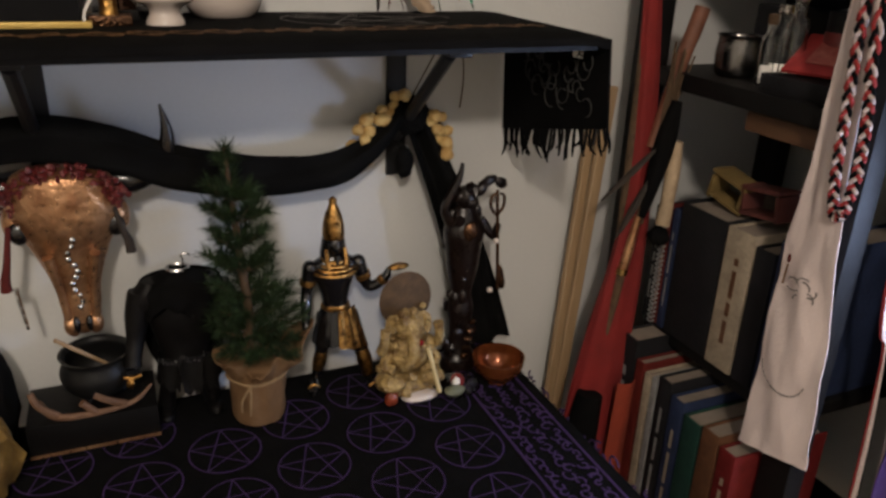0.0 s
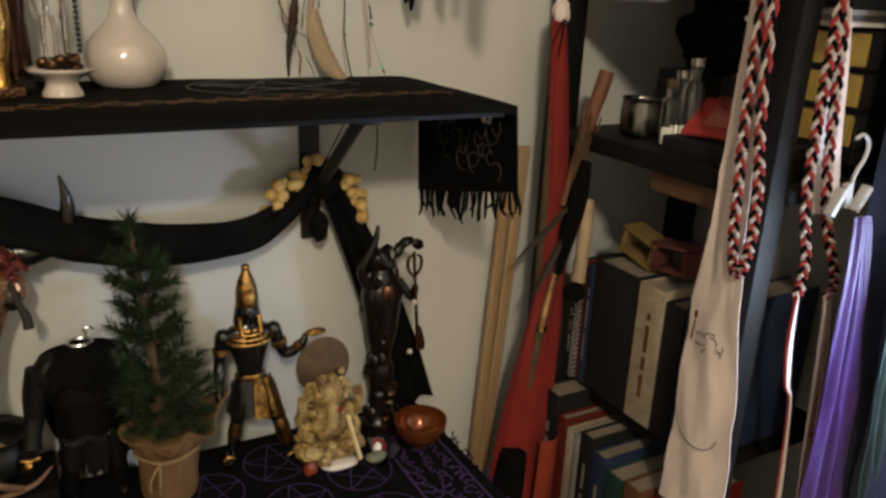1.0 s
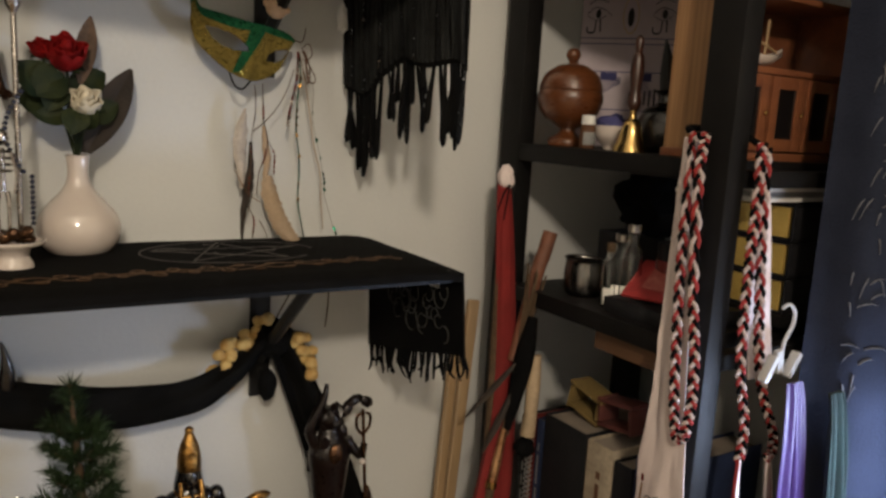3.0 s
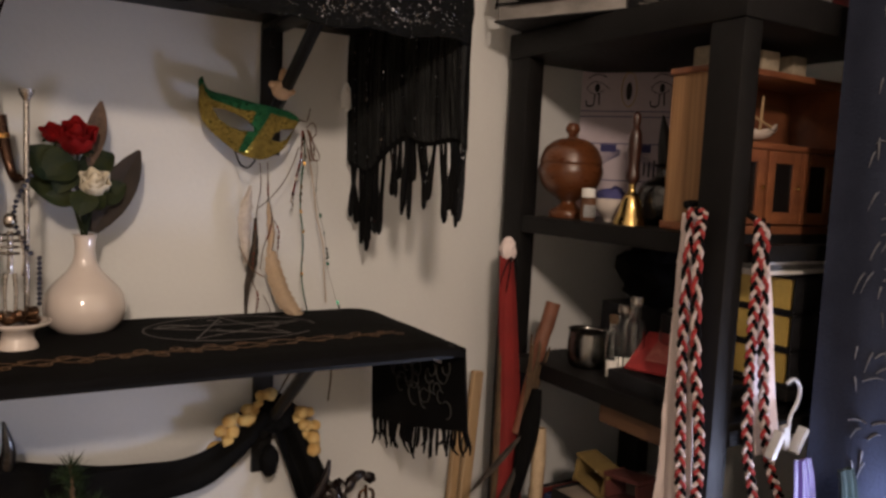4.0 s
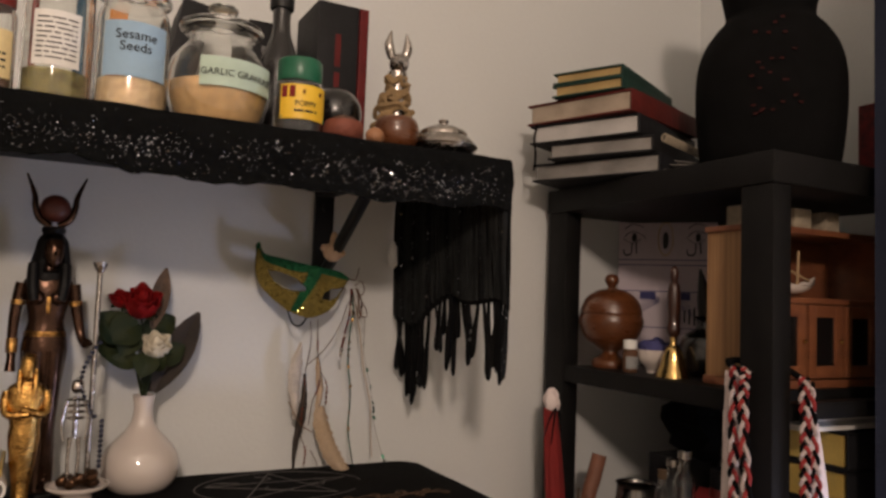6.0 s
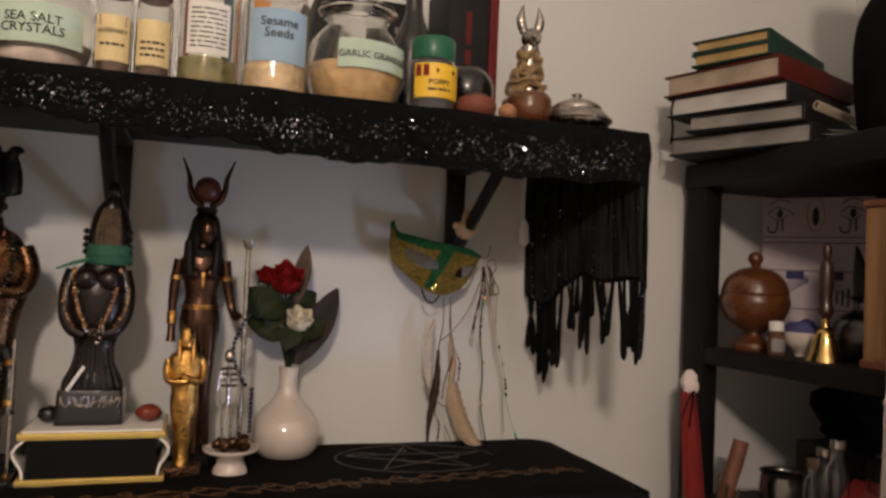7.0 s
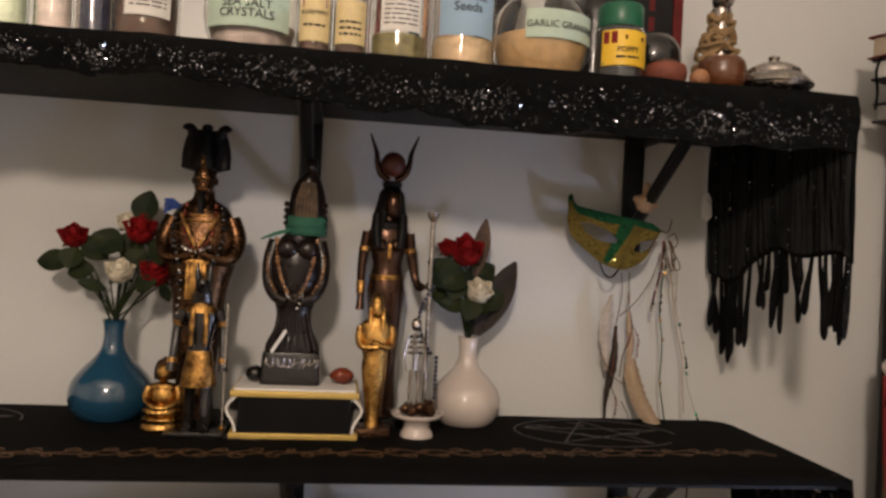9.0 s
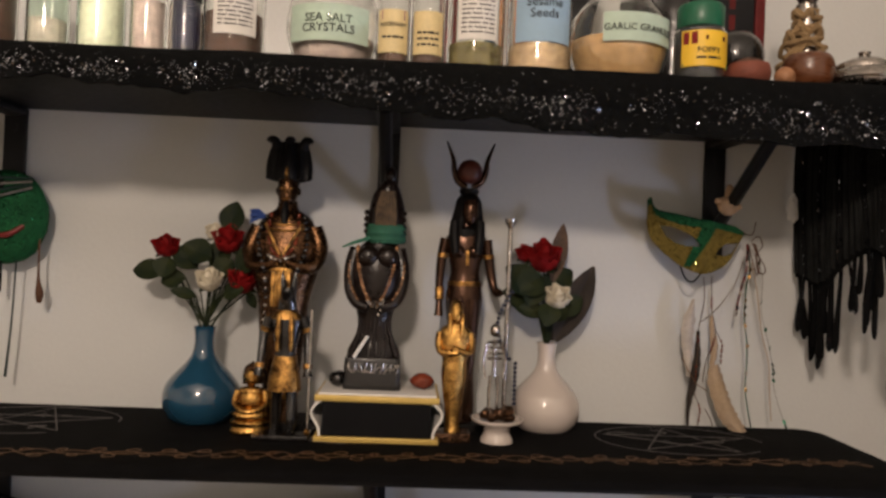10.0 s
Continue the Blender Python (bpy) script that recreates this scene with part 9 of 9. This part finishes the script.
for k in range(8):
    d = rnd.uniform(-0.006, 0.006)
    part("tassel_strand", limb((0.258 + 0.3 * d, -0.378, 1.090, 0.0020), (0.264 + d, -0.380, 1.040, 0.0022), (0.269 + d, -0.380, 0.990, 0.0018), (0.281 + 1.5 * d, -0.381, 0.870, 0.0016), (0.290 + 2 * d, -0.381, 0.760, 0.0014), n=6), (REDCLOTH, WHITECLOTH, REDCLOTH, WHITECLOTH)[k % 4], cords)
part("tassel_knot", blob(bmesh.new(), (0.2755, -0.381, 0.935), (0.0030, 0.0030, 0.0042), 0.1, 2, 2), REDCLOTH, cords)


def clip_hanger():
    ob = thing("clip_hanger", (0.247, -0.385, 1.185), "white plastic clip hanger hooked on the unit", "hanger")
    part("hook", tube([(0, 0, 0.006), (0.001, 0, 0.020), (0.010, 0, 0.034), (0.011, 0, 0.047), (0.002, 0, 0.055), (-0.008, 0, 0.052)], 0.0017, 8, glide=5), HANGERPLASTIC, ob)
    part("neck", boxed((0.009, 0.006, 0.022), (-0.004, 0, 0.002), 0.0015, (0, -8, 0)), HANGERPLASTIC, ob)
    for x, t in ((-0.022, 30), (0.012, 34)):
        part("clip", boxed((0.006, 0.009, 0.026), (x, -0.003, -0.002), 0.0012, (0, t, 0)), HANGERPLASTIC, ob)


clip_hanger()


def gathered(name, x0, x1, xb0, xb1, y, z0, z1, material, label, folds, seed):
    def fn(u, v):
        a, b = x0 + (xb0 - x0) * v ** 0.7, x1 + (xb1 - x1) * v ** 0.7
        amp = (0.003 + 0.009 * v) * (0.6 + 0.6 * noise.noise(Vector((4 * u, 1.5 * v, seed + 9))))
        return (a + (b - a) * u, y - amp * math.sin(folds * 2 * math.pi * (u + 0.10 * noise.noise(Vector((3 * u, 2.2 * v, seed)))) + seed + 2.5 * v) - 0.012 * v * noise.noise(Vector((7 * u, 5 * v, seed + 3))), z0 + (z1 - z0) * v)
    return solo(name, sheet(fn, 60, 36, 0.0016), material, label, "cloth")


gathered("purple_satin_cloth", 0.232, 0.256, 0.252, 0.330, -0.402, 1.172, 0.70, PURPLESATIN, "shiny purple satin cloth hanging in folds from the hanger", 3.2, 0.4)
gathered("green_velvet_cloth", 0.264, 0.284, 0.312, 0.362, -0.424, 1.166, 0.72, GREENCLOTH, "dark green velvet cloth hanging beside the purple satin", 3, 1.2)


def bulb_lamp():
    """A slim stand with a cold-white bulb beside the hanging cloths."""
    ob = thing("floor_lamp", (0.315, -0.560, 0), "slim black floor lamp, cold-white bulb under an added unseen light-blocking cap", "lamp")
    glow = bpy.data.materials.new("cold_white_bulb")
    glow.use_nodes = True
    b = glow.node_tree.nodes["Principled BSDF"]
    b.inputs["Base Color"].default_value = (0.9, 0.93, 1.0, 1)
    b.inputs["Emission Color"].default_value = (0.62, 0.72, 1.0, 1)
    b.inputs["Emission Strength"].default_value = 60.0
    part("base", lathe(smooth_profile([(0.0, 0.0), (0.085, 0.0), (0.088, 0.006), (0.020, 0.014), (0.008, 0.020)], 3), 32), BLACKMETAL, ob)
    part("pole", tube([(0, 0, 0.012), (0, 0, 1.020)], 0.0055, 12), BLACKMETAL, ob)
    part("socket", lathe(smooth_profile([(0.006, 1.016), (0.013, 1.022), (0.014, 1.046), (0.012, 1.050)], 3), 20), BLACKMETAL, ob)
    # unseen cap and arms, added to keep the bulb's light off the upper wall
    part("light_blocker", lathe(smooth_profile([(0.060, 1.130), (0.058, 1.134), (0.034, 1.150), (0.010, 1.156), (0.0, 1.157)], 3), 32), BLACKMETAL, ob)
    for s in (-1, 1):
        part("blocker_arm", tube([(s * 0.013, 0.006, 1.040), (s * 0.032, 0.010, 1.085), (s * 0.040, 0.010, 1.138)], 0.0014, 6, glide=3), BLACKMETAL, ob)
    part("bulb", lathe(smooth_profile([(0.010, 1.049), (0.012, 1.056), (0.0185, 1.070), (0.0195, 1.082), (0.014, 1.094), (0.0, 1.099)], 4), 24), glow, ob, "glowing cold-white bulb")
    return ob


bulb_lamp()


def curtain():
    ob = thing("navy_hanging", (0, 0, 0), "navy cloth wall hanging brushed with faded white calligraphy", "wall hanging")
    A, B = Vector((0.296, -0.374, 0)), Vector((0.452, -0.625, 0))
    side = (B - A).normalized()
    out = Vector((-side.y, side.x, 0)) * -1
    def at(u, z, lift=0.0):
        return A + (B - A) * u + out * (0.007 * math.sin(13 * u) + 0.004 * math.sin(29 * u + z * 3) + lift) + Vector((0, 0, z))
    part("cloth", sheet(lambda u, v: at(u, 1.95 - 1.5 * v), 50, 20, 0.002), NAVYCLOTH, ob)
    rnd = random.Random(71)
    for col, u0 in enumerate((0.16, 0.34, 0.56)):
        for row in range(8):
            z0 = 1.66 - 0.068 * row - 0.03 * (col % 2)
            for k in range(7):
                du, dz = rnd.uniform(-0.055, 0.03), rnd.uniform(-0.022, 0.024)
                eu, ez = (rnd.uniform(0.03, 0.07), rnd.uniform(-0.004, 0.010)) if k % 2 else (rnd.uniform(-0.030, 0.020), rnd.uniform(-0.024, -0.010))
                part("brush_stroke", tube([at(u0 + du + eu * q / 3, z0 + dz + ez * q / 3 + 0.003 * math.sin(q), 0.0022) for q in range(4)], [0.0011, 0.0016, 0.0011, 0.0006], 5, None, 0.5), CHALK, ob)


curtain()
